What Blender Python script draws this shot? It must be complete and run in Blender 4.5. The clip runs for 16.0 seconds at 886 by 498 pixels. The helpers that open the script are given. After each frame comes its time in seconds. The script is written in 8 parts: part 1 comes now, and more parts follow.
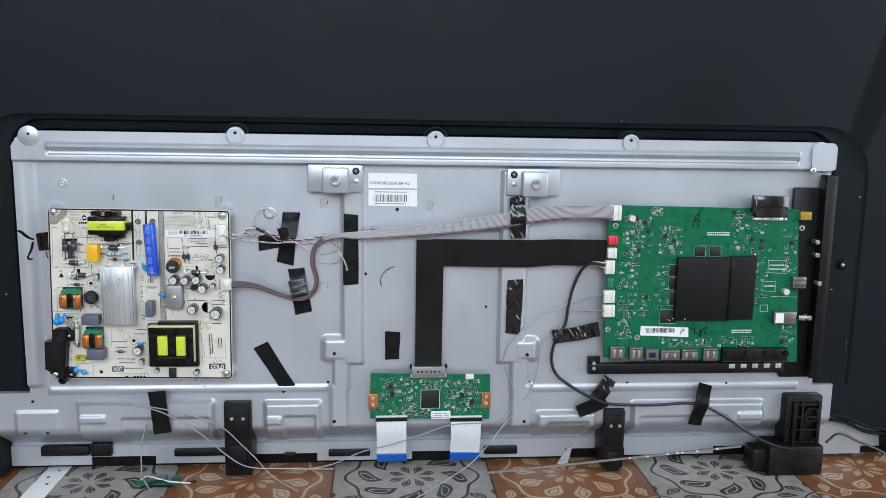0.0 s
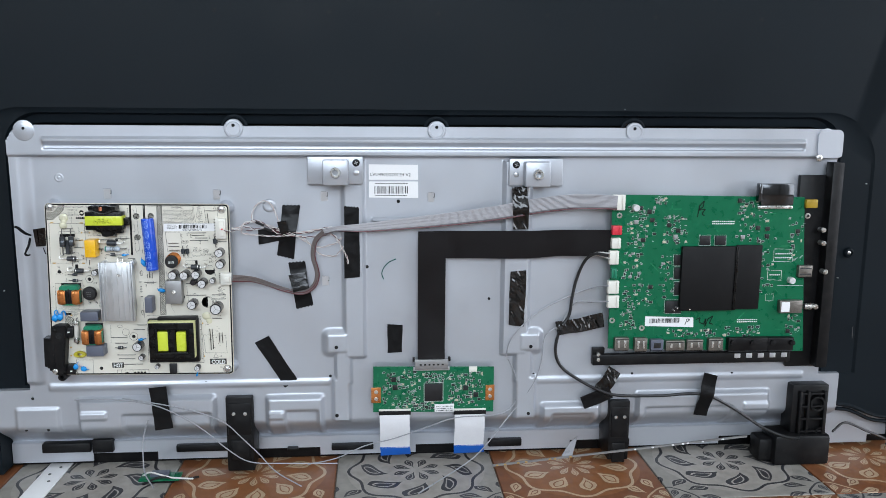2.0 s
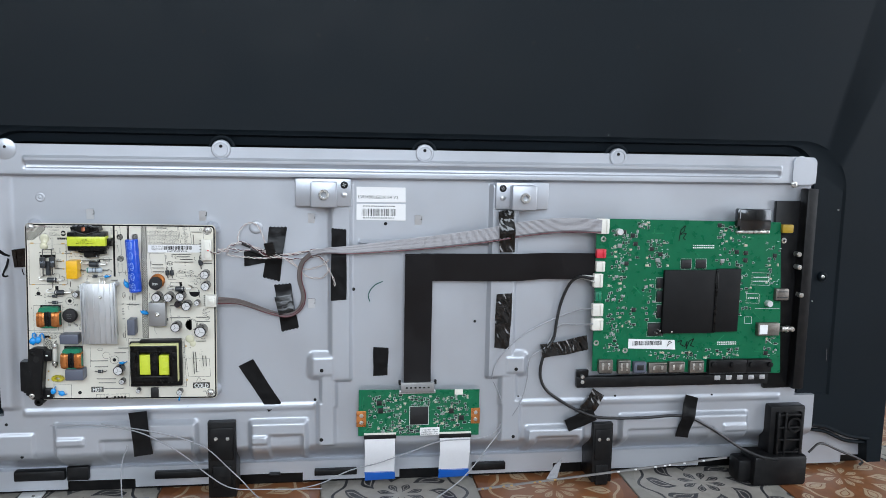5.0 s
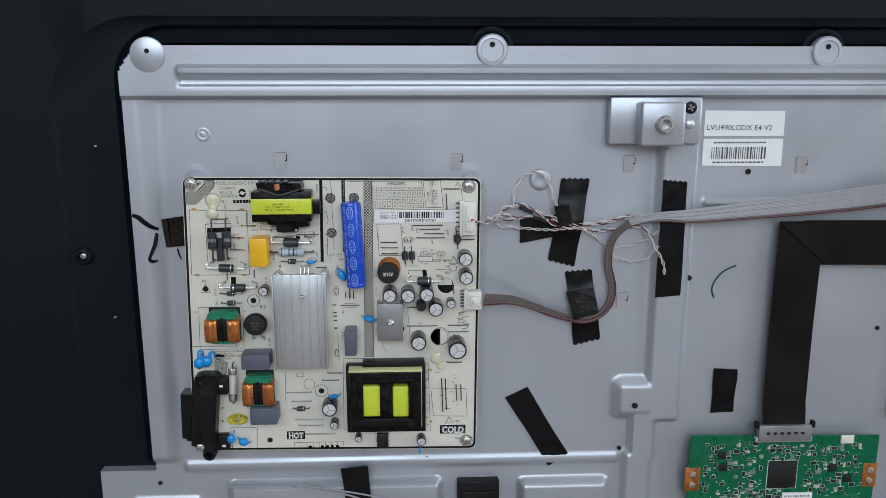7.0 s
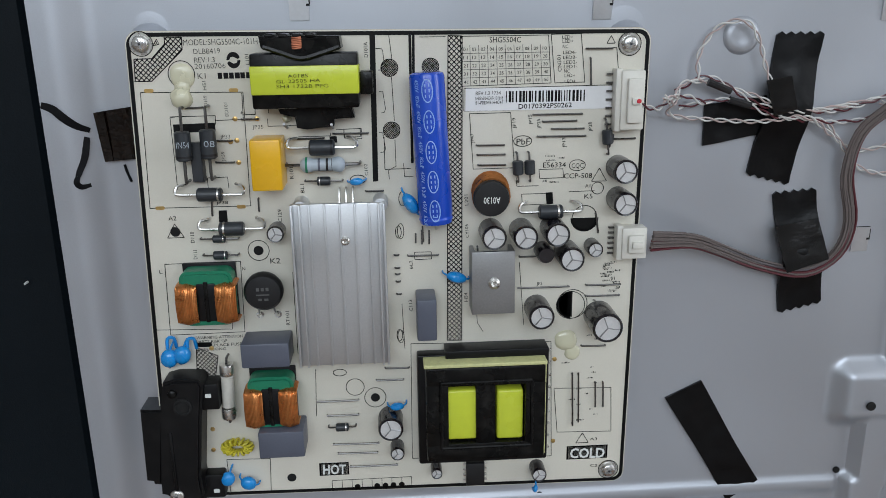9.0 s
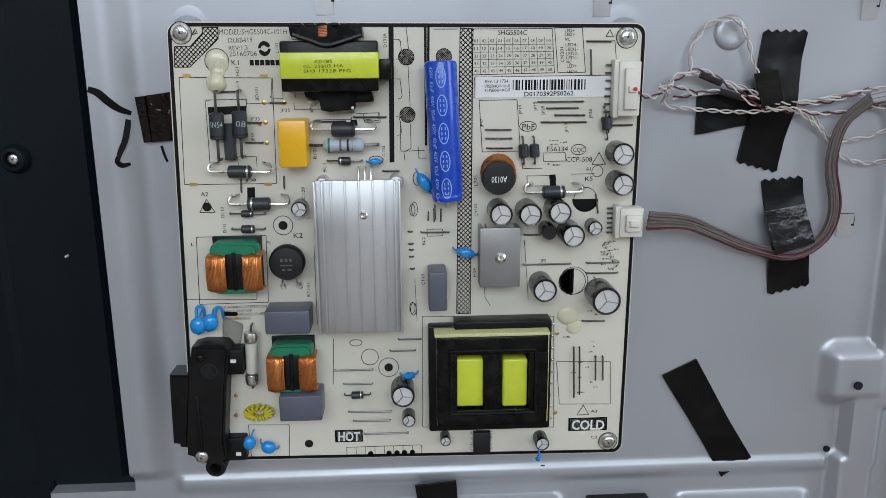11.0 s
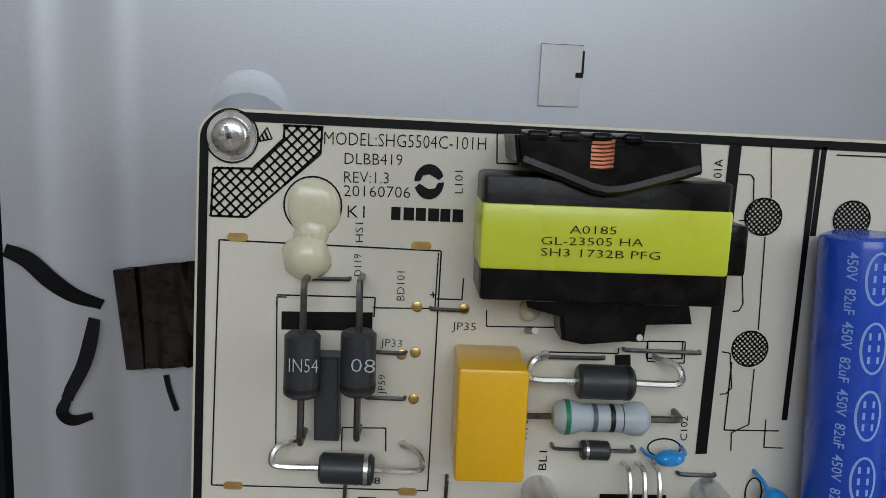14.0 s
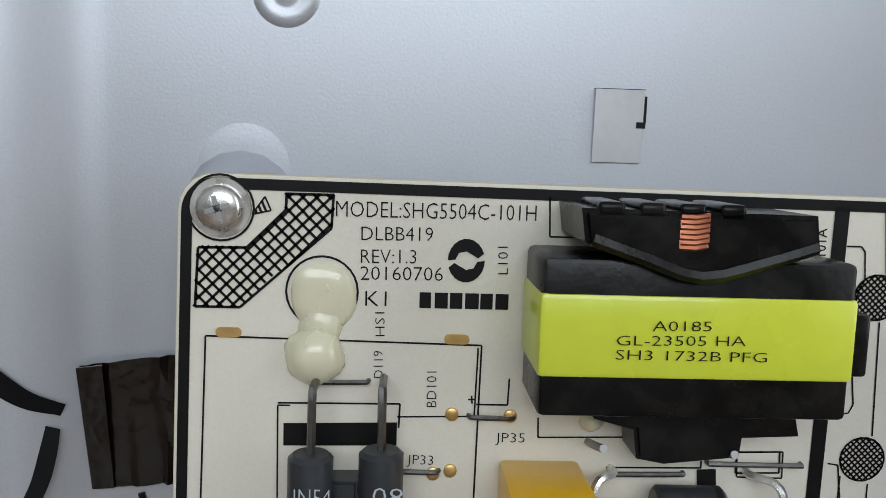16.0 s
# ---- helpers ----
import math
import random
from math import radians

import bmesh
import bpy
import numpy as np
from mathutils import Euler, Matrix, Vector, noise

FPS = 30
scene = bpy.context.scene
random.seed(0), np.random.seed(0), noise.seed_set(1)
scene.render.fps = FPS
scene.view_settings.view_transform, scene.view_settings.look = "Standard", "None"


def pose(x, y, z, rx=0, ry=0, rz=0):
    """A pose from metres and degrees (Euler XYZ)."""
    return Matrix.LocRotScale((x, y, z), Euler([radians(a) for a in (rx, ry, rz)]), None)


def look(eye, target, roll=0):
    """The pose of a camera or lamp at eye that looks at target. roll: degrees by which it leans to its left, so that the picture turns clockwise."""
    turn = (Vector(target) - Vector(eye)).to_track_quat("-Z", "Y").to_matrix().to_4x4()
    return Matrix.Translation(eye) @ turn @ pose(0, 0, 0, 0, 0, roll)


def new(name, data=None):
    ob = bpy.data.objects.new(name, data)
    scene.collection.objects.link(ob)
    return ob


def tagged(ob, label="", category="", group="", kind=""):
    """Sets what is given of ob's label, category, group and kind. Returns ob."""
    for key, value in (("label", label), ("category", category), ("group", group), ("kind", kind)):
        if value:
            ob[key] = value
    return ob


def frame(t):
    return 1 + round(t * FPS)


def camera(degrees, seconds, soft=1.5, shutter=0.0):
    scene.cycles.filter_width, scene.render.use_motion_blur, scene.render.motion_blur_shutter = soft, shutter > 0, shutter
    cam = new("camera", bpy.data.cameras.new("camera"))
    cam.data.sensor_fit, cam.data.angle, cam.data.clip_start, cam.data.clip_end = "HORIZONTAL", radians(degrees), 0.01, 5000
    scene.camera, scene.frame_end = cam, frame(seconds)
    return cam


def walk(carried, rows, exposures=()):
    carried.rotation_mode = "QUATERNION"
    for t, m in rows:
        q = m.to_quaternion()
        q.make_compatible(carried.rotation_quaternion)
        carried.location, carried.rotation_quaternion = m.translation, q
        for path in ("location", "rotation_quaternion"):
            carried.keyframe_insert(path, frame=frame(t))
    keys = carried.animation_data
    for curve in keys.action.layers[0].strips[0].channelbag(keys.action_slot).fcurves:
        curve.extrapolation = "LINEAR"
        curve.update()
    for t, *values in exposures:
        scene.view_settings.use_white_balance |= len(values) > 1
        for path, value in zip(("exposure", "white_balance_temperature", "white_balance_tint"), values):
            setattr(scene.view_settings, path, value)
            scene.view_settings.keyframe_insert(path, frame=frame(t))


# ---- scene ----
# The television stands upright; its rear metal sheet lies in the plane y = 0 and faces -y.
cam = camera(58.36, 16.0, soft=0.7)
PATH = [
    (0, (-0.05769, -0.79506, 0.36798), (-0.01597, -0.30282, 0.29080), 0.96),
    (0.5, (-0.05217, -0.79568, 0.37268), (-0.01181, -0.30362, 0.29362), 1.03),
    (1, (-0.05738, -0.79340, 0.36714), (-0.01405, -0.30174, 0.28719), 0.92),
    (1.5, (-0.06452, -0.79253, 0.36791), (-0.01496, -0.30175, 0.28616), 0.91),
    (2, (-0.05884, -0.78545, 0.37065), (-0.01720, -0.29447, 0.28579), 0.40),
    (2.5, (-0.06687, -0.78369, 0.36912), (-0.02686, -0.29129, 0.29201), 0.42),
    (3, (-0.06086, -0.78992, 0.37121), (-0.00699, -0.29920, 0.29186), 0.51),
    (3.2, (-0.05916, -0.79375, 0.37483), (-0.00788, -0.30267, 0.29600), 0.67),
    (5.3, (-0.09307, -0.78136, 0.36027), (-0.02116, -0.29110, 0.29335), 0.72),
    (5.5, (-0.09711, -0.76431, 0.34996), (-0.01972, -0.27512, 0.28138), -0.13),
    (6, (-0.12833, -0.68572, 0.36562), (-0.07359, -0.19197, 0.30889), 0.94),
    (6.5, (-0.19065, -0.57702, 0.37056), (-0.16946, -0.08550, 0.28134), -0.53),
    (7, (-0.24362, -0.46836, 0.34287), (-0.22053, 0.01890, 0.23311), 0.02),
    (7.5, (-0.25667, -0.39301, 0.31897), (-0.23794, 0.09477, 0.21073), -0.54),
    (8, (-0.27490, -0.34200, 0.29427), (-0.25632, 0.14015, 0.16319), -1.88),
    (8.5, (-0.27660, -0.30259, 0.28809), (-0.25759, 0.17756, 0.14990), -1.32),
    (8.7, (-0.28787, -0.27857, 0.28547), (-0.25581, 0.20097, 0.14759), -0.83),
    (10.8, (-0.28130, -0.31068, 0.28868), (-0.26818, 0.16797, 0.14474), -0.93),
    (11, (-0.28989, -0.30618, 0.27106), (-0.26405, 0.17909, 0.15341), -0.42),
    (11.5, (-0.29326, -0.26441, 0.28219), (-0.28217, 0.22219, 0.16773), 0.51),
    (12, (-0.30534, -0.22794, 0.29126), (-0.29600, 0.25961, 0.18079), 1.15),
    (12.5, (-0.31277, -0.21665, 0.29125), (-0.31389, 0.27016, 0.17717), 0.38),
    (13, (-0.32646, -0.18773, 0.29053), (-0.30657, 0.30013, 0.18286), 1.82),
    (13.5, (-0.33225, -0.15403, 0.28867), (-0.30797, 0.33614, 0.19306), 1.78),
    (14, (-0.33909, -0.12988, 0.28319), (-0.32030, 0.36344, 0.20391), 2.40),
    (14.5, (-0.34446, -0.12054, 0.28495), (-0.32926, 0.37347, 0.20928), 1.50),
    (15, (-0.34469, -0.11992, 0.29018), (-0.32817, 0.37593, 0.22806), 1.37),
    (15.5, (-0.34249, -0.11696, 0.28884), (-0.32003, 0.37795, 0.22134), 1.76),
    (16, (-0.34403, -0.10629, 0.28686), (-0.32192, 0.38965, 0.22723), 1.78),
]
EXPOSURES = [(0.0, 0.05, 6180, 10), (5.5, 0.05, 6180, 10), (6.0, -0.17, 6180, 10), (7.0, -0.44, 6200, 10), (8.5, -0.55, 6280, 10), (11.0, -0.47, 6340, 10), (12.5, -0.61, 6380, 10), (13.5, -0.69, 6480, 10), (14.0, -0.79, 6560, 10), (14.5, -0.85, 6500, 10), (15.0, -0.93, 6490, 10), (15.5, -0.93, 6490, 10), (16.0, -0.43, 6500, 10)]
walk(cam, [(t, look(eye, target, roll)) for t, eye, target, roll in PATH], EXPOSURES)

# ---- light: daylit room, a broad unseen window assumed behind and above the camera ----
world = bpy.data.worlds.new("sky")
scene.world = world
world.use_nodes = True
sky = world.node_tree.nodes.new("ShaderNodeTexSky")
sky.sky_type, sky.sun_disc, sky.sun_elevation, sky.sun_rotation = "NISHITA", False, radians(48), radians(200)
world.node_tree.links.new(sky.outputs[0], world.node_tree.nodes["Background"].inputs[0])
world.node_tree.nodes["Background"].inputs[1].default_value = 0.1


def area_lamp(name, x, y, z, target, w, h, power, colour):
    lamp = bpy.data.lights.new(name, "AREA")
    lamp.shape, lamp.size, lamp.size_y, lamp.energy, lamp.color = "RECTANGLE", w, h, power, colour
    ob = new(name, lamp)
    ob.matrix_world = look((x, y, z), target)
    return ob


area_lamp("assumed_window_light", -0.35, -2.92, 1.55, (-0.35, 0, 1.55), 2.8, 1.3, 77, (0.88, 0.95, 1.0))
# added side lamp that lifts the cover's right side; no doorway is seen
area_lamp("side_fill_lamp", 1.98, -1.2, 1.1, (0, -1.2, 1.1), 1.0, 2.0, 33, (0.95, 0.97, 1.0))


# ---- materials ----
def mat(name, colour, rough=0.5, metal=0.0, vary=0.12, scale=60.0, bump=0.0, fine=900.0, spec=0.5, dust=0.0, coat=0.0, alpha_tint=None):
    """A surface whose colour wanders at two scales, with fine relief and uneven gloss; dust: how much pale dust lies on it."""
    m = bpy.data.materials.new(name)
    m.use_nodes = True
    nt = m.node_tree
    n, l = nt.nodes, nt.links
    bs = n["Principled BSDF"]
    co = n.new("ShaderNodeTexCoord")
    big, small = n.new("ShaderNodeTexNoise"), n.new("ShaderNodeTexNoise")
    for tex, s, d in ((big, scale, 4.0), (small, fine, 2.0)):
        tex.inputs["Scale"].default_value, tex.inputs["Detail"].default_value = s, d
        l.new(co.outputs["Object"], tex.inputs["Vector"])
    add = n.new("ShaderNodeMath")
    add.operation = "ADD"
    l.new(big.outputs[0], add.inputs[0])
    l.new(small.outputs[0], add.inputs[1])
    ramp = n.new("ShaderNodeMapRange")
    ramp.inputs[1].default_value, ramp.inputs[2].default_value = 0.6, 1.4
    ramp.inputs[3].default_value, ramp.inputs[4].default_value = 1 - vary, 1 + vary
    l.new(add.outputs[0], ramp.inputs[0])
    mul = n.new("ShaderNodeVectorMath")
    mul.operation = "SCALE"
    mul.inputs[0].default_value = colour
    l.new(ramp.outputs[0], mul.inputs["Scale"])
    last = mul.outputs[0]
    if dust:
        spots = n.new("ShaderNodeTexNoise")
        spots.inputs["Scale"].default_value, spots.inputs["Detail"].default_value = scale * 2.3, 8.0
        l.new(co.outputs["Object"], spots.inputs["Vector"])
        fac = n.new("ShaderNodeMapRange")
        fac.inputs[1].default_value, fac.inputs[2].default_value, fac.inputs[4].default_value = 0.45, 0.8, dust
        l.new(spots.outputs[0], fac.inputs[0])
        mix = n.new("ShaderNodeMix")
        mix.data_type = "RGBA"
        l.new(fac.outputs[0], mix.inputs[0])
        l.new(last, mix.inputs[6])
        mix.inputs[7].default_value = (0.42, 0.4, 0.36, 1)
        last = mix.outputs[2]
    l.new(last, bs.inputs["Base Color"])
    gl = n.new("ShaderNodeMapRange")
    gl.inputs[1].default_value, gl.inputs[2].default_value = 0.3, 0.7
    gl.inputs[3].default_value, gl.inputs[4].default_value = max(0.03, rough - 0.1 * min(1, rough * 2)), min(1, rough + 0.08)
    l.new(big.outputs[0], gl.inputs[0])
    l.new(gl.outputs[0], bs.inputs["Roughness"])
    bs.inputs["Metallic"].default_value = metal
    bs.inputs["Specular IOR Level"].default_value = spec
    bs.inputs["Coat Weight"].default_value = coat
    if bump:
        bp = n.new("ShaderNodeBump")
        bp.inputs["Strength"].default_value, bp.inputs["Distance"].default_value = 1.0, bump
        l.new(small.outputs[0], bp.inputs["Height"])
        l.new(bp.outputs[0], bs.inputs["Normal"])
    return m


def ornament(name, ground, figure, edge, leaves, scroll):
    """A glazed tile with a printed ornament: fans of petals and scrolls round its centre and in its corners, each petal with a vein."""
    m = bpy.data.materials.new(name)
    m.use_nodes = True
    nt = m.node_tree
    n, l = nt.nodes, nt.links
    bs = n["Principled BSDF"]
    co, sep = n.new("ShaderNodeTexCoord"), n.new("ShaderNodeSeparateXYZ")
    l.new(co.outputs["Object"], sep.inputs[0])
    wear = n.new("ShaderNodeTexNoise")
    wear.inputs["Scale"].default_value, wear.inputs["Detail"].default_value = 90, 6
    l.new(co.outputs["Object"], wear.inputs["Vector"])

    def calc(op, a, b=None, c=None):
        k = n.new("ShaderNodeMath")
        k.operation = op
        for i, v in enumerate((a, b, c)):
            if isinstance(v, (int, float)):
                k.inputs[i].default_value = v
            elif v is not None:
                l.new(v, k.inputs[i])
        return k.outputs[0]

    def polar(x, y):
        return calc("SQRT", calc("ADD", calc("MULTIPLY", x, x), calc("MULTIPLY", y, y))), calc("ARCTAN2", y, x)

    def fan(r, th, count, r0, r1, wide, turn=0.0, twist=0.0):
        """How far inside a petal: above 0 inside, largest along its middle."""
        t = calc("DIVIDE", calc("SUBTRACT", r, r0), r1 - r0)
        inside = calc("MULTIPLY", calc("GREATER_THAN", t, 0.0), calc("LESS_THAN", t, 1.0))
        swing = calc("ADD", calc("MULTIPLY", th, count / math.tau), calc("ADD", calc("MULTIPLY", r, twist), turn + 8.0))
        off = calc("ABSOLUTE", calc("SUBTRACT", calc("FRACT", swing), 0.5))
        body = calc("MULTIPLY", calc("SINE", calc("MULTIPLY", calc("POWER", calc("MAXIMUM", t, 0.0), 1.4), math.pi)), wide)
        return calc("MULTIPLY", calc("SUBTRACT", body, off), inside)

    def ring(r, th, at, half, lobes, swell):
        edge_r = calc("ADD", calc("MULTIPLY", calc("COSINE", calc("MULTIPLY", th, lobes)), swell), at)
        return calc("SUBTRACT", half, calc("ABSOLUTE", calc("SUBTRACT", r, edge_r)))

    ax, ay = calc("ABSOLUTE", sep.outputs[0]), calc("ABSOLUTE", sep.outputs[1])
    r0, a0 = polar(sep.outputs[0], sep.outputs[1])
    r1, a1 = polar(calc("SUBTRACT", 0.083, ax), calc("SUBTRACT", 0.083, ay))
    fans = [fan(r0, a0, leaves, 0.004, 0.026, 0.36), fan(r0, a0, leaves, 0.028, 0.060, 0.34, 0.5, scroll), fan(r1, a1, 8, 0.004, 0.022, 0.36), fan(r1, a1, 12, 0.026, 0.050, 0.30, 0.5, -scroll)]
    best = fans[0]
    for f in fans[1:]:
        best = calc("MAXIMUM", best, f)
    lines = calc("MAXIMUM", ring(r0, a0, 0.0665, 0.0016, 8, 0.004), ring(r1, a1, 0.0245, 0.0010, 4, 0.0015))
    rag = calc("MULTIPLY", calc("SUBTRACT", wear.outputs[0], 0.5), 0.05)
    shape = calc("GREATER_THAN", calc("ADD", best, rag), 0.03)
    vein = calc("MULTIPLY", calc("GREATER_THAN", best, 0.17), calc("LESS_THAN", best, 0.22))
    shape = calc("MAXIMUM", calc("SUBTRACT", shape, vein), calc("GREATER_THAN", lines, 0.0))
    m1, m2, m3 = (n.new("ShaderNodeMix") for _ in range(3))
    for k in (m1, m2, m3):
        k.data_type = "RGBA"
    m1.inputs[6].default_value, m1.inputs[7].default_value = (*ground, 1), (*edge, 1)
    l.new(calc("GREATER_THAN", r0, 0.072), m1.inputs[0])
    m2.inputs[7].default_value = (*figure, 1)
    l.new(m1.outputs[2], m2.inputs[6])
    l.new(shape, m2.inputs[0])
    m3.blend_type = "MULTIPLY"
    m3.inputs[0].default_value = 0.45
    l.new(m2.outputs[2], m3.inputs[6])
    l.new(wear.outputs[0], m3.inputs[7])
    l.new(m3.outputs[2], bs.inputs["Base Color"])
    bs.inputs["Roughness"].default_value = 0.38
    return m


SHEET = mat("galvanised_sheet", (0.47, 0.49, 0.53), 0.40, 0.55, 0.05, 14, 0.000016, 2600, dust=0.03)
SHEET_BARE = mat("bare_steel", (0.62, 0.63, 0.65), 0.35, 0.8, 0.05, 40)
COVER = mat("black_textured_plastic", (0.0056, 0.0089, 0.0120), 0.52, 0, 0.25, 9, 0.00006, 1800, 0.13)
BLACK = mat("black_plastic", (0.004, 0.004, 0.0046), 0.42, 0, 0.2, 50, 0.00003, 1500, 0.26, dust=0.02)
BLACK_GLOSS = mat("black_lacquered_core", (0.003, 0.003, 0.003), 0.28, 0, 0.3, 120, 0.00004, 900, 0.18, dust=0.03, coat=0.04)
TAPE = mat("black_insulating_tape", (0.0035, 0.0035, 0.004), 0.36, 0, 0.3, 90, 0.00025, 200, 0.22)
TAPE_GLOSS = mat("glossy_tape_fold", (0.005, 0.0045, 0.0045), 0.12, 0, 0.4, 120, 0.0002, 220, 0.5, coat=0.2)
TAPE_BROWN = mat("glossy_dark_film", (0.006, 0.0035, 0.0025), 0.1, 0, 0.5, 90, 0.0006, 260, 0.4, coat=0.15)
PCB_CREAM = mat("cream_board_lacquer", (0.70, 0.67, 0.58), 0.36, 0, 0.05, 45, 0.00001, 3000, dust=0.05)
PCB_EDGE = mat("board_edge", (0.52, 0.46, 0.33), 0.7, 0, 0.1, 200)
PRINT = mat("black_print", (0.004, 0.004, 0.004), 0.5, 0, 0.2, 400, spec=0.2)
PRINT_GREY = mat("grey_print", (0.09, 0.09, 0.09), 0.45, 0, 0.2, 400)
GREEN = mat("green_solder_mask", (0.002, 0.118, 0.050), 0.3, 0, 0.16, 130, 0.00002, 2200, 0.4)
GREEN_LIGHT = mat("green_copper_pour", (0.012, 0.17, 0.07), 0.3, 0, 0.2, 200)
WHITE_PRINT = mat("white_print", (0.75, 0.77, 0.74), 0.5, 0, 0.05, 400)
HEATPAD = mat("matt_black_anodised", (0.0035, 0.0035, 0.004), 0.6, 0, 0.2, 80, 0.00002, 1500, 0.25)
# metal of jumpers and thin leads, darker than the tinned metal
JUMPER = mat("dark_metal_wire", (0.13, 0.125, 0.12), 0.32, 0.85, 0.3, 300)
SILVER = mat("tinned_metal", (0.66, 0.65, 0.62), 0.28, 0.95, 0.1, 300)
# yellow socket plastic with the plate edge's shade put into its colour
YELLOW_SHADED = mat("shaded_yellow_plastic", (0.34, 0.22, 0.012), 0.4, 0, 0.1, 120)
PORT_METAL = mat("dull_port_shell", (0.20, 0.185, 0.165), 0.38, 0.75, 0.25, 200)
GOLD = mat("gold_plated_pad", (0.62, 0.42, 0.16), 0.35, 0.9, 0.15, 300)
ALU = mat("extruded_aluminium", (0.62, 0.63, 0.64), 0.34, 0.75, 0.06, 30, 0.00002, 1500, dust=0.05)
ALU_DULL = mat("dull_aluminium", (0.33, 0.33, 0.33), 0.45, 0.7, 0.08, 60, 0.00002, 1500)
COPPER = mat("enamelled_copper", (0.62, 0.24, 0.075), 0.3, 0.85, 0.2, 250, 0.00003, 900)
COPPER_DARK = mat("dark_enamelled_copper", (0.30, 0.10, 0.05), 0.35, 0.7, 0.25, 250)
YELLOW_TAPE = mat("yellow_polyester_tape", (0.60, 0.68, 0.045), 0.28, 0, 0.05, 60, 0.00002, 300, coat=0.2)
YELLOW_EDGE = mat("pale_tape_edge", (0.62, 0.62, 0.30), 0.5, 0, 0.15, 200)
YELLOW = mat("orange_yellow_resin", (0.83, 0.46, 0.01), 0.3, 0, 0.04, 60, coat=0.2)
YELLOW_WIRE = mat("yellow_enamel", (0.66, 0.58, 0.05), 0.35, 0, 0.15, 200)
BLUE = mat("blue_sleeve", (0.012, 0.075, 0.56), 0.26, 0, 0.06, 50, 0.00002, 300, coat=0.3)
BLUE_LIGHT = mat("pale_blue_print", (0.28, 0.45, 0.83), 0.4, 0, 0.05, 300)
BLUE_DIP = mat("bright_blue_epoxy", (0.012, 0.27, 0.70), 0.25, 0, 0.08, 200, coat=0.4)
BLUE_TAB = mat("blue_stiffener", (0.01, 0.12, 0.55), 0.4, 0, 0.06, 100)
GREY_BOX = mat("grey_capacitor_case", (0.10, 0.11, 0.145), 0.4, 0, 0.06, 90, 0.00003, 1500)
GREEN_CORE = mat("green_core_coating", (0.012, 0.19, 0.10), 0.4, 0, 0.12, 200)
SLEEVE = mat("dark_capacitor_sleeve", (0.012, 0.010, 0.013), 0.25, 0, 0.2, 150, coat=0.3)
CAP_TOP = mat("capacitor_can_top", (0.74, 0.74, 0.74), 0.4, 0.45, 0.06, 200)
CHIP = mat("black_chip_epoxy", (0.007, 0.007, 0.008), 0.5, 0, 0.15, 300, 0.00001, 4000)
CHIP_GREY = mat("grey_diode_epoxy", (0.028, 0.032, 0.037), 0.42, 0, 0.12, 300)
RESISTOR = mat("pale_blue_resistor", (0.42, 0.48, 0.53), 0.35, 0, 0.06, 200)
NYLON = mat("white_nylon", (0.74, 0.72, 0.65), 0.42, 0, 0.04, 120)
RED = mat("red_plastic", (0.62, 0.03, 0.05), 0.4, 0, 0.06, 120)
GLUE = mat("hot_glue", (0.78, 0.75, 0.55), 0.22, 0, 0.06, 120, 0.0001, 200, coat=0.4)
GLUE.node_tree.nodes["Principled BSDF"].inputs["Transmission Weight"].default_value = 0.15
PAPER = mat("white_label_paper", (0.80, 0.80, 0.80), 0.55, 0, 0.02, 90)
# the ribbon's grey wire again, with shade put into its colour
WIRE_GREY_SHADED = mat("shaded_grey_wire", (0.135, 0.112, 0.105), 0.4, 0, 0.1, 150)
WIRE_GREY = mat("grey_wire", (0.33, 0.32, 0.335), 0.45, 0, 0.08, 150)
WIRE_DARK = mat("dark_grey_wire", (0.10, 0.09, 0.095), 0.4, 0, 0.1, 150)
WIRE_RED = mat("dark_red_wire", (0.10, 0.020, 0.027), 0.4, 0, 0.1, 150)
WIRE_WHITE = mat("white_wire", (0.66, 0.65, 0.62), 0.4, 0, 0.06, 150)
WIRE_PALE = mat("pinkish_white_wire", (0.50, 0.40, 0.38), 0.4, 0, 0.08, 150)
WIRE_CLEAR = mat("pale_grey_wire", (0.30, 0.31, 0.33), 0.3, 0, 0.08, 150)
CABLE = mat("black_cable", (0.014, 0.014, 0.015), 0.35, 0, 0.2, 150)
FLAT = mat("dark_flat_cable", (0.0045, 0.0036, 0.0042), 0.36, 0, 0.15, 40, 0.00004, 400, 0.26)
FFC = mat("white_flat_flex", (0.72, 0.72, 0.74), 0.4, 0, 0.03, 200)
INK_GREEN = mat("green_pen_ink", (0.008, 0.085, 0.075), 0.6, 0, 0.3, 200, spec=0.15)
INK = mat("black_marker_ink", (0.004, 0.004, 0.005), 0.6, 0, 0.3, 200, spec=0.15)
HOLE = mat("dark_hole", (0.006, 0.006, 0.006), 0.9, 0, 0.1, 200)
CERAMIC = mat("glass_fuse_body", (0.62, 0.60, 0.54), 0.15, 0, 0.08, 200, coat=0.6)
GLOSS_CAN = mat("polished_dark_metal", (0.075, 0.078, 0.082), 0.1, 0.95, 0.2, 60)
WALL = mat("painted_plaster", (0.46, 0.46, 0.45), 0.8, 0, 0.04, 3, 0.0004, 60)
CEIL = mat("white_ceiling_paint", (0.62, 0.62, 0.61), 0.85, 0, 0.03, 3, 0.0003, 60)
GROUT = mat("tile_grout", (0.24, 0.21, 0.18), 0.85, 0, 0.15, 40, 0.0004, 600)
TILE_BROWN = ornament("brown_printed_tile", (0.31, 0.125, 0.048), (0.58, 0.43, 0.28), (0.24, 0.09, 0.036), 10, 6.0)
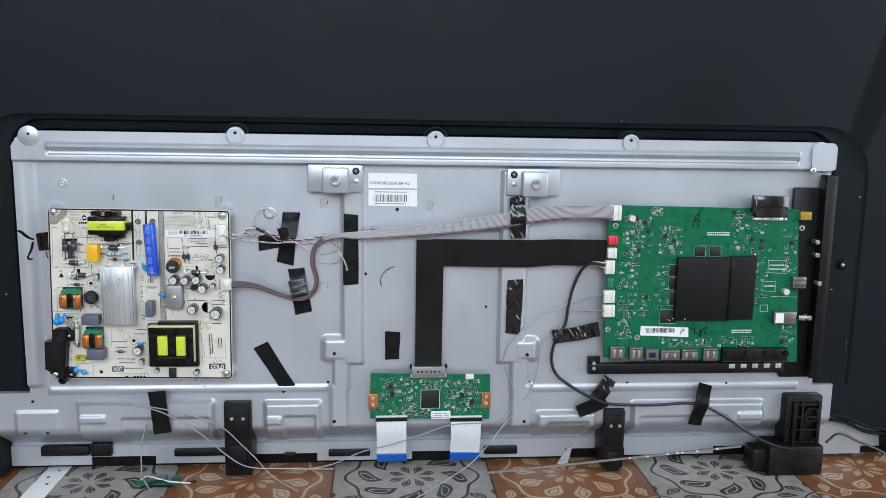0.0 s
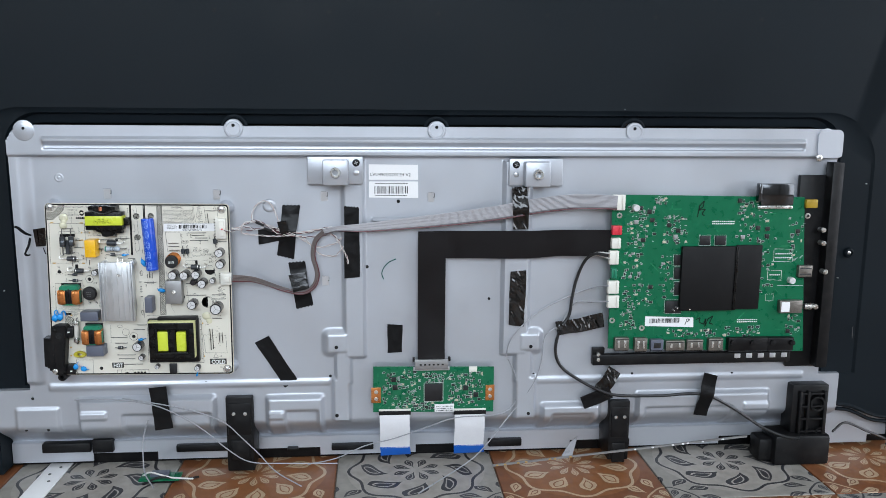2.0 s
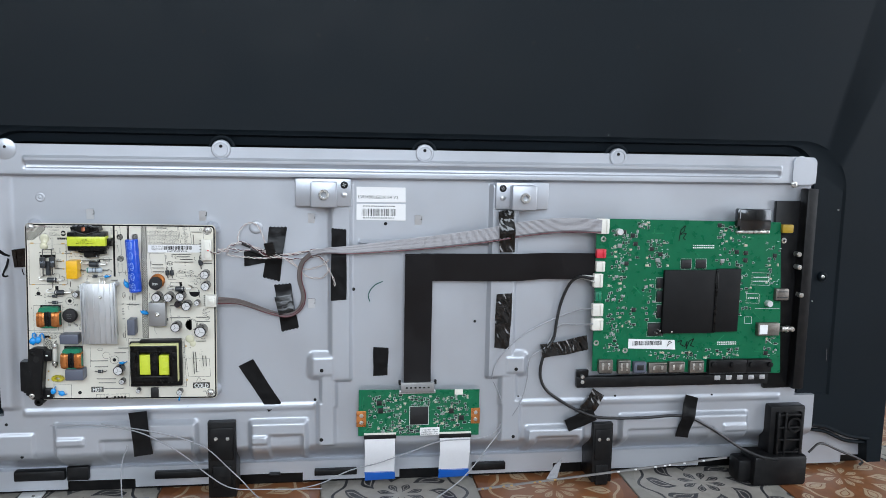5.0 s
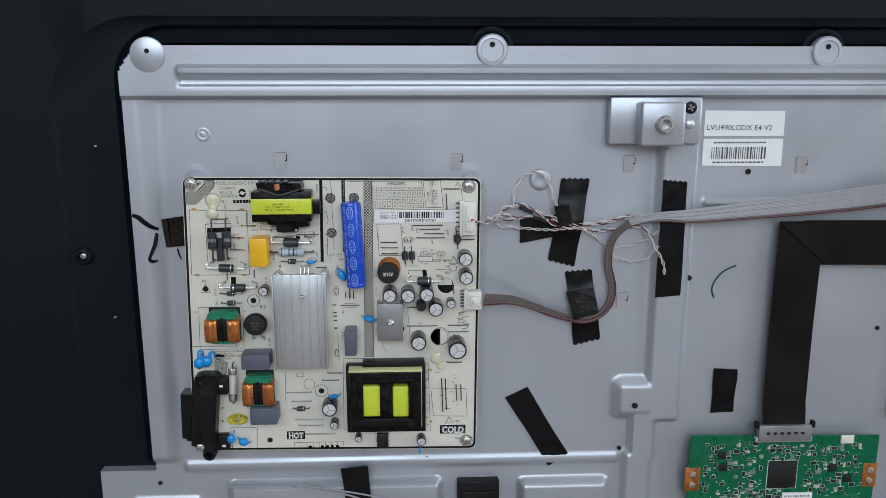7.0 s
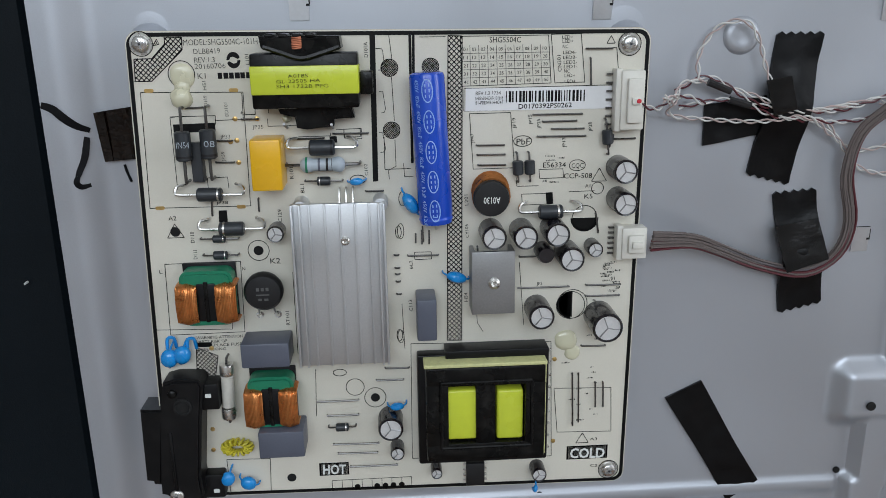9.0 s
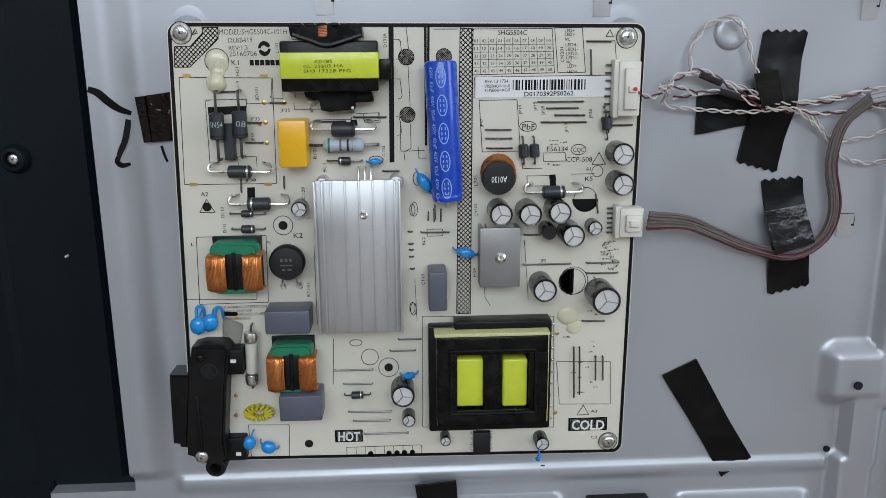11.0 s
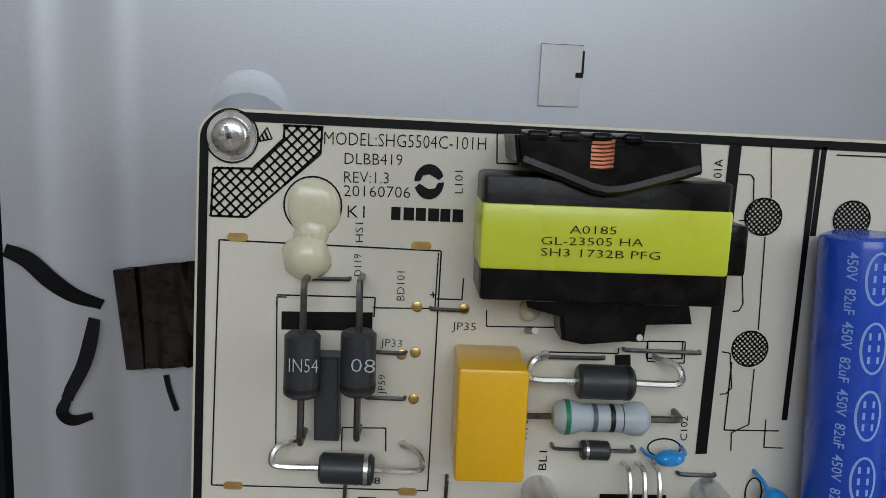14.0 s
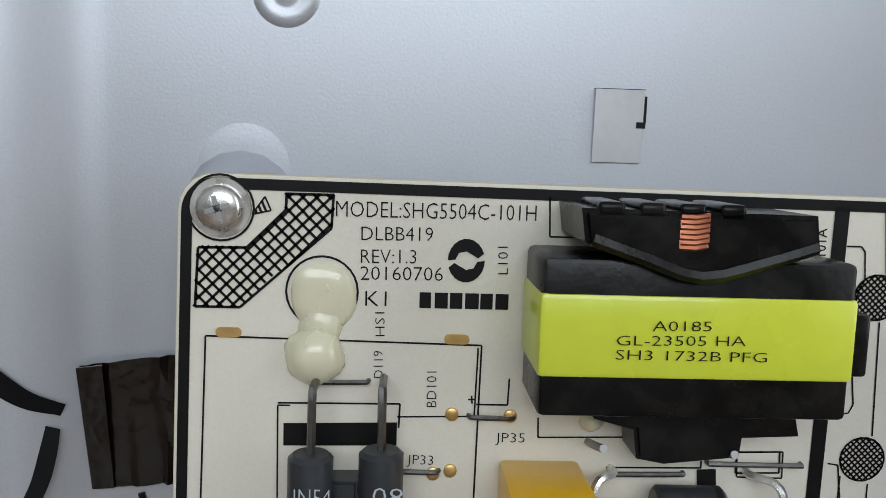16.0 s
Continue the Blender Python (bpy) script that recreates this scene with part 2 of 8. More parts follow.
TILE_GREY = ornament("grey_printed_tile", (0.43, 0.40, 0.355), (0.05, 0.05, 0.056), (0.37, 0.35, 0.31), 8, 22.0)



# ---- building helpers: u to the right, v up, w out of the metal sheet towards the room ----
UPRIGHT = pose(0, 0, 0, 90)


def thing(name, u, v, label, category, group="", kind="", w=0.0):
    ob = new(name)
    ob.empty_display_size = 0.01
    ob.matrix_basis = pose(u, -w, v, 90)
    return tagged(ob, label, category, group, kind)


def part(name, bm, material, parent, label="", at=None, smooth=True):
    """Links a bmesh (or a finished mesh) as one mesh object under a thing or a part. A thing's parts are drawn in u, v, w."""
    if isinstance(bm, bpy.types.Mesh):
        me = bm
    else:
        me = bpy.data.meshes.new(name)
        bm.normal_update()
        bm.to_mesh(me)
        bm.free()
        me.materials.append(material)
        if smooth:
            me.polygons.foreach_set("use_smooth", [True] * len(me.polygons))
            me.set_sharp_from_angle(angle=radians(38))
    ob = new(name, me)
    if parent is not None:
        ob.parent = parent
        if parent.type == "EMPTY":
            ob.matrix_parent_inverse = parent.matrix_basis.inverted() @ UPRIGHT
    else:
        ob.matrix_basis = UPRIGHT
    if at is not None:
        ob.matrix_basis = at
    return tagged(ob, label)


def box(u0, u1, v0, v1, w0, w1, bevel=0.0, bm=None, turn=0.0, seg=2):
    own = bmesh.new()
    m = Matrix.Translation(((u0 + u1) / 2, (v0 + v1) / 2, (w0 + w1) / 2)) @ Matrix.Rotation(radians(turn), 4, "Z")
    bmesh.ops.create_cube(own, size=1, matrix=m @ Matrix.Diagonal((abs(u1 - u0), abs(v1 - v0), abs(w1 - w0), 1)))
    if bevel:
        bmesh.ops.bevel(own, geom=own.edges[:], offset=bevel, segments=seg, affect="EDGES", profile=0.5)
    return join(bm, own)


def join(bm, own):
    if bm is None:
        return own
    me = bpy.data.meshes.new("tmp")
    own.to_mesh(me)
    own.free()
    bm.from_mesh(me)
    bpy.data.meshes.remove(me)
    return bm


def lathe(profile, u=0.0, v=0.0, seg=20, bm=None, m=None):
    """Turns (radius, w) pairs round the w axis at (u, v)."""
    own = bmesh.new()
    rings = []
    for r, w in profile:
        if r < 1e-6:
            rings.append([own.verts.new((u, v, w))])
        else:
            rings.append([own.verts.new((u + r * math.cos(a), v + r * math.sin(a), w)) for a in (2 * math.pi * i / seg for i in range(seg))])
    for a, b in zip(rings, rings[1:]):
        for i in range(seg):
            j = (i + 1) % seg
            if len(a) == 1 and len(b) > 1:
                own.faces.new((a[0], b[j], b[i])[::-1])
            elif len(b) == 1 and len(a) > 1:
                own.faces.new((a[i], a[j], b[0]))
            elif len(a) > 1:
                own.faces.new((a[i], a[j], b[j], b[i]))
    if m is not None:
        own.transform(m)
    return join(bm, own)


def smooth_line(points, steps=6):
    """A Catmull-Rom line through the points."""
    pts = [Vector(p) for p in points]
    pts = [pts[0] * 2 - pts[1], *pts, pts[-1] * 2 - pts[-2]]
    out = []
    for a, b, c, d in zip(pts, pts[1:], pts[2:], pts[3:]):
        for i in range(steps):
            t = i / steps
            out.append(0.5 * (2 * b + (c - a) * t + (2 * a - 5 * b + 4 * c - d) * t * t + (3 * b - a - 3 * c + d) * t ** 3))
    return out + [pts[-2]]


def tube(points, r, sides=7, bm=None, steps=6):
    own = bmesh.new() if bm is None else bm
    line = smooth_line(points, steps) if steps > 1 else [Vector(p) for p in points]
    rings = []
    up = Vector((0.13, 0.21, 0.97))
    for i, p in enumerate(line):
        d = (line[min(i + 1, len(line) - 1)] - line[max(i - 1, 0)]).normalized()
        a = d.cross(up)
        a = a.normalized() if a.length > 1e-4 else d.orthogonal().normalized()
        b = d.cross(a)
        up = -b if b.dot(up) < 0 else b
        rings.append([own.verts.new(p + r * (math.cos(k) * a + math.sin(k) * b)) for k in (2 * math.pi * j / sides for j in range(sides))])
    for s, t in zip(rings, rings[1:]):
        for j in range(sides):
            k = (j + 1) % sides
            own.faces.new((s[j], s[k], t[k], t[j]))
    own.faces.new(rings[0][::-1])
    own.faces.new(rings[-1])
    return own


def prism(outline, w0, w1, bevel=0.0, bm=None):
    """A flat piece with any outline (u, v), counter-clockwise."""
    own = bmesh.new()
    lo = [own.verts.new((u, v, w0)) for u, v in outline]
    hi = [own.verts.new((u, v, w1)) for u, v in outline]
    n = len(outline)
    own.faces.new(lo[::-1])
    own.faces.new(hi)
    for i in range(n):
        own.faces.new((lo[i], lo[(i + 1) % n], hi[(i + 1) % n], hi[i]))
    bmesh.ops.recalc_face_normals(own, faces=own.faces[:])
    if bevel:
        bmesh.ops.bevel(own, geom=[e for e in own.edges if abs(e.verts[0].co.z - w1) < 1e-7 and abs(e.verts[1].co.z - w1) < 1e-7], offset=bevel, segments=2, affect="EDGES")
    return join(bm, own)


def rounded(u0, u1, v0, v1, r, n=5):
    out = []
    for cu, cv, a0 in ((u1 - r, v1 - r, 0), (u0 + r, v1 - r, 90), (u0 + r, v0 + r, 180), (u1 - r, v0 + r, 270)):
        out += [(cu + r * math.cos(radians(a0 + 90 * i / n)), cv + r * math.sin(radians(a0 + 90 * i / n))) for i in range(n + 1)]
    return out


class Prints:
    """Flat printing gathered into one mesh, just proud of its support."""

    def __init__(self, w):
        self.w, self.verts, self.faces = w, [], []

    def poly(self, pts):
        n = len(self.verts)
        self.verts += [(u, v, self.w) for u, v in pts]
        self.faces.append(tuple(range(n, n + len(pts))))

    def fill(self, u0, v0, u1, v1):
        u0, u1, v0, v1 = min(u0, u1), max(u0, u1), min(v0, v1), max(v0, v1)
        self.poly([(u0, v0), (u1, v0), (u1, v1), (u0, v1)])

    def line(self, u0, v0, u1, v1, t=0.00022):
        d = Vector((u1 - u0, v1 - v0))
        if d.length > 1e-6:
            n = Vector((-d.y, d.x)).normalized() * t / 2
            self.poly([(u0 - n.x, v0 - n.y), (u1 - n.x, v1 - n.y), (u1 + n.x, v1 + n.y), (u0 + n.x, v0 + n.y)])

    def path(self, pts, t=0.00022, closed=False):
        for a, b in zip(pts, pts[1:] + (pts[:1] if closed else [])):
            self.line(*a, *b, t)

    def rect(self, u0, v0, u1, v1, t=0.00022):
        self.path([(u0, v0), (u1, v0), (u1, v1), (u0, v1)], t, True)

    def ring(self, u, v, r, t=0.00025, ry=None, n=28):
        ry = ry or r
        pts = [(u + r * math.cos(2 * math.pi * i / n), v + ry * math.sin(2 * math.pi * i / n)) for i in range(n)]
        self.path(pts, t, True)

    def disc(self, u, v, r, n=20, a0=0.0, a1=360.0):
        self.poly([(u + r * math.cos(radians(a0 + (a1 - a0) * i / n)), v + r * math.sin(radians(a0 + (a1 - a0) * i / n))) for i in range(n + (a1 - a0 < 360))])

    def hatch(self, u0, v0, u1, v1, step=0.0016, t=0.0003):
        """A diamond net inside a rectangle."""
        u0, u1, v0, v1 = min(u0, u1), max(u0, u1), min(v0, v1), max(v0, v1)
        for s in (1, -1):
            k = -(v1 - v0)
            while k < (u1 - u0):
                pts = []
                a = u0 + k
                lo, hi = max(u0, a), min(u1, a + (v1 - v0))
                if hi > lo:
                    va, vb = v0 + (lo - a), v0 + (hi - a)
                    if s < 0:
                        va, vb = v1 - (lo - a), v1 - (hi - a)
                    self.line(lo, va, hi, vb, t)
                k += step

    def text(self, words, u, v, size, turn=0, bold=0.0, wide=1.0, middle=False):
        curve = bpy.data.curves.new("words", "FONT")
        curve.body, curve.size, curve.offset = words, 1.0, bold
        curve.resolution_u = 2
        ob = bpy.data.objects.new("words", curve)
        scene.collection.objects.link(ob)
        bpy.context.view_layer.update()
        me = bpy.data.meshes.new_from_object(ob.evaluated_get(bpy.context.evaluated_depsgraph_get()))
        bpy.data.objects.remove(ob)
        c, s = math.cos(radians(turn)), math.sin(radians(turn))
        wid = max((p.co.x for p in me.vertices), default=0)
        n = len(self.verts)
        for p in me.vertices:
            x, y = (p.co.x - (wid / 2 if middle else 0)) * size * wide, p.co.y * size
            self.verts.append((u + c * x - s * y, v + s * x + c * y, self.w))
        self.faces += [tuple(n + i for i in f.vertices) for f in me.polygons]
        bpy.data.meshes.remove(me)
        bpy.data.curves.remove(curve)

    def span(self, words, u0, v0, u1, v1, high, bold=0.0):
        """Words along a base line from one point to another, with capitals of that height."""
        k = len(self.verts)
        self.text(words, 0, 0, 1.0, 0, bold)
        pts = self.verts[k:]
        if not pts:
            return
        xs, ys = [p[0] for p in pts], [p[1] for p in pts]
        x0, wid, top = min(xs), max(max(xs) - min(xs), 1e-6), max(max(ys), 1e-6)
        d = Vector((u1 - u0, v1 - v0))
        n = Vector((-d.y, d.x)).normalized() * high
        for i, (x, y, _) in enumerate(pts):
            a, b = (x - x0) / wid, y / top
            self.verts[k + i] = (u0 + d.x * a + n.x * b, v0 + d.y * a + n.y * b, self.w)

    def net(self, outline, step=0.0016, t=0.0003):
        """A diamond net inside any outline."""
        us, vs = [p[0] for p in outline], [p[1] for p in outline]

        def inside(x, y):
            hit = False
            for (x0, y0), (x1, y1) in zip(outline, outline[1:] + outline[:1]):
                if (y0 > y) != (y1 > y) and x < x0 + (y - y0) / (y1 - y0) * (x1 - x0):
                    hit = not hit
            return hit

        high, cell = max(vs) - min(vs), step / 8
        for s in (1, -1):
            for i in range(int((max(us) - min(us) + high) / step) + 1):
                a = min(us) - high + i * step
                start = None
                n = int(high / cell) + 1
                for k in range(n + 1):
                    y = min(vs) + k * cell
                    x = a + (y - min(vs)) if s > 0 else a + (max(vs) - y)
                    on = k < n and inside(x, y)
                    if on and start is None:
                        start = (x, y)
                    if not on and start is not None:
                        self.line(*start, x, y, t)
                        start = None
        self.path(outline, t, True)

    def barcode(self, u0, v0, u1, v1, seed=1):
        rnd = random.Random(seed)
        u = u0
        while u < u1:
            w = rnd.choice((0.0003, 0.0005, 0.0008))
            self.fill(u, v0, min(u + w, u1), v1)
            u += w + rnd.choice((0.0003, 0.0005, 0.0007))

    def done(self, name, material, parent, label=""):
        me = bpy.data.meshes.new(name)
        me.from_pydata(self.verts, [], self.faces)
        me.materials.append(material)
        return part(name, me, material, parent, label)


def ease(x, a, b):
    t = np.clip((x - a) / (b - a), 0, 1)
    return t * t * (3 - 2 * t)


def pad(U, V, u0, u1, v0, v1, r):
    """1 inside a rectangle, falling to 0 over r outside it."""
    return ease(U, u0 - r, u0) * (1 - ease(U, u1, u1 + r)) * ease(V, v0 - r, v0) * (1 - ease(V, v1, v1 + r))


def screw(u, v, w, r, parent, material=None):
    """A cross-head screw with a rounded rim; its slot's shade is put into dull bars."""
    bm = lathe([(r, w - 0.001), (r, w + 0.0003), (r * 0.93, w + 0.0007), (r * 0.78, w + 0.0010), (r * 0.45, w + 0.0012), (0, w + 0.00125)], u, v, 24)
    sc = part("screw", bm, material or SILVER, parent, "cross-head machine screw")
    turn = (u * 9000 + v * 7000) % 90
    b2 = box(u - r * 0.55, u + r * 0.55, v - r * 0.10, v + r * 0.10, w + 0.0009, w + 0.00135, turn=turn)
    box(u - r * 0.10, u + r * 0.10, v - r * 0.55, v + r * 0.55, w + 0.0009, w + 0.00133, 0, b2, turn=turn)
    part("cross_slot", b2, ALU_DULL, sc)
    part("slot_centre", lathe([(r * 0.24, w + 0.0012), (r * 0.1, w + 0.00142), (0, w + 0.00142)], u, v, 10), CHIP_GREY, sc)
    return sc


# ---- the room's shell: all but floor and back wall unseen, added round the lamps ----
def slab(name, x0, x1, y0, y1, z0, z1, material, label, category):
    bm = bmesh.new()
    bmesh.ops.create_cube(bm, size=1, matrix=Matrix.Translation(((x0 + x1) / 2, (y0 + y1) / 2, (z0 + z1) / 2)) @ Matrix.Diagonal((x1 - x0, y1 - y0, z1 - z0, 1)))
    me = bpy.data.meshes.new(name)
    bm.to_mesh(me)
    bm.free()
    me.materials.append(material)
    return tagged(new(name, me), label, category, "", "structure")


X0, X1, Y0, Y1, TOP = -2.4, 2.0, -3.0, 0.62, 2.6
slab("wall_back", X0 - 0.1, X1 + 0.1, Y1, Y1 + 0.12, 0, TOP, WALL, "pale plastered wall behind the television", "wall")
slab("unseen_wall_left", X0 - 0.12, X0, Y0, Y1, 0, TOP, WALL, "unseen pale plastered side wall added to enclose the room", "wall")
# unseen right wall, with an opening added for the side lamp
unseen_right = slab("unseen_wall_right", X1, X1 + 0.12, Y0, -1.75, 0, TOP, WALL, "unseen pale plastered wall beside an added opening", "wall")
slab("unseen_wall_right_end", X1, X1 + 0.12, -0.65, Y1, 0, TOP, WALL, "unseen pale plastered wall beside an added opening", "wall")
slab("unseen_lintel", X1, X1 + 0.12, -1.75, -0.65, 2.1, TOP, WALL, "unseen pale plastered lintel over an added opening", "wall")
# unseen walls round the assumed window
slab("unseen_wall_low", X0, X1, Y0 - 0.12, Y0, 0, 0.85, WALL, "unseen pale plastered wall under the assumed window", "wall")
slab("unseen_wall_high", X0, X1, Y0 - 0.12, Y0, 2.25, TOP, WALL, "unseen pale plastered wall over the assumed window", "wall")
slab("unseen_wall_near", X0, -1.8, Y0 - 0.12, Y0, 0.85, 2.25, WALL, "unseen pale plastered wall beside the assumed window", "wall")
slab("unseen_wall_far", 1.1, X1, Y0 - 0.12, Y0, 0.85, 2.25, WALL, "unseen pale plastered wall beside the assumed window", "wall")
slab("ceiling", X0 - 0.1, X1 + 0.1, Y0 - 0.1, Y1 + 0.1, TOP, TOP + 0.1, CEIL, "unseen plain white ceiling added to close the room", "ceiling")
floor = slab("floor", X0 - 0.1, X1 + 0.9, Y0 - 0.1, Y1 + 0.1, -0.03, -0.0025, GROUT, "floor of small ornamental brown and grey printed tiles", "floor")


# ---- the television: screen body, black cover with its large opening, stamped metal sheet ----
tv = thing("television", 0, 0, "large black television seen from behind, rear service cover removed", "television")

HALF, TALL = 0.531, 0.640
part("screen_body", box(-HALF + 0.003, HALF - 0.003, 0.0, TALL, -0.052, -0.034, 0.004), BLACK, tv, "black screen body with a slim bezel")

# opening of the cover: rounded top corners; its sides end above the bottom
OPEN_L, OPEN_R, OPEN_T, SIDE_L, SIDE_R = -0.4045, 0.4165, 0.3585, 0.0985, 0.094


def opening(grow, top, r, n=10):
    """The edge of the cover's opening from its lower left end over the top to its lower right end."""
    l, rr, t = OPEN_L - grow, OPEN_R + grow, OPEN_T + top
    pts = [(l, SIDE_L + (t - r - SIDE_L) * i / 6) for i in range(6)]
    pts += [(l + r - r * math.cos(radians(90 * i / n)), t - r + r * math.sin(radians(90 * i / n))) for i in range(n + 1)]
    pts += [(l + r + (rr - l - 2 * r) * i / 24, t) for i in range(1, 24)]
    pts += [(rr - r + r * math.sin(radians(90 * i / n)), t - r + r * math.cos(radians(90 * i / n))) for i in range(n + 1)]
    pts += [(rr, t - r + (SIDE_R - (t - r)) * i / 6) for i in range(1, 7)]
    return pts


def outer_edge(loop):
    """The cover's outer edge, point for point beside the opening's."""
    n = 10
    out = []
    for i, (u, v) in enumerate(loop):
        if i < 6:
            out.append((-HALF, v))
        elif i <= 6 + n:
            k = (i - 6) / n
            out.append((-HALF, v + (TALL - v) * min(1, 2 * k)) if k <= 0.5 else (-HALF + (u + HALF) * (2 * k - 1), TALL))
        elif i < 7 + n + 23:
            out.append((u, TALL))
        elif i <= 7 + n + 23 + n:
            k = (i - 7 - n - 23) / n
            out.append((u + (HALF - u) * min(1, 2 * k), TALL) if k <= 0.5 else (HALF, TALL + (v - TALL) * (2 * k - 1)))
        else:
            out.append((HALF, v))
    return out


bm = bmesh.new()
COVER_W = -0.006
lip0, lip1 = opening(0, 0, 0.026), opening(0.002, 0.0080, 0.029)
crease = opening(0.006, 0.0098, 0.032)
levels = [(lip0, -0.022), (lip0, -0.0155), (lip1, -0.0125), (crease, COVER_W), (opening(0.040, 0.012, 0.052), COVER_W + 0.0006),
          (opening(0.0425, 0.0145, 0.054), COVER_W + 0.0027), (outer_edge(lip0), COVER_W + 0.0025), (outer_edge(lip0), -0.036)]
rows = [[bm.verts.new((u, v, w)) for u, v in loop] for loop, w in levels]
for a, b in zip(rows, rows[1:]):
    for i in range(len(a) - 1):
        bm.faces.new((a[i], a[i + 1], b[i + 1], b[i]))
bmesh.ops.recalc_face_normals(bm, faces=bm.faces[:])
cover = part("rear_cover", bm, COVER, tv, "matt black plastic rear cover with a large rounded opening")
# lower edges of the cover's two sides
part("cover_foot", box(-HALF, -0.4392, 0.004, 0.0984, -0.034, COVER_W), COVER, tv)
part("cover_foot", prism([(-HALF, 0.0935), (-0.381, 0.0935), (-0.381, 0.0975), (OPEN_L, 0.0985), (-HALF, 0.0985)], -0.02, COVER_W - 0.001), COVER, tv)
arc = [(0.4427, 0.0879), (0.4405, 0.0569), (0.4605, 0.0527), (0.4844, 0.0431), (0.512, 0.038), (0.514, 0.012), (HALF, 0.012), (HALF, SIDE_R), (0.44, SIDE_R)]
part("cover_foot", prism(arc[::-1], -0.034, COVER_W + 0.001), COVER, tv)
bm = tube([(0.4429, 0.0588, COVER_W), (0.4615, 0.0552, COVER_W), (0.4875, 0.0444, COVER_W), (0.515, 0.040, COVER_W)], 0.0022, 6)
tube([(0.4449, 0.0516, COVER_W - 0.003), (0.4622, 0.0487, COVER_W - 0.003), (0.4869, 0.0378, COVER_W - 0.003), (0.512, 0.034, COVER_W - 0.003)], 0.002, 6, bm)
part("cover_rim", bm, COVER, tv)
for u in (-0.2094, -0.1027, 0.0022, 0.1088, 0.2169, 0.3256):
    part("screw_hole", lathe([(0.0019, COVER_W + 0.0022), (0.0019, COVER_W + 0.0028), (0.0011, COVER_W + 0.0029), (0.0009, COVER_W + 0.0021)], u, 0.4642, 12), HOLE, tv)
for u, v in ((0.4398, 0.2271), (-0.4365, 0.2345)):
    boss = part("cover_boss", lathe([(0.0056, COVER_W + 0.001), (0.0052, COVER_W + 0.003), (0.0044, COVER_W + 0.0042), (0.003, COVER_W + 0.0046), (0.0028, COVER_W + 0.002)], u, v, 20), COVER, tv)
    screw(u, v, COVER_W + 0.0026, 0.0022, tv)
for u, v in ((-0.4215, 0.196), (0.452, 0.300), (0.430, 0.200), (-0.4235, 0.3), (0.19, 0.375)):
    part("dust_fleck", lathe([(0.0005, COVER_W + 0.001), (0.0004, COVER_W + 0.0034), (0, COVER_W + 0.0035)], u, v, 6), WHITE_PRINT, tv)

for a, b in (((-0.4544, 0.4227), (-0.4561, 0.4021)), ((0.452, 0.146), (0.4525, 0.133))):
    part("scratch", tube([(*a, COVER_W + 0.0026), (*b, COVER_W + 0.0026)], 0.0003, 5, steps=2), PRINT_GREY, tv, "pale hairline scratch in the cover")

# stamped sheet: rims, beads, ribs and pockets pressed into one skin
STEP, SHEET_L = 0.00125, -0.4387
us, vs = np.arange(-0.522, 0.5225, STEP), np.arange(0.0065, 0.3571, STEP)
U, V = np.meshgrid(us, vs)
W = np.zeros_like(U)
W += 0.0075 * ease(V, 0.3262, 0.3292)                                     # upper rim
W += 0.0030 * pad(U, V, -0.369, 0.374, 0.3418, 0.3440, 0.0026)            # long bead
W += -0.0024 * pad(U, V, -0.369, 0.374, 0.3358, 0.3375, 0.0022)
W += 0.0052 * (1 - ease(U, -0.3975, -0.3835)) * (1 - ease(V, 0.3262, 0.3292)) * ease(V, 0.100, 0.106)   # left rim
# upright ribs: a strip under each bracket, a boss at its foot, a neck and a plate below
ribs = np.zeros_like(U)
for u0, u1, v0, v1, h in ((-0.0895, -0.0735, 0.126, 0.322, 0.0055), (-0.1075, -0.0900, 0.1320, 0.1470, 0.0060), (-0.0990, -0.0880, 0.098, 0.130, 0.0050), (-0.1020, -0.0895, 0.058, 0.100, 0.0050),
                          (0.0710, 0.0935, 0.126, 0.322, 0.0055), (0.0900, 0.1055, 0.1310, 0.1445, 0.0065), (0.0855, 0.0980, 0.096, 0.130, 0.0050), (0.0865, 0.1030, 0.055, 0.098, 0.0050)):
    rr = np.hypot(np.maximum(np.maximum(u0 - U, U - u1), 0), np.maximum(np.maximum(v0 - V, V - v1), 0))
    ribs = np.maximum(ribs, h * (1 - ease(rr, 0, 0.0048 if h < 0.006 else 0.0085)))
W = np.where(V < 0.324, np.maximum(W, ribs), W)
W += 0.0015 * pad(U, V, -0.383, -0.109, 0.0965, 0.0990, 0.0034)           # lower beads
W += 0.0015 * pad(U, V, 0.109, 0.396, 0.0935, 0.0960, 0.0034)
W += 0.0026 * pad(U, V, -0.062, 0.066, 0.2640, 0.2655, 0.0022)
# lower apron: bends away towards the floor, with raised pockets
bend = 1 - ease(V, 0.026, 0.058)
W -= 0.032 * bend
for u0, u1, v1 in ((-0.354, -0.2265, 0.0825), (-0.1685, -0.118, 0.0805), (0.116, 0.172, 0.0655), (0.2185, 0.357, 0.0755)):
    W += 0.0065 * pad(U, V, u0, u1, -1.0, v1, 0.0055) * ease(V, 0.024, 0.040)
for u0, u1, v1 in ((-0.312, -0.2300, 0.0668), (-0.150, -0.122, 0.0668), (0.126, 0.166, 0.056), (0.2265, 0.318, 0.0610)):
    W -= 0.0040 * pad(U, V, u0, u1, -1.0, v1, 0.0042) * ease(V, 0.024, 0.040)
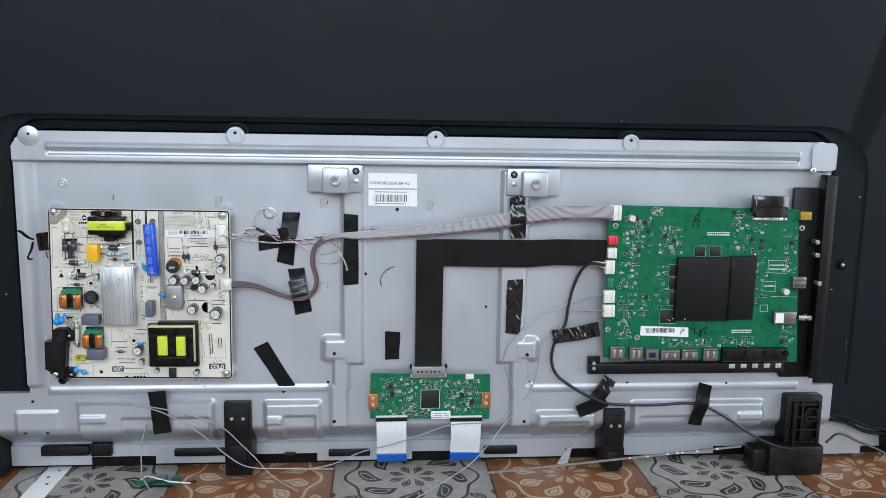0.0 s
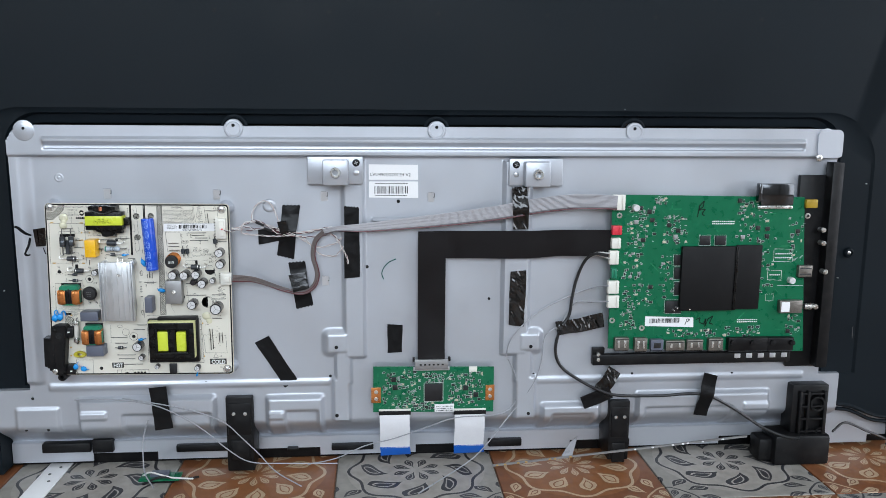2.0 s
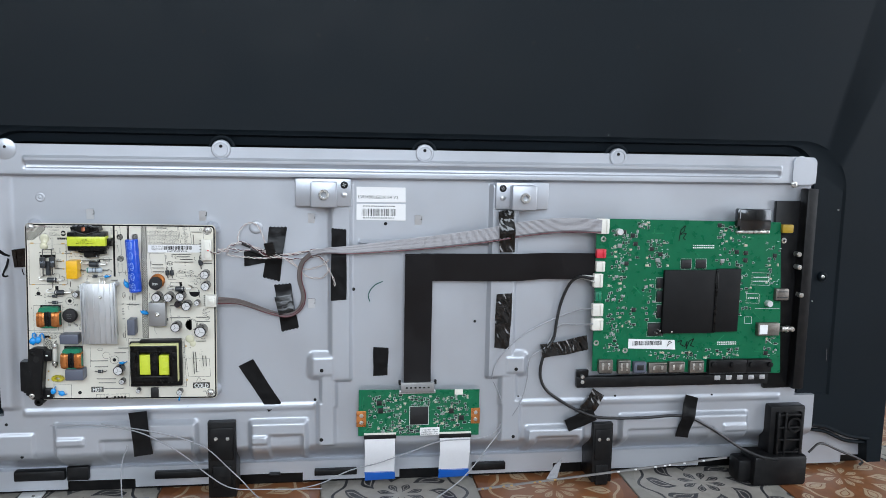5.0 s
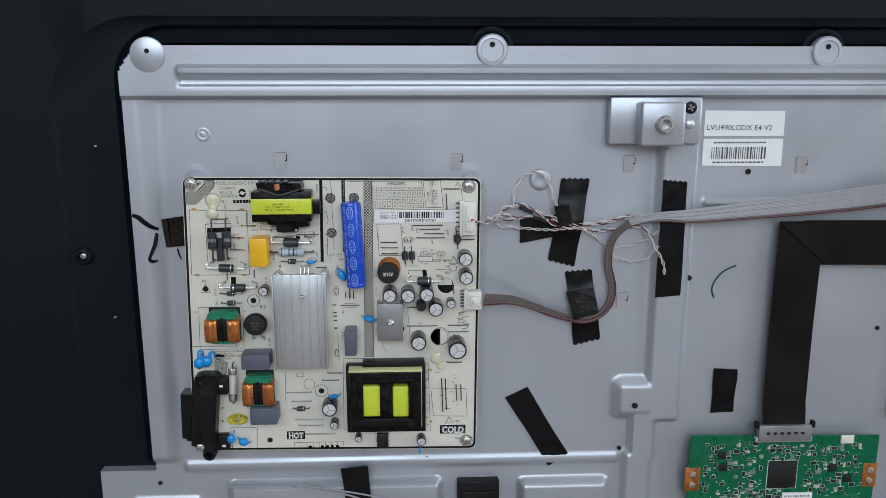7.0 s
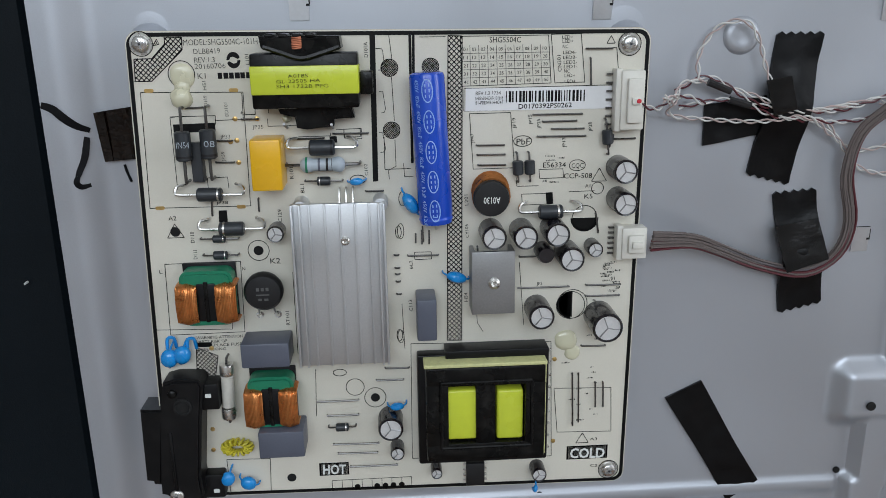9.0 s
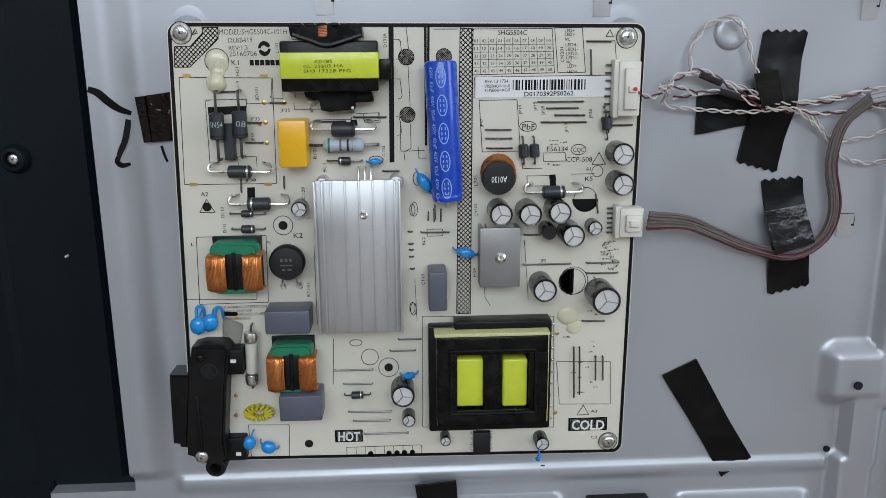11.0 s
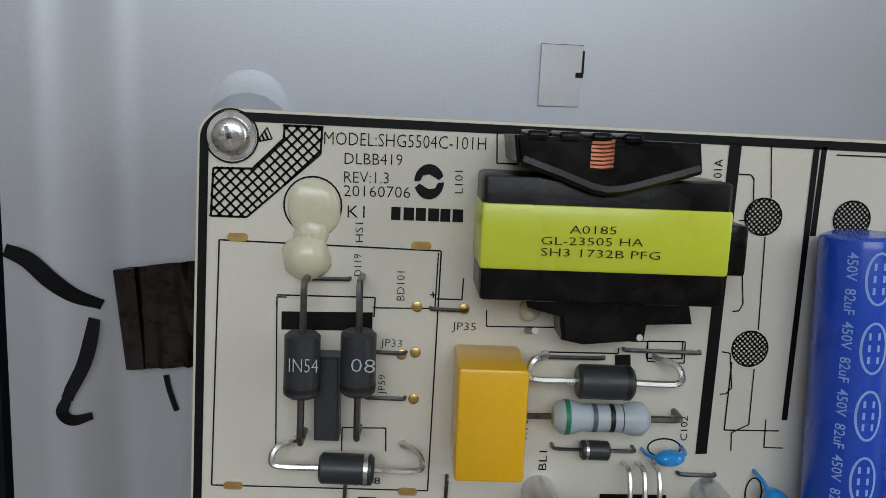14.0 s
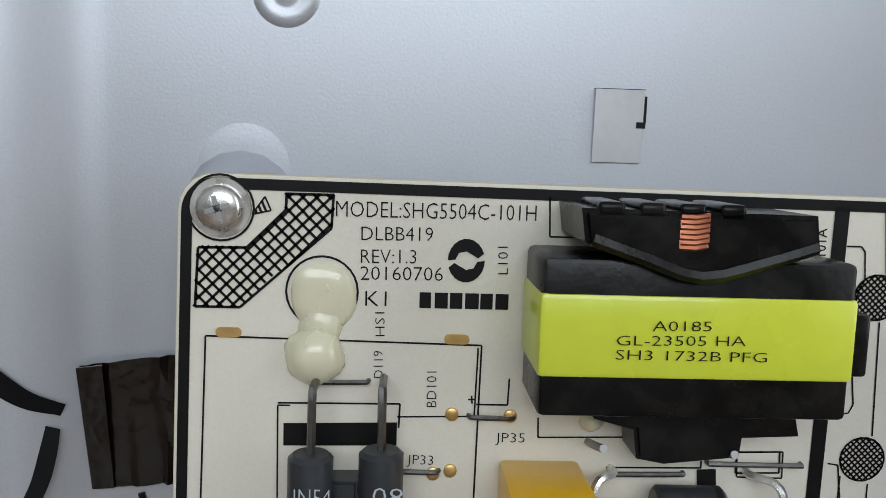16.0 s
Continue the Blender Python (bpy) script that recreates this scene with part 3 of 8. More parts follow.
for u0, u1, v in ((-0.356, -0.331, 0.0690), (-0.1690, -0.1560, 0.0650), (0.333, 0.361, 0.0632)):
    W += 0.0022 * pad(U, V, u0, u1, v - 0.0024, v + 0.0024, 0.0030)
W += 0.0020 * pad(U, V, -0.417, -0.379, 0.049, 0.0745, 0.0034)
W = np.where(V < 0.0285, -0.0270, W)
W = np.where(U > 0.4395, -0.0200, W)                                       # foot lip
shape = np.logical_or(V < 0.096, np.logical_and(U > OPEN_L + 0.001, U < OPEN_R - 0.001))
corner = np.logical_or(U < OPEN_L + 0.022, U > OPEN_R - 0.022) & (V > 0.335)
cu = np.where(U < 0, OPEN_L + 0.022, OPEN_R - 0.022)
shape &= ~(corner & (np.hypot(U - cu, V - 0.335) > 0.0222))
cut = (V < 0.0145) & ((np.sin(U * 37 + 1.0) > 0.35))
shape &= ~cut
shape &= U > SHEET_L
ny, nx = U.shape
verts = [(float(a), float(b), float(c)) for a, b, c in zip(U.ravel(), V.ravel(), W.ravel())]
faces = [(j * nx + i, j * nx + i + 1, (j + 1) * nx + i + 1, (j + 1) * nx + i) for j in range(ny - 1) for i in range(nx - 1)
         if shape[j, i] and shape[j + 1, i] and shape[j, i + 1] and shape[j + 1, i + 1]]
me = bpy.data.meshes.new("rear_sheet")
me.from_pydata(verts, [], faces)
bm = bmesh.new()
bm.from_mesh(me)
bmesh.ops.delete(bm, geom=[v for v in bm.verts if not v.link_faces], context="VERTS")
rim = [e for e in bm.edges if len(e.link_faces) == 1]
side = bmesh.ops.extrude_edge_only(bm, edges=rim)
for v in [g for g in side["geom"] if isinstance(g, bmesh.types.BMVert)]:
    v.co.z = min(-0.012, v.co.z - 0.001) if v.co.y > 0.03 else v.co.z - 0.0012
bmesh.ops.recalc_face_normals(bm, faces=bm.faces[:])
sheet = part("rear_sheet", bm, SHEET, tv, "stamped grey galvanised sheet with beads and ribs")

# round embosses
for u, v, r in ((-0.3605, 0.3068, 0.0045), (-0.1634, 0.2793, 0.0085), (-0.3659, 0.284, 0.0060), (-0.2055, 0.2822, 0.0075)):
    if r > 0.005:
        rings = [(r * 1.1, -0.00003), (r * 0.96, 0.00002), (r * 0.82, 0.00007), (r * 0.66, 0.00011), (r * 0.5, 0.00013), (r * 0.25, 0.00013), (0, 0.00013)]
    else:
        rings = [(r, -0.0001), (r * 0.93, 0.0002), (r * 0.82, 0.0004), (r * 0.70, 0.0005), (r * 0.58, 0.00045), (r * 0.46, 0.0003), (r * 0.36, 0.0003), (r * 0.26, 0.0005), (r * 0.12, 0.0005), (r * 0.1, 0.0002), (0, 0.0002)]
    if r > 0.008:
        rings = [(r * 0.8, -0.0002), (r * 0.74, 0.0006), (r * 0.62, 0.0012), (r * 0.45, 0.0014), (r * 0.3, 0.0012), (0, 0.0011)]
    part("round_emboss", lathe(rings, u, v, 32), SHEET, tv)

# screw ears on the upper rim, each under an arch of the cover
for u, v in ((-0.194, 0.3542), (0.0001, 0.3533), (0.1973, 0.3529)):
    part("screw_ear", lathe([(0.0090, 0.004), (0.0090, 0.0082), (0.0082, 0.0090), (0.0066, 0.0091), (0.0062, 0.0087), (0, 0.0086)], u, v, 26), SHEET, tv)
    part("ear_hole", lathe([(0.0016, 0.0087), (0.0015, 0.0091), (0, 0.0092)], u, v + 0.003, 12), HOLE, tv)
    part("cover_arch", tube([(u + 0.0112 * math.cos(a), v + 0.001 + 0.0106 * math.sin(a), 0.002) for a in (math.pi * i / 8 for i in range(9))], 0.0018, 8), COVER, tv)
for u, v in ((-0.3863, 0.3534), (0.3976, 0.3495)):
    part("corner_ear", lathe([(0.0098, 0.0068), (0.0096, 0.0078), (0.0090, 0.0081), (0, 0.0081)], u, v - 0.002, 26), SHEET, tv)
    part("ear_hole", lathe([(0.0014, 0.0083), (0, 0.0084)], u, v, 12), HOLE, tv)
part("corner_plate", prism(rounded(0.3880, 0.4145, 0.3275, 0.3560, 0.006), 0.006, 0.0095), SHEET, tv, "pale corner plate of the sheet")
screw(0.3892, 0.3276, 0.0115, 0.0035, tv)

# holes and slots punched through the sheet
for u, v, r in ((-0.0687, 0.2175, 0.0017), (0.0553, 0.1831, 0.0014), (-0.0371, 0.2834, 0.0017), (-0.1002, 0.1360, 0.0018), (0.0988, 0.1333, 0.0018),
                (-0.1007, 0.063, 0.0019), (0.0983, 0.06, 0.0017), (-0.1070, 0.1040, 0.0014), (-0.4101, 0.0539, 0.0015), (-0.3887, 0.0535, 0.0015),
                (-0.2316, 0.0994, 0.0017), (-0.4015, 0.0866, 0.0014), (0.2093, 0.1, 0.0012), (0.3186, 0.0982, 0.0012), (0.1036, 0.1018, 0.0012)):
    lift = 0.0064 if (u, v) in ((-0.1002, 0.1360), (0.0988, 0.1333)) else 0.0048 if abs(abs(u) - 0.0995) < 0.0015 and v < 0.07 else 0.0
    part("punched_hole", lathe([(r, lift + 0.0001), (r, lift + 0.0008), (0, lift + 0.0009)], u, v, 14), HOLE, tv)
for u, v in ((-0.3165, 0.2912), (-0.2134, 0.2901), (-0.1101, 0.2885), (-0.0046, 0.2873), (-0.1102, 0.2035)):
    bm = box(u - 0.0033, u + 0.0033, v - 0.0048, v + 0.0048, -0.001, 0.0003)
    for q in bm.verts:
        q.co.z += 0.0005 * (q.co.y > v) + 0.0002 * (q.co.x < u)
    slot = part("sheet_slot", bm, SHEET_BARE, tv, "small bent tab cut in the sheet", smooth=False)
    part("slot_gap", box(u + 0.0033, u + 0.0037, v + 0.0004, v + 0.0040, -0.0005, 0.0006), HOLE, slot)
    part("slot_gap", box(u - 0.0033, u + 0.0034, v + 0.0048, v + 0.00492, -0.0005, 0.0006), HOLE, slot)
    part("slot_gap", box(u + 0.0024, u + 0.0036, v - 0.0002, v + 0.0006, 0.0002, 0.0007), HOLE, slot)

# wall-mount brackets: a wide foot, a raised box, a threaded bush and a black screw
for s, (u, v) in ((1, (-0.0977, 0.3134)), (-1, (0.0985, 0.3117))):
    foot = part("mount_bracket", box(u - 0.0275 if s > 0 else u - 0.0265, u + 0.0265 if s > 0 else u + 0.0275, v - 0.0125, v + 0.0145, 0.003, 0.0095, 0.0012), SHEET, tv, "raised galvanised wall-mount bracket")
    part("bracket_box", box(u - 0.0125, u + 0.0125, v - 0.0125, v + 0.0120, 0.009, 0.0225, 0.0016), SHEET, foot)
    part("threaded_bush", lathe([(0.0050, 0.022), (0.0050, 0.0265), (0.0044, 0.0275), (0.0030, 0.0275), (0.0027, 0.0262), (0.0026, 0.0215), (0, 0.0215)], u, v, 24), SILVER, foot)
    screw(u + s * 0.0195, v + 0.0085, 0.0095, 0.0036, tv, BLACK)
    part("rivet", lathe([(0.0028, 0.009), (0.0027, 0.0104), (0.0016, 0.0112), (0, 0.0113)], u + s * 0.0195, v - 0.001, 16), SHEET_BARE, foot)

# black stand brackets on the lower apron
for (u0, v0), (u1, v1) in (((-0.2124, 0.0062), (-0.1853, 0.0856)), ((0.1849, 0.0062), (0.2071, 0.0717))):
    bm = box(u0, u1, max(v0, 0.004), v1, -0.030, 0.0066, 0.0012)
    box(u0 + 0.002, u1 - 0.002, v1 - 0.040, v1 - 0.006, 0.006, 0.0082, 0.0012, bm)
    box(u0 + 0.004, u1 - 0.004, v1 - 0.068, v1 - 0.046, 0.006, 0.0076, 0.0014, bm)
    br = part("stand_bracket", bm, BLACK, tv, "black steel stand bracket")
    for k in (0.3, 0.72):
        part("bracket_rivet", lathe([(0.0019, 0.008), (0.0018, 0.0092), (0, 0.0096)], u0 + (u1 - u0) * k, v1 - 0.017, 12), SILVER, br)
# black boxes for the shade in the gaps along the foot lip
for (u0, v0), (u1, v1) in (((-0.4065, 0.0226), (-0.3577, 0.0327)), ((-0.356, 0.0216), (-0.335, 0.036)), ((-0.2707, 0.0199), (-0.2127, 0.0275)), ((-0.1085, 0.0168), (-0.0638, 0.0235)), ((0.0606, 0.0161), (0.0973, 0.0244)), ((-0.1557, 0.0177), (-0.1439, 0.0212))):
    part("lip_gap", box(u0, u1, max(v0 - 0.004, 0.008), max(v1 - 0.004, 0.015), -0.034, -0.0215, 0.0012), BLACK, tv)

# black connector plate round the main board, and its lower flange
(u0, v0), (u1, v1) = (0.1642, 0.1118), (0.3779, 0.1235)
bm = box(u0, u1, v0, v1, 0.001, 0.0085, 0.0012)
box(u0, u0 + 0.013, v1 - 0.001, v1 + 0.007, 0.001, 0.006, 0.001, bm)
flange = part("connector_flange", bm, BLACK, tv, "black steel flange under the main board")
for k in range(5):
    part("flange_slot", box(u1 - 0.0105 - 0.0128 * k, u1 - 0.004 - 0.0128 * k, v1 - 0.0062, v1 - 0.0012, 0.0080, 0.0092, 0.0004), SHEET_BARE, flange)
for dv in (0.006, 0.0005):
    part("flange_screw", lathe([(0.0020, 0.006), (0.0019, 0.0098), (0, 0.0103)], u0 + 0.0055, v1 - dv + 0.001, 12), SILVER, flange)
side = part("connector_plate", box(0.3745, 0.4150, 0.1060, 0.3100, 0.001, 0.0060, 0.001), BLACK, tv, "black steel side connector plate")
part("plate_edge", box(0.4015, 0.4135, 0.1080, 0.3235, 0.004, 0.018, 0.0012), BLACK, side)
for px in ((0.3962, 0.2547), (0.3975, 0.2411), (0.4021, 0.2112), (0.395, 0.1743)):
    part("plate_stud", lathe([(0.0027, 0.012), (0.0027, 0.0195), (0.0018, 0.0205), (0, 0.0206)], px[0], px[1], 14), SILVER, side)

# speaker housing with a ribbed back at the lower corner, on its foot
su0, sv0, su1, sv1 = 0.3822, 0.0302, 0.4229, 0.0872
bm = box(su0, su1, sv0 - 0.012, sv1, -0.010, 0.012, 0.0022)
speaker = thing("speaker_box", (su0 + su1) / 2, 0.0, "black plastic speaker housing with ribbed back against the television", "speaker")
part("housing", bm, BLACK, speaker)
for a in (su0 + 0.006, (su0 + su1) / 2 - 0.006, su1 - 0.008):
    part("upright_rib", box(a, a + 0.0026, sv0, sv1 - 0.006, 0.0118, 0.0175, 0.0006), BLACK, speaker)
for k in (0.010, 0.024, 0.038, 0.052):
    part("cross_rib", box(su0 + 0.0062, su1 - 0.0052, sv1 - k, sv1 - k + 0.0022, 0.0118, 0.0168, 0.0005), BLACK, speaker)
lathe_at = (su0 + su1) / 2 + 0.006
part("ring_rib", lathe([(0.0085, 0.011), (0.0085, 0.0172), (0.0062, 0.0172), (0.006, 0.0118)], lathe_at, sv1 - 0.020, 22), BLACK, speaker)
part("ring_rib", lathe([(0.0055, 0.011), (0.0055, 0.0168), (0.0038, 0.0168), (0.0036, 0.0118)], lathe_at + 0.005, sv1 - 0.052, 18), BLACK, speaker)
bm = box(su0 - 0.020, su1 + 0.001, 0.0, 0.034, -0.012, 0.022, 0.004)
box(su0 - 0.034, su0 - 0.014, 0.002, 0.028, -0.010, 0.014, 0.004, bm)
part("foot_block", bm, BLACK, speaker, "black plastic foot block")


# ---- the power supply board ----
TOPW = 0.0135
psu = thing("power_supply_board", -0.287, 0.113, "cream power supply circuit board with transformers, capacitors and a heatsink", "circuit board", w=0.012)
C_TL, C_TR, C_BR, C_BL = (-0.3706, 0.2838), (-0.2000, 0.2825), (-0.2014, 0.1125), (-0.3750, 0.1150)


def on_board(s, t):
    """A point of the board: s from its left to its right edge, t from its lower to its upper."""
    a, b = Vector(C_BL).lerp(Vector(C_BR), s), Vector(C_TL).lerp(Vector(C_TR), s)
    return tuple(a.lerp(b, t))


def board_outline(inset, r, n=5):
    s, t = inset / 0.172, inset / 0.169
    rs, rt = r / 0.172, r / 0.169
    return [on_board(cs + rs * math.cos(radians(a0 + 90 * i / n)), ct + rt * math.sin(radians(a0 + 90 * i / n)))
            for cs, ct, a0 in ((1 - s - rs, 1 - t - rt, 0), (s + rs, 1 - t - rt, 90), (s + rs, t + rt, 180), (1 - s - rs, t + rt, 270)) for i in range(n + 1)]


part("board", prism(board_outline(0, 0.0042), TOPW - 0.0016, TOPW, 0.0002), PCB_CREAM, psu, "cream lacquered board")
part("board_rim", prism(board_outline(-0.00012, 0.0042), TOPW - 0.0015, TOPW - 0.0004), PCB_EDGE, psu)
for s, t in ((0.026, 0.972), (0.974, 0.972), (0.974, 0.03), (0.03, 0.03), (0.5, 0.5)):
    u, v = on_board(s, t)
    part("standoff", lathe([(0.0075, 0.0), (0.0062, 0.004), (0.0042, 0.0118)], u, v, 16), SHEET, psu)

ink = Prints(TOPW + 0.00012)
a, b = board_outline(0.0004, 0.0040, 8), board_outline(0.0017, 0.0030, 8)
for i in range(len(a)):
    j = (i + 1) % len(a)
    ink.poly([a[i], a[j], b[j], b[i]])
ink.net([(-0.3528, 0.2817), (-0.353, 0.2778), (-0.3636, 0.2682), (-0.3688, 0.2682), (-0.3684, 0.2752), (-0.3628, 0.2753), (-0.3583, 0.2798), (-0.3582, 0.2817)], 0.0016, 0.00032)
ink.net([(-0.2676, 0.281), (-0.263, 0.2808), (-0.2639, 0.1741), (-0.2692, 0.1743)], 0.0017, 0.00032)
ink.net([(-0.3586, 0.1754), (-0.3513, 0.1718), (-0.353, 0.1633), (-0.3594, 0.1635)], 0.0015, 0.0003)
# heavy separating bars
for q in ([(-0.2931, 0.282), (-0.2913, 0.282), (-0.292, 0.2335), (-0.2938, 0.2334)], [(-0.2805, 0.2818), (-0.2796, 0.2818), (-0.2798, 0.2394), (-0.2807, 0.2394)], [(-0.2793, 0.2818), (-0.2785, 0.2818), (-0.2787, 0.2685), (-0.2796, 0.2685)]):
    ink.poly(q[::-1])
for u, v in ((-0.287, 0.2711), (-0.2735, 0.2712), (-0.2869, 0.2507)):
    ring = [(u + 0.0028 * math.cos(2 * math.pi * i / 18), v + 0.0028 * math.sin(2 * math.pi * i / 18)) for i in range(18)]
    ink.net(ring, 0.00078, 0.00024)
for w, p, h in (("MODEL:SHG5504C-101H", (-0.3525, 0.2792, -0.329, 0.2793), 25), ("DLBB419", (-0.3495, 0.2765, -0.3411, 0.2766), 22),
                ("REV:1.3", (-0.3495, 0.2738, -0.343, 0.2739), 22), ("20160706", (-0.3495, 0.2718, -0.3398, 0.2719), 22),
                ("K1", (-0.3489, 0.2687, -0.3464, 0.2687), 24), ("HS1", (-0.3465, 0.2651, -0.3466, 0.268), 15),
                ("L101", (-0.3321, 0.2729, -0.3322, 0.2762), 16), ("D119", (-0.3466, 0.26, -0.3467, 0.2633), 15),
                ("BD101", (-0.3401, 0.2565, -0.3402, 0.2609), 16), ("JP35", (-0.3328, 0.2522, -0.3292, 0.2522), 16),
                ("JP33", (-0.3435, 0.2493, -0.3403, 0.2492), 16), ("JP59", (-0.3426, 0.2417, -0.3426, 0.2448), 14)):
    ink.span(w, *p, h * 0.0000745, -0.012)
for w, p, h in (("A2", (-0.3633, 0.2219, -0.3606, 0.2219), 11), ("D110", (-0.3554, 0.2138, -0.3553, 0.2177), 9), ("D111", (-0.355, 0.208, -0.3549, 0.2112), 9),
                ("C129", (-0.3253, 0.2202, -0.3253, 0.2247), 9), ("K2", (-0.3303, 0.2055, -0.3269, 0.2055), 14), ("R101", (-0.3204, 0.2351, -0.3204, 0.2391), 9),
                ("BL1", (-0.3171, 0.2301, -0.3171, 0.2333), 9), ("C102", (-0.2953, 0.2356, -0.2955, 0.2396), 8), ("D101A", (-0.2938, 0.2746, -0.2939, 0.2794), 9),
                ("SHG5504C", (-0.254, 0.2786, -0.2436, 0.2785), 13), ("CCP-508", (-0.2281, 0.2327, -0.2182, 0.2326), 13), ("E56334", (-0.2354, 0.2367, -0.2275, 0.2366), 13),
                ("PbF", (-0.2447, 0.2448, -0.2401, 0.2448), 15), ("CQC", (-0.2255, 0.2363, -0.2213, 0.2363), 12), ("CN201", (-0.2298, 0.2689, -0.2303, 0.2742), 9),
                ("JP15", (-0.2394, 0.2516, -0.2397, 0.2549), 8), ("JP25", (-0.2365, 0.2501, -0.2368, 0.2534), 8), ("JP28", (-0.2188, 0.2487, -0.2191, 0.252), 8),
                ("JP47", (-0.2592, 0.2457, -0.2594, 0.249), 8), ("JP13", (-0.2277, 0.2435, -0.228, 0.2469), 8), ("JP19", (-0.2449, 0.2504, -0.2452, 0.2539), 8),
                ("L201", (-0.2612, 0.2242, -0.2615, 0.228), 9), ("CY106", (-0.2611, 0.2126, -0.2614, 0.2175), 8), ("BL2", (-0.281, 0.2019, -0.2811, 0.2049), 8),
                ("C113", (-0.2814, 0.186, -0.2816, 0.1904), 9), ("HS4", (-0.2616, 0.1889, -0.2618, 0.1923), 9), ("JP5", (-0.2368, 0.1942, -0.2348, 0.1942), 8),
                ("RT101", (-0.3252, 0.1825, -0.3252, 0.1877), 9), ("WARNING ATTENTION LIVE", (-0.3582, 0.1784, -0.3386, 0.1785), 8), ("PARTS RISK OF", (-0.3583, 0.1768, -0.3476, 0.1769), 8),
                ("FIRE-REPLACE FUSE", (-0.3583, 0.1754, -0.3425, 0.1755), 8), ("AS MARKING", (-0.3584, 0.1738, -0.3483, 0.1739), 8), ("K5", (-0.2206, 0.2253, -0.2177, 0.2254), 12),
                ("A1", (-0.2205, 0.2293, -0.2187, 0.2293), 9), ("N", (-0.3401, 0.2034, -0.3391, 0.2034), 9), ("L", (-0.3683, 0.2032, -0.3673, 0.2032), 9),
                ("JP38", (-0.3469, 0.2271, -0.3429, 0.2271), 8), ("A3", (-0.2151, 0.1309, -0.2123, 0.1308), 8), ("C2", (-0.2146, 0.1194, -0.2118, 0.1193), 8),
                ("LED+", (-0.2299, 0.2794, -0.2263, 0.2794), 8), ("LED+", (-0.2298, 0.2781, -0.2262, 0.2781), 8), ("NC", (-0.2297, 0.2764, -0.2279, 0.2764), 8), ("LED4-", (-0.2295, 0.2745, -0.2251, 0.2745), 8), ("LED3-", (-0.2294, 0.2729, -0.2249, 0.2729), 8),
                ("LED2-", (-0.2292, 0.2713, -0.2247, 0.2714), 8), ("LED1-", (-0.2291, 0.2699, -0.2246, 0.2699), 8), ("NC", (-0.2290, 0.2685, -0.2272, 0.2684), 8), ("LED+", (-0.2288, 0.2670, -0.2252, 0.2670), 8), ("LED+", (-0.2287, 0.2651, -0.2250, 0.2651), 8)):
    ink.span(w, *p, h * 0.000137)
# plain shapes for the maker's mark: short blocks and a round mark of two hooked halves
u, v0, v1 = -0.3425, 0.2686, 0.2705
for k in (0.88, 1.0, 0.95, 1.05, 0.95, 1.0):
    ink.fill(u, v0, u + 0.00155 * k, v1)
    u += 0.00181
cu, cv = -0.3371, 0.2744
for s in (1, -1):
    arc = [(22 * math.cos(radians(a)), 26 * math.sin(radians(a))) for a in range(20, 181, 16)]
    inner = [(-13, 1), (-9, 9), (0, 11), (9, 6), (14, 3)]
    ink.poly([(cu + s * x * 0.0001, cv + s * y * 0.0001) for x, y in arc + inner])
# outlines
for q in ([(-0.3676, 0.2647), (-0.3349, 0.2642), (-0.3355, 0.2262), (-0.3689, 0.2263)], [(-0.3591, 0.2567), (-0.3445, 0.2568), (-0.3446, 0.2538)], [(-0.3662, 0.2065), (-0.3405, 0.2067), (-0.3411, 0.1806), (-0.367, 0.1804)], [(-0.2636, 0.2807), (-0.2345, 0.2807), (-0.2333, 0.2652), (-0.2632, 0.2647)],
          [(-0.2336, 0.2809), (-0.2236, 0.281), (-0.2219, 0.2653), (-0.232, 0.2652)], [(-0.2625, 0.2639), (-0.2118, 0.2642), (-0.2115, 0.2566), (-0.2626, 0.2565)], [(-0.2607, 0.2556), (-0.2468, 0.2557), (-0.2453, 0.2369), (-0.2595, 0.2368)], [(-0.2368, 0.2361), (-0.2285, 0.2361), (-0.2281, 0.233), (-0.2365, 0.2329)],
          [(-0.3028, 0.2514), (-0.2974, 0.2515), (-0.2973, 0.2488), (-0.3028, 0.2487)], [(-0.2803, 0.2079), (-0.2744, 0.2079), (-0.2743, 0.2053), (-0.2802, 0.2052)], [(-0.2427, 0.2276), (-0.2331, 0.2276), (-0.2327, 0.2238), (-0.2424, 0.2237)], [(-0.2295, 0.1533), (-0.2079, 0.1526), (-0.2071, 0.1344), (-0.2279, 0.135)],
          [(-0.3519, 0.1301), (-0.3359, 0.1296), (-0.3366, 0.1158), (-0.3516, 0.1163)], [(-0.3171, 0.1651), (-0.3179, 0.1463)], [(-0.2824, 0.1735), (-0.2311, 0.1722), (-0.2299, 0.125), (-0.283, 0.1268)], [(-0.2895, 0.2485), (-0.2896, 0.2375), (-0.2809, 0.2376)], [(-0.245, 0.2369), (-0.2444, 0.2304), (-0.2369, 0.2304)],
          [(-0.3718, 0.1825), (-0.3454, 0.1818), (-0.3439, 0.2061)], [(-0.3353, 0.2569), (-0.3315, 0.2569), (-0.3314, 0.2602)], [(-0.3271, 0.2572), (-0.3271, 0.2602), (-0.3227, 0.2602)], [(-0.319, 0.2492), (-0.3072, 0.2493), (-0.3072, 0.2502)], [(-0.2217, 0.2762), (-0.2115, 0.2763), (-0.2102, 0.2654)]):
    ink.path(q, 0.00022, len(q) > 3)
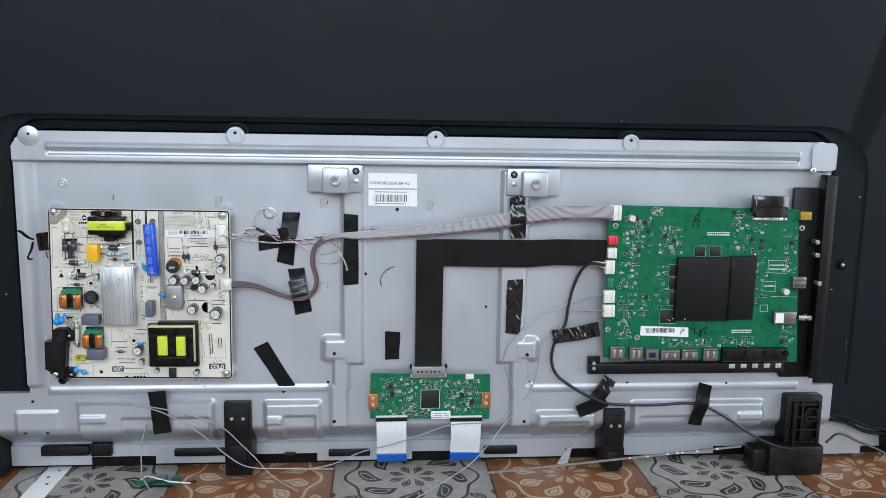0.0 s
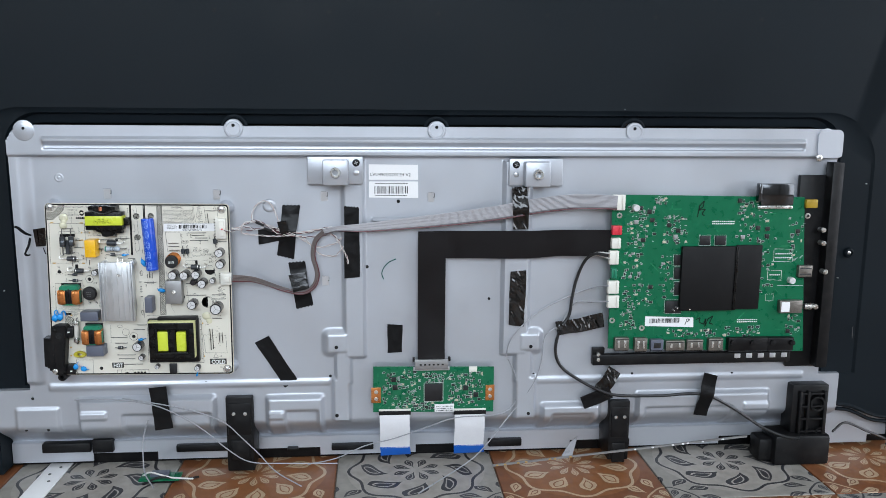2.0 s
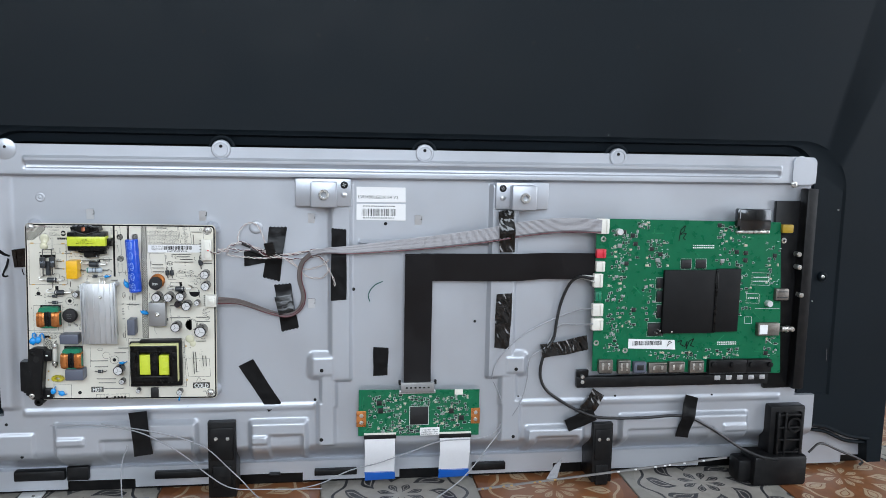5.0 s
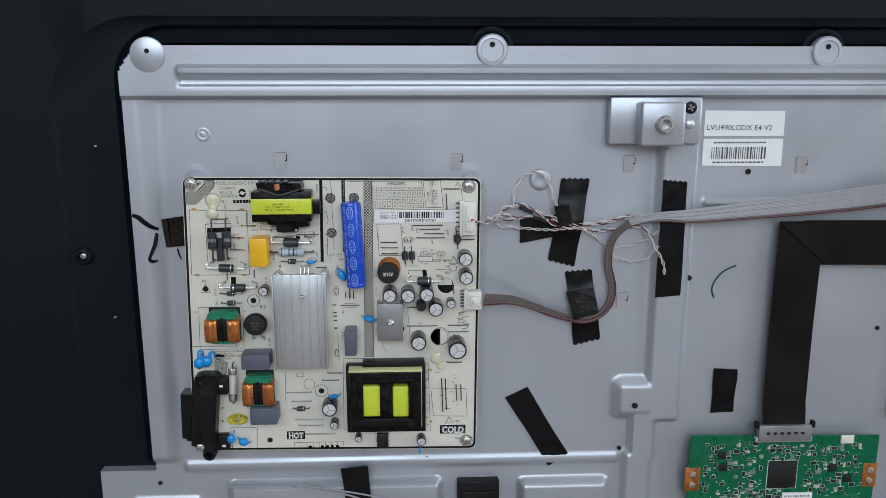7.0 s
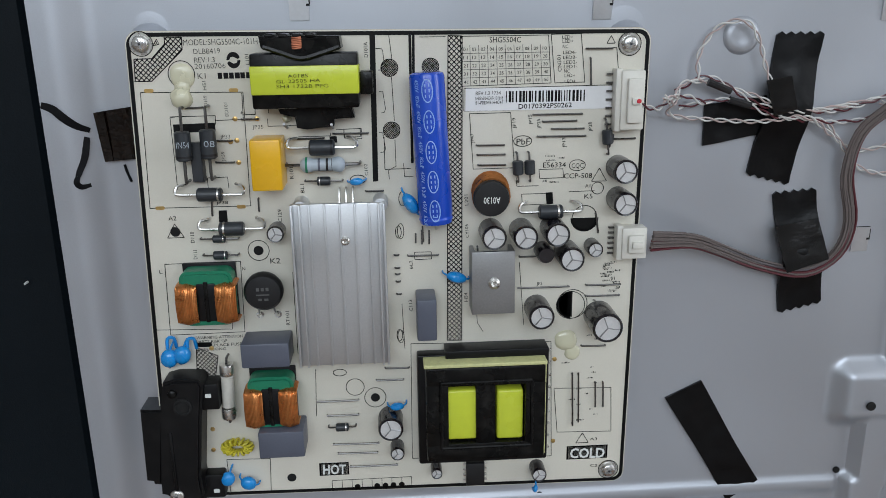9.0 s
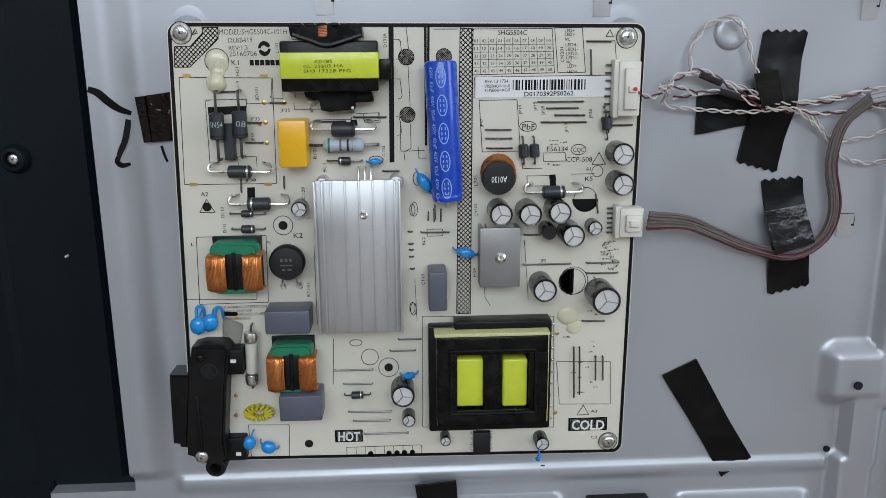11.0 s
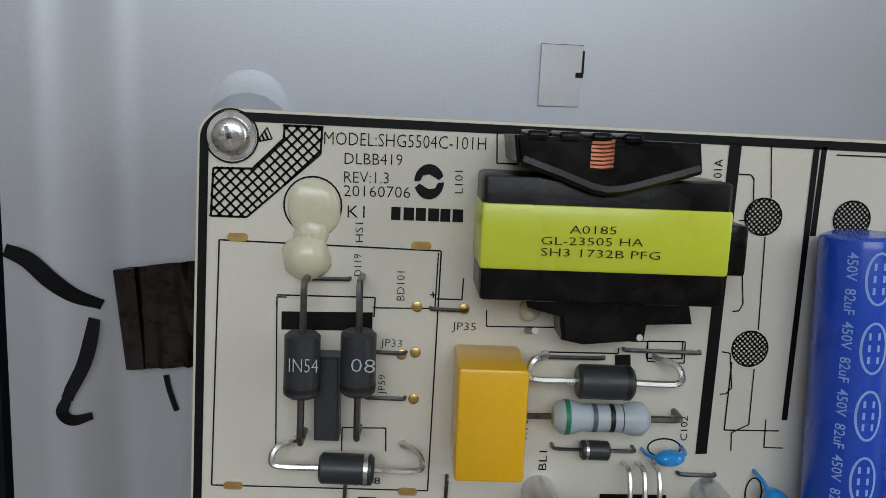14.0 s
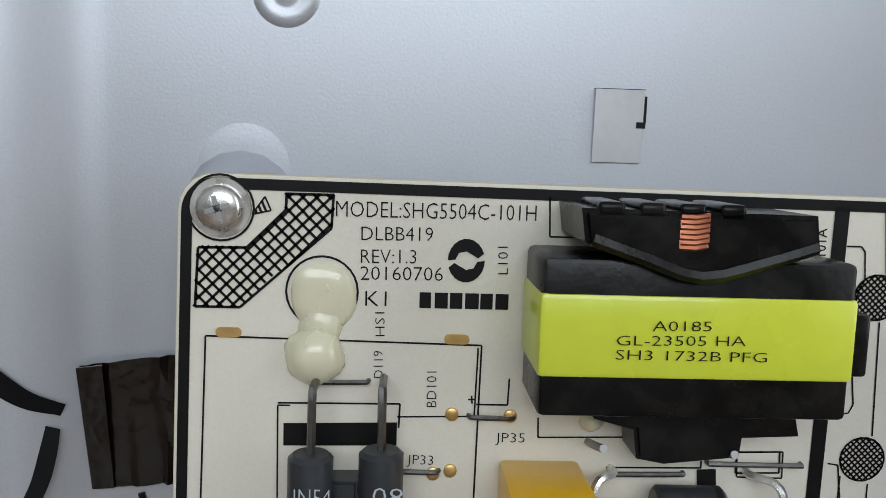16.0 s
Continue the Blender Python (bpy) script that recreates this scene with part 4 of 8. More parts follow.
for k in range(1, 5):
    a, b = (Vector(p).lerp(Vector(q), k / 5) for p, q in (((-0.2634, 0.2779), (-0.2632, 0.2647)), ((-0.2343, 0.2778), (-0.2333, 0.2652))))
    ink.line(*a, *b, 0.00015)
for k in range(0, 10):
    a, b = (Vector(p).lerp(Vector(q), k / 10) for p, q in (((-0.2634, 0.2779), (-0.2343, 0.2778)), ((-0.2632, 0.2647), (-0.2333, 0.2652))))
    ink.line(*a, *b, 0.00015)
    for r in range(5):
        p = a.lerp(b, (r + 0.72) / 5)
        ink.span("%02d" % (1 + k + 10 * r), p.x + 0.0007, p.y, p.x + 0.0021, p.y, 0.0011)
for u, v, r in ((-0.354, 0.2703, 0.0042), (-0.334, 0.2104, 0.0036), (-0.296, 0.1528, 0.0039), (-0.3032, 0.1573, 0.0033), (-0.2237, 0.1865, 0.0055), (-0.2161, 0.229, 0.0021), (-0.2243, 0.1861, 0.0052), (-0.2203, 0.2185, 0.0044)):
    ink.ring(u, v, r)
for u, v, a in ((-0.2237, 0.1865, 90), (-0.2243, 0.1861, 90), (-0.2203, 0.2185, 180)):
    ink.disc(u, v, 0.0050, 14, a, a + 180)
for u, v, rx, ry in ((-0.2235, 0.2372, 0.0028, 0.0019), (-0.2426, 0.246, 0.0031, 0.0018), (-0.2849, 0.2157, 0.0011, 0.0027), (-0.2839, 0.2272, 0.0013, 0.0025), (-0.3085, 0.1633, 0.0024, 0.0013), (-0.2863, 0.177, 0.0010, 0.0022), (-0.2857, 0.2154, 0.0010, 0.0022), (-0.2859, 0.1765, 0.0011, 0.0025), (-0.2988, 0.2343, 0.0026, 0.0015)):
    ink.ring(u, v, rx, 0.00025, ry)
for u, v, s in ((-0.3614, 0.2179, 0.0028), (-0.2181, 0.1318, 0.0024), (-0.2157, 0.2334, 0.0026), (-0.2135, 0.2788, 0.0014)):
    ink.path([(u - s, v - s * 0.75), (u + s, v - s * 0.75), (u, v + s)], 0.00025, True)
for words, (u0, v0), (u1, v1) in (("HOT", (-0.3179, 0.1213), (-0.307, 0.1266)), ("COLD", (-0.2238, 0.123), (-0.2082, 0.1287))):
    for p in (((u0, v0), (u1, v0 + 0.0004)), ((u0, v1 - 0.0004), (u1, v1)), ((u0, v0), (u0 + 0.0004, v1)), ((u1 - 0.0004, v0), (u1, v1))):
        ink.fill(*p[0], *p[1])
    k, d = 0, 0.00042
    while u0 + k * d < u1:
        ink.line(u0 + k * d, v0, u0 + k * d, v1, 0.00035)
        k += 1
for q in ([(-0.2913, 0.2773), (-0.2895, 0.2773), (-0.289, 0.2767), (-0.2887, 0.2733), (-0.2893, 0.2721), (-0.2896, 0.2705), (-0.2906, 0.2704)], [(-0.2906, 0.2635), (-0.2894, 0.2634), (-0.2887, 0.2577), (-0.2892, 0.2566), (-0.2902, 0.2565)], [(-0.2912, 0.2501), (-0.2899, 0.2499), (-0.2891, 0.2444), (-0.2899, 0.2434), (-0.2909, 0.2433)], [(-0.2869, 0.2818), (-0.2861, 0.2739)], [(-0.2864, 0.2681), (-0.2859, 0.2537)], [(-0.2859, 0.2475), (-0.2858, 0.2385), (-0.2884, 0.2371), (-0.2882, 0.2341)],
          [(-0.3277, 0.2554), (-0.3276, 0.2529), (-0.3165, 0.2531)], [(-0.3275, 0.2822), (-0.3273, 0.2775), (-0.3241, 0.2775)], [(-0.3448, 0.2552), (-0.3355, 0.2554), (-0.3353, 0.2639)], [(-0.349, 0.2324), (-0.349, 0.2362), (-0.3423, 0.2363), (-0.3422, 0.2325)], [(-0.3591, 0.2323), (-0.3591, 0.2564), (-0.3576, 0.2564)], [(-0.3363, 0.2575), (-0.3354, 0.2575)], [(-0.3359, 0.258), (-0.3358, 0.257)], [(-0.3054, 0.2513), (-0.297, 0.2515), (-0.2969, 0.2481), (-0.3026, 0.2482), (-0.3028, 0.2514)],
          [(-0.277, 0.2807), (-0.2684, 0.2807)], [(-0.2832, 0.2394), (-0.283, 0.2348), (-0.28, 0.2348)], [(-0.3229, 0.2022), (-0.323, 0.1712)], [(-0.2852, 0.189), (-0.2846, 0.1716)], [(-0.26, 0.2094), (-0.2582, 0.1806), (-0.2561, 0.1771)], [(-0.2432, 0.2029), (-0.2413, 0.179)], [(-0.2261, 0.228), (-0.2171, 0.2281)]):
    ink.path(q, 0.0002)
# small screw sign beside the corner screw
u, v = -0.3611, 0.2801
ink.path([(u - 0.0011, v - 0.0009), (u + 0.0011, v - 0.0004), (u + 0.0004, v + 0.0012)], 0.0002, True)
for k in (0.25, 0.5, 0.75):
    ink.line(u - 0.0011 + 0.0022 * k, v - 0.0009 + 0.0005 * k, u - 0.0011 + 0.0015 * k, v - 0.0009 + 0.0021 * k, 0.0003)
# row of small cells with solder dots by the lower edge
ink.rect(-0.3136, 0.1153, -0.2835, 0.1190)
for k in range(1, 8):
    u = -0.3136 + (0.0301) * k / 8
    ink.line(u, 0.1153, u, 0.1190, 0.00018)
for u in (-0.3041, -0.2967, -0.2935, -0.2905, -0.2873):
    ink.disc(u, 0.1159, 0.0011, 12)
# small dashes of print too fine to read, and the black windows under parts
rnd = random.Random(5)
for (u0, v0), (u1, v1), n in (((-0.2142, 0.1905), (-0.2065, 0.2022), 22), ((-0.228, 0.1387), (-0.2095, 0.1646), 12), ((-0.2354, 0.2388), (-0.2266, 0.2411), 3), ((-0.2361, 0.2314), (-0.2227, 0.2322), 2), ((-0.2188, 0.1718), (-0.2084, 0.19), 12)):
    for k in range(n):
        a, b = u0 + (u1 - u0) * rnd.random() * 0.8, v0 + (v1 - v0) * (k + 0.5) / n
        for q in range(rnd.randint(3, 7)):
            if a + q * 0.0005 < u1:
                ink.fill(a + q * 0.0005, b - 0.0003, a + q * 0.0005 + rnd.choice((0.00014, 0.0003)), b + rnd.choice((0.0001, 0.0003)))
for q in ([(-0.3584, 0.2542), (-0.3448, 0.2545), (-0.3448, 0.2516), (-0.3584, 0.2514)], [(-0.3463, 0.2249), (-0.3435, 0.2249), (-0.3436, 0.2207), (-0.3465, 0.2207)], [(-0.3077, 0.2491), (-0.3053, 0.2492), (-0.3051, 0.247), (-0.3075, 0.247)], [(-0.3084, 0.2264), (-0.2978, 0.2265), (-0.2978, 0.2249), (-0.3084, 0.2248)], [(-0.3586, 0.1754), (-0.3532, 0.1753), (-0.3531, 0.1771), (-0.3584, 0.1772)], [(-0.2343, 0.2279), (-0.2319, 0.228), (-0.2315, 0.2238), (-0.2339, 0.2238)], [(-0.2481, 0.1931), (-0.2454, 0.193), (-0.2454, 0.1903), (-0.248, 0.1904)]):
    ink.poly(q[::-1])
ink.done("printing", PRINT, psu, "fine black silkscreen printing")
lit = Prints(TOPW + 0.0002)
lit.span("HOT", -0.3168, 0.122, -0.3082, 0.1217, 0.0040, 0.03)
lit.done("pale_lettering", WHITE_PRINT, psu)
lit = Prints(TOPW + 0.0002)
lit.span("COLD", -0.2227, 0.1237, -0.2092, 0.1233, 0.0042, 0.03)
lit.done("pale_lettering", WHITE_PRINT, psu)
lab = part("barcode_label", prism([(-0.2621, 0.2565), (-0.2117, 0.2564), (-0.2118, 0.2639), (-0.2619, 0.2639)], TOPW, TOPW + 0.0003), PAPER, psu, "white barcode label")
bar = Prints(TOPW + 0.0004)
bar.barcode(-0.2485, 0.2591, -0.2218, 0.2628, 3)
bar.span("D0170392PS0262", -0.2442, 0.2569, -0.2261, 0.2571, 0.0016, 0.01)
bar.span("REV.1.3 1734", -0.2586, 0.2617, -0.2502, 0.2618, 0.0012)
bar.span("SHG5504C47-101H8", -0.2588, 0.2601, -0.2495, 0.2601, 0.0011)
bar.span("81-PBE049-H4C47", -0.2587, 0.2586, -0.2494, 0.2587, 0.0011)
bar.done("label_print", PRINT, lab)

# mounting screws on tinned rings
for u, v in ((-0.3658, 0.2799), (-0.2072, 0.2775), (-0.2075, 0.1180)):
    part("screw_pad", lathe([(0.0036, TOPW), (0.0035, TOPW + 0.0002), (0.002, TOPW + 0.0002)], u, v, 24), SILVER, psu)
    screw(u, v, TOPW + 0.0006, 0.0027, psu)
    part("pad_ring", lathe([(0.00395, TOPW + 0.0001), (0.00395, TOPW + 0.0002), (0.0037, TOPW + 0.0002), (0.0037, TOPW + 0.0001)], u, v, 28), PRINT, psu)
for u, v in ((-0.334, 0.2104), (-0.296, 0.1528), (-0.3285, 0.1212), (-0.3614, 0.2179)):
    part("board_hole", lathe([(0.0017, TOPW + 0.0002), (0, TOPW + 0.00021)], u, v, 16), HOLE, psu)
for u, v in ((-0.3649, 0.2652), (-0.3379, 0.2649), (-0.3656, 0.2263), (-0.3386, 0.226)):
    part("slot_pad", prism(rounded(u - 0.0015, u + 0.0015, v - 0.0006, v + 0.0006, 0.00055), TOPW, TOPW + 0.00025), GOLD, psu)
for u, v in ((-0.3382, 0.2556), (-0.3311, 0.2555), (-0.3382, 0.2485), (-0.3382, 0.2411), (-0.3403, 0.2481), (-0.2296, 0.1651), (-0.2294, 0.1314), (-0.3533, 0.1748), (-0.3559, 0.1428), (-0.3564, 0.1344)):
    part("solder_pad", lathe([(0.00085, TOPW), (0.0008, TOPW + 0.0003), (0, TOPW + 0.0006)], u, v, 12), GOLD, psu)


def jumper(a, b, r=0.00033):
    (u0, v0), (u1, v1) = a, b
    h = TOPW + 0.0008
    d = (Vector(b) - Vector(a)).normalized() * 0.0006
    part("jumper_wire", tube([(u0, v0, TOPW - 0.0003), (u0 + d.x * 0.3, v0 + d.y * 0.3, h - 0.0002), (u0 + d.x * 1.6, v0 + d.y * 1.6, h), (u1 - d.x * 1.6, v1 - d.y * 1.6, h), (u1 - d.x * 0.3, v1 - d.y * 0.3, h - 0.0002), (u1, v1, TOPW - 0.0003)], r, 6, steps=3), JUMPER, psu)


for a, b in (((-0.3542, 0.2595), (-0.3483, 0.2596)), ((-0.3362, 0.2555), (-0.3306, 0.2554)), ((-0.3446, 0.2486), (-0.3396, 0.2485)), ((-0.3457, 0.2414), (-0.3395, 0.2413)),
             ((-0.2391, 0.2549), (-0.2227, 0.2549)), ((-0.2359, 0.2525), (-0.2242, 0.2526)), ((-0.2328, 0.25), (-0.2216, 0.2499)), ((-0.2376, 0.2475), (-0.2213, 0.2474)),
             ((-0.2584, 0.245), (-0.2489, 0.2449)), ((-0.2582, 0.2418), (-0.2486, 0.2417)), ((-0.2579, 0.2382), (-0.2484, 0.2381)), ((-0.2218, 0.2762), (-0.2129, 0.2761)),
             ((-0.2203, 0.2732), (-0.2198, 0.2642)), ((-0.2114, 0.2461), (-0.2037, 0.2461)), ((-0.2165, 0.2201), (-0.2154, 0.213)), ((-0.2964, 0.2303), (-0.2904, 0.2302)),
             ((-0.2579, 0.2051), (-0.2582, 0.2094)), ((-0.2433, 0.2052), (-0.2347, 0.2051)), ((-0.2434, 0.1935), (-0.2255, 0.1935)), ((-0.219, 0.1937), (-0.2064, 0.1936)), ((-0.2188, 0.1896), (-0.2066, 0.1895)),
             ((-0.2199, 0.1702), (-0.2109, 0.17)), ((-0.2229, 0.159), (-0.2222, 0.1385)), ((-0.2206, 0.159), (-0.22, 0.1397)), ((-0.2141, 0.1552), (-0.2137, 0.1451)), ((-0.2112, 0.1551), (-0.2108, 0.145)),
             ((-0.317, 0.1523), (-0.3022, 0.1523)), ((-0.3139, 0.1465), (-0.3024, 0.1464)), ((-0.3121, 0.1346), (-0.2955, 0.1343)), ((-0.3106, 0.1307), (-0.296, 0.1304)), ((-0.3063, 0.1249), (-0.2889, 0.1248)),
             ((-0.292, 0.1645), (-0.2832, 0.1644)), ((-0.2954, 0.1599), (-0.2854, 0.1598)), ((-0.2797, 0.2146), (-0.2798, 0.2114)), ((-0.2776, 0.2157), (-0.2776, 0.2109)), ((-0.275, 0.2156), (-0.2751, 0.2109)),
             ((-0.2874, 0.2072), (-0.2858, 0.2072)), ((-0.2872, 0.2025), (-0.2856, 0.2025)), ((-0.2871, 0.2002), (-0.2856, 0.2002)), ((-0.287, 0.1975), (-0.2855, 0.1975)), ((-0.2869, 0.1928), (-0.2853, 0.1928)),
             ((-0.3326, 0.2288), (-0.3327, 0.2243)), ((-0.3482, 0.228), (-0.3484, 0.2232)), ((-0.2827, 0.2069), (-0.2719, 0.2068)), ((-0.3065, 0.2501), (-0.2947, 0.25)), ((-0.3183, 0.2486), (-0.3094, 0.2487)), ((-0.2773, 0.2171), (-0.2771, 0.2117)), ((-0.3221, 0.2105), (-0.3221, 0.2022))):
    jumper(a, b)


def axial(a, b, length, r, material, name, band=None, lift=0.0, label="", arch=False):
    """A cylindrical part between two lead ends; band: its ring; arch: leads bowed sideways like hairpins."""
    a, b = Vector(a), Vector(b)
    d = (b - a).normalized()
    c, w = (a + b) / 2, TOPW + r + 0.0006 + lift
    m = Matrix.Translation((c.x, c.y, w)) @ Matrix.Rotation(math.atan2(d.y, d.x), 4, "Z") @ Matrix.Rotation(math.pi / 2, 4, "Y")
    h = length / 2
    if name == "resistor":
        prof = [(0, -h), (r * 0.55, -h + r * 0.1), (r * 0.95, -h + r * 0.5), (r, -h + r * 0.9), (r * 0.95, -h + r * 1.3), (r * 0.80, -h + r * 1.7), (r * 0.78, 0)]
        prof += [(a, -b) for a, b in prof[-2::-1]]
    else:
        prof = [(0, -h), (r * 0.8, -h), (r, -h + r * 0.18), (r, h - r * 0.18), (r * 0.8, h), (0, h)]
    body = part(name, lathe(prof, 0, 0, 18, m=m), material, psu, label)
    wire = max(0.0003, r * 0.2)
    n = Vector((-d.y, d.x)) * 0.0030
    for e, s in ((a, -1), (b, 1)):
        q = c + d * s * h
        if arch:
            f = e - d * s * 0.0030 + n
            run = [(f.x, f.y, TOPW - 0.0003), (f.x, f.y, TOPW + 0.0016), (*(e - d * s * 0.0008 + n * 0.92), w * 0.8 + TOPW * 0.2), (*(e + n * 0.4), w), (*(e - d * s * 0.0010), w), (q.x, q.y, w)]
        else:
            run = [(e.x, e.y, TOPW - 0.0003), (e.x, e.y, w * 0.7 + TOPW * 0.3), (*(e - d * s * 0.0006), w), (q.x, q.y, w)]
        part("lead", tube(run, wire, 6, steps=3), SILVER if arch else JUMPER, body)
    for k, mm in (band or ()):
        rb = r * (0.80 if name == "resistor" and abs(k) < 0.5 else 1.0)
        part("colour_band", lathe([(rb * 1.015, k * h - r * 0.14), (rb * 1.02, k * h), (rb * 1.015, k * h + r * 0.14)], 0, 0, 18, m=m), mm, body)
    return body


axial((-0.3544, 0.2598), (-0.3547, 0.2356), 0.0095, 0.0026, CHIP_GREY, "diode", ((0.72, CHIP),), 0.002, "thick grey rectifier diode with printed type")
axial((-0.3465, 0.26), (-0.3464, 0.2365), 0.0095, 0.0026, CHIP_GREY, "diode", ((0.72, CHIP),), 0.002, "thick grey rectifier diode with printed type")
typ = Prints(TOPW + 0.0080)
typ.span("IN54", -0.356, 0.2474, -0.3519, 0.2474, 0.0020, -0.012)
typ.span("08", -0.3473, 0.2477, -0.3439, 0.2476, 0.0020, -0.012)
typ.done("diode_type", RESISTOR, psu)
axial((-0.3591, 0.2314), (-0.3366, 0.2311), 0.0082, 0.0023, CHIP_GREY, "diode", ((0.7, SILVER),), 0.001, "grey rectifier diode", True)
axial((-0.3526, 0.2194), (-0.3307, 0.2193), 0.0082, 0.0024, CHIP_GREY, "diode", ((-0.6, SILVER),), 0.001, "grey rectifier diode", True)
axial((-0.353, 0.2155), (-0.3402, 0.2153), 0.0042, 0.0013, CHIP_GREY, "diode", ((0.7, SILVER),))
axial((-0.3526, 0.2097), (-0.3406, 0.2096), 0.0046, 0.0015, CHIP_GREY, "diode", ((0.7, SILVER),))
axial((-0.3215, 0.2461), (-0.2985, 0.246), 0.0084, 0.0026, CHIP_GREY, "diode", ((0.75, CHIP),), 0.001, "grey rectifier diode", True)
axial((-0.3224, 0.2403), (-0.2978, 0.2403), 0.0150, 0.0026, RESISTOR, "resistor", ((-0.70, GREEN_CORE), (-0.15, GREY_BOX), (0.2, CHIP), (0.45, CHIP_GREY)), 0.0005, "pale blue resistor with colour bands")
axial((-0.3165, 0.2345), (-0.3039, 0.2344), 0.0044, 0.0015, CHIP_GREY, "diode", ((-0.6, SILVER),))
axial((-0.2441, 0.222), (-0.2223, 0.222), 0.0082, 0.0024, CHIP_GREY, "diode", ((0.6, SILVER),), 0.001, "grey rectifier diode", True)
axial((-0.2448, 0.2423), (-0.2442, 0.2322), 0.0048, 0.0018, CHIP_GREY, "diode")
axial((-0.2407, 0.2423), (-0.2401, 0.2323), 0.0048, 0.0018, CHIP_GREY, "diode")
axial((-0.2147, 0.253), (-0.2133, 0.241), 0.0048, 0.0018, CHIP_GREY, "diode")
axial((-0.3135, 0.1423), (-0.3035, 0.1423), 0.0046, 0.0015, CHIP_GREY, "diode", ((0.6, SILVER),))
axial((-0.2127, 0.2496), (-0.2129, 0.2434), 0.0030, 0.0012, CHIP_GREY, "diode")


def electrolytic(top, r, h, material=SLEEVE, label="dark electrolytic capacitor with a bright vented top"):
    """Placed by the middle of its top."""
    u, v = top
    w = TOPW + h
    body = part("electrolytic_capacitor", lathe([(r, TOPW), (r, w - 0.0011), (r * 0.99, w - 0.0004), (r * 0.93, w), (r * 0.84, w - 0.0001), (r * 0.82, w - 0.0006)], u, v, 26), material, psu, label)
    part("can_top", lathe([(r * 0.86, w - 0.0005), (0, w - 0.0004)], u, v, 26), CAP_TOP, body)
    bm = bmesh.new()
    for k in (90, 210, 330):
        c, s = math.cos(radians(k + 20)), math.sin(radians(k + 20))
        tube([(u, v, w - 0.0004), (u + c * r * 0.78, v + s * r * 0.78, w - 0.0004)], 0.00022, 5, bm, 1)
    part("vent_score", bm, ALU_DULL, body)
    bm = bmesh.new()
    first = 40 + (u * 90000) % 260
    ang = [radians(first + 6 * i) for i in range(9)]
    lo = [bm.verts.new((u + r * 1.012 * math.cos(k), v + r * 1.012 * math.sin(k), TOPW + 0.0005)) for k in ang]
    hi = [bm.verts.new((u + r * 1.012 * math.cos(k), v + r * 1.012 * math.sin(k), w - 0.0012)) for k in ang]
    for i in range(8):
        bm.faces.new((lo[i], lo[i + 1], hi[i + 1], hi[i]))
    part("polarity_stripe", bm, PRINT_GREY, body)
    return body


for p, r, h in (((-0.2094, 0.2364), 0.0041, 11), ((-0.2089, 0.2253), 0.0041, 11), ((-0.2536, 0.2152), 0.0042, 12), ((-0.2429, 0.2150), 0.0042, 12), ((-0.2320, 0.2156), 0.0042, 12),
                ((-0.2267, 0.2066), 0.0043, 11.5), ((-0.2176, 0.2085), 0.0027, 7), ((-0.2369, 0.1861), 0.0045, 12), ((-0.2140, 0.1820), 0.0054, 14), ((-0.327, 0.2176), 0.0029, 7),
                ((-0.2906, 0.1447), 0.0045, 10.5), ((-0.2885, 0.1327), 0.0026, 7), ((-0.2356, 0.1210), 0.0028, 7), ((-0.2741, 0.123), 0.0021, 6)):
    electrolytic(p, r, h / 1000)
part("small_inductor", lathe([(0.003, TOPW), (0.0031, TOPW + 0.007), (0.0026, TOPW + 0.0085), (0, TOPW + 0.0086)], -0.2352, 0.2075, 20), SLEEVE, psu, "small dark drum inductor")

# the big blue capacitor, laid down on the board
p0, p1 = Vector((-0.2752, 0.2699)), Vector((-0.2728, 0.22))
d, c = (p1 - p0).normalized(), (p0 + p1) / 2
BR, BL = 0.00575, (p1 - p0).length / 2
m = Matrix.Translation((c.x, c.y, TOPW + BR + 0.0006)) @ Matrix.Rotation(math.atan2(d.y, d.x), 4, "Z") @ Matrix.Rotation(math.pi / 2, 4, "Y")
blue = part("blue_capacitor", lathe([(0, -BL), (BR * 0.78, -BL), (BR * 0.94, -BL + 0.0004), (BR, -BL + 0.0014), (BR, BL - 0.0034), (BR * 0.95, BL - 0.0029), (BR * 0.95, BL - 0.0023), (BR, BL - 0.0017), (BR * 0.93, BL - 0.0002), (BR * 0.8, BL), (0, BL)], 0, 0, 40, m=m), BLUE, psu, "long blue high-voltage capacitor lying on the board")
marks = Prints(0)


def on_barrel(pts, name):
    """Lays flat print round the barrel: x along it, y round it."""
    me = bpy.data.meshes.new(name)
    me.from_pydata([tuple(m @ Vector((-math.cos(y / BR) * BR * 1.006, math.sin(y / BR) * BR * 1.006, x))) for x, y, _ in pts.verts], [], pts.faces)
    me.materials.append(BLUE_LIGHT)
    return part(name, me, BLUE_LIGHT, blue)


for k in range(5):
    x = -BL + 0.0055 + k * 0.0098
    marks.ring(x, -0.0004, 0.0036, 0.00035, 0.0017, 24)
    for j in (-0.0017, 0, 0.0017):
        marks.fill(x + j - 0.0005, -0.0012, x + j + 0.0005, 0.0004)
    if k < 5:
        marks.span("450V  82uF", x - 0.0036, -0.0046, x + 0.0052, -0.0046, 0.0014, 0.006)
on_barrel(marks, "sleeve_print")
part("lead_bar", tube([(*(p1 + d * 0.001), TOPW + 0.004), (*(p1 + d * 0.0035), TOPW + 0.001)], 0.0005, 6, steps=2), SILVER, blue)

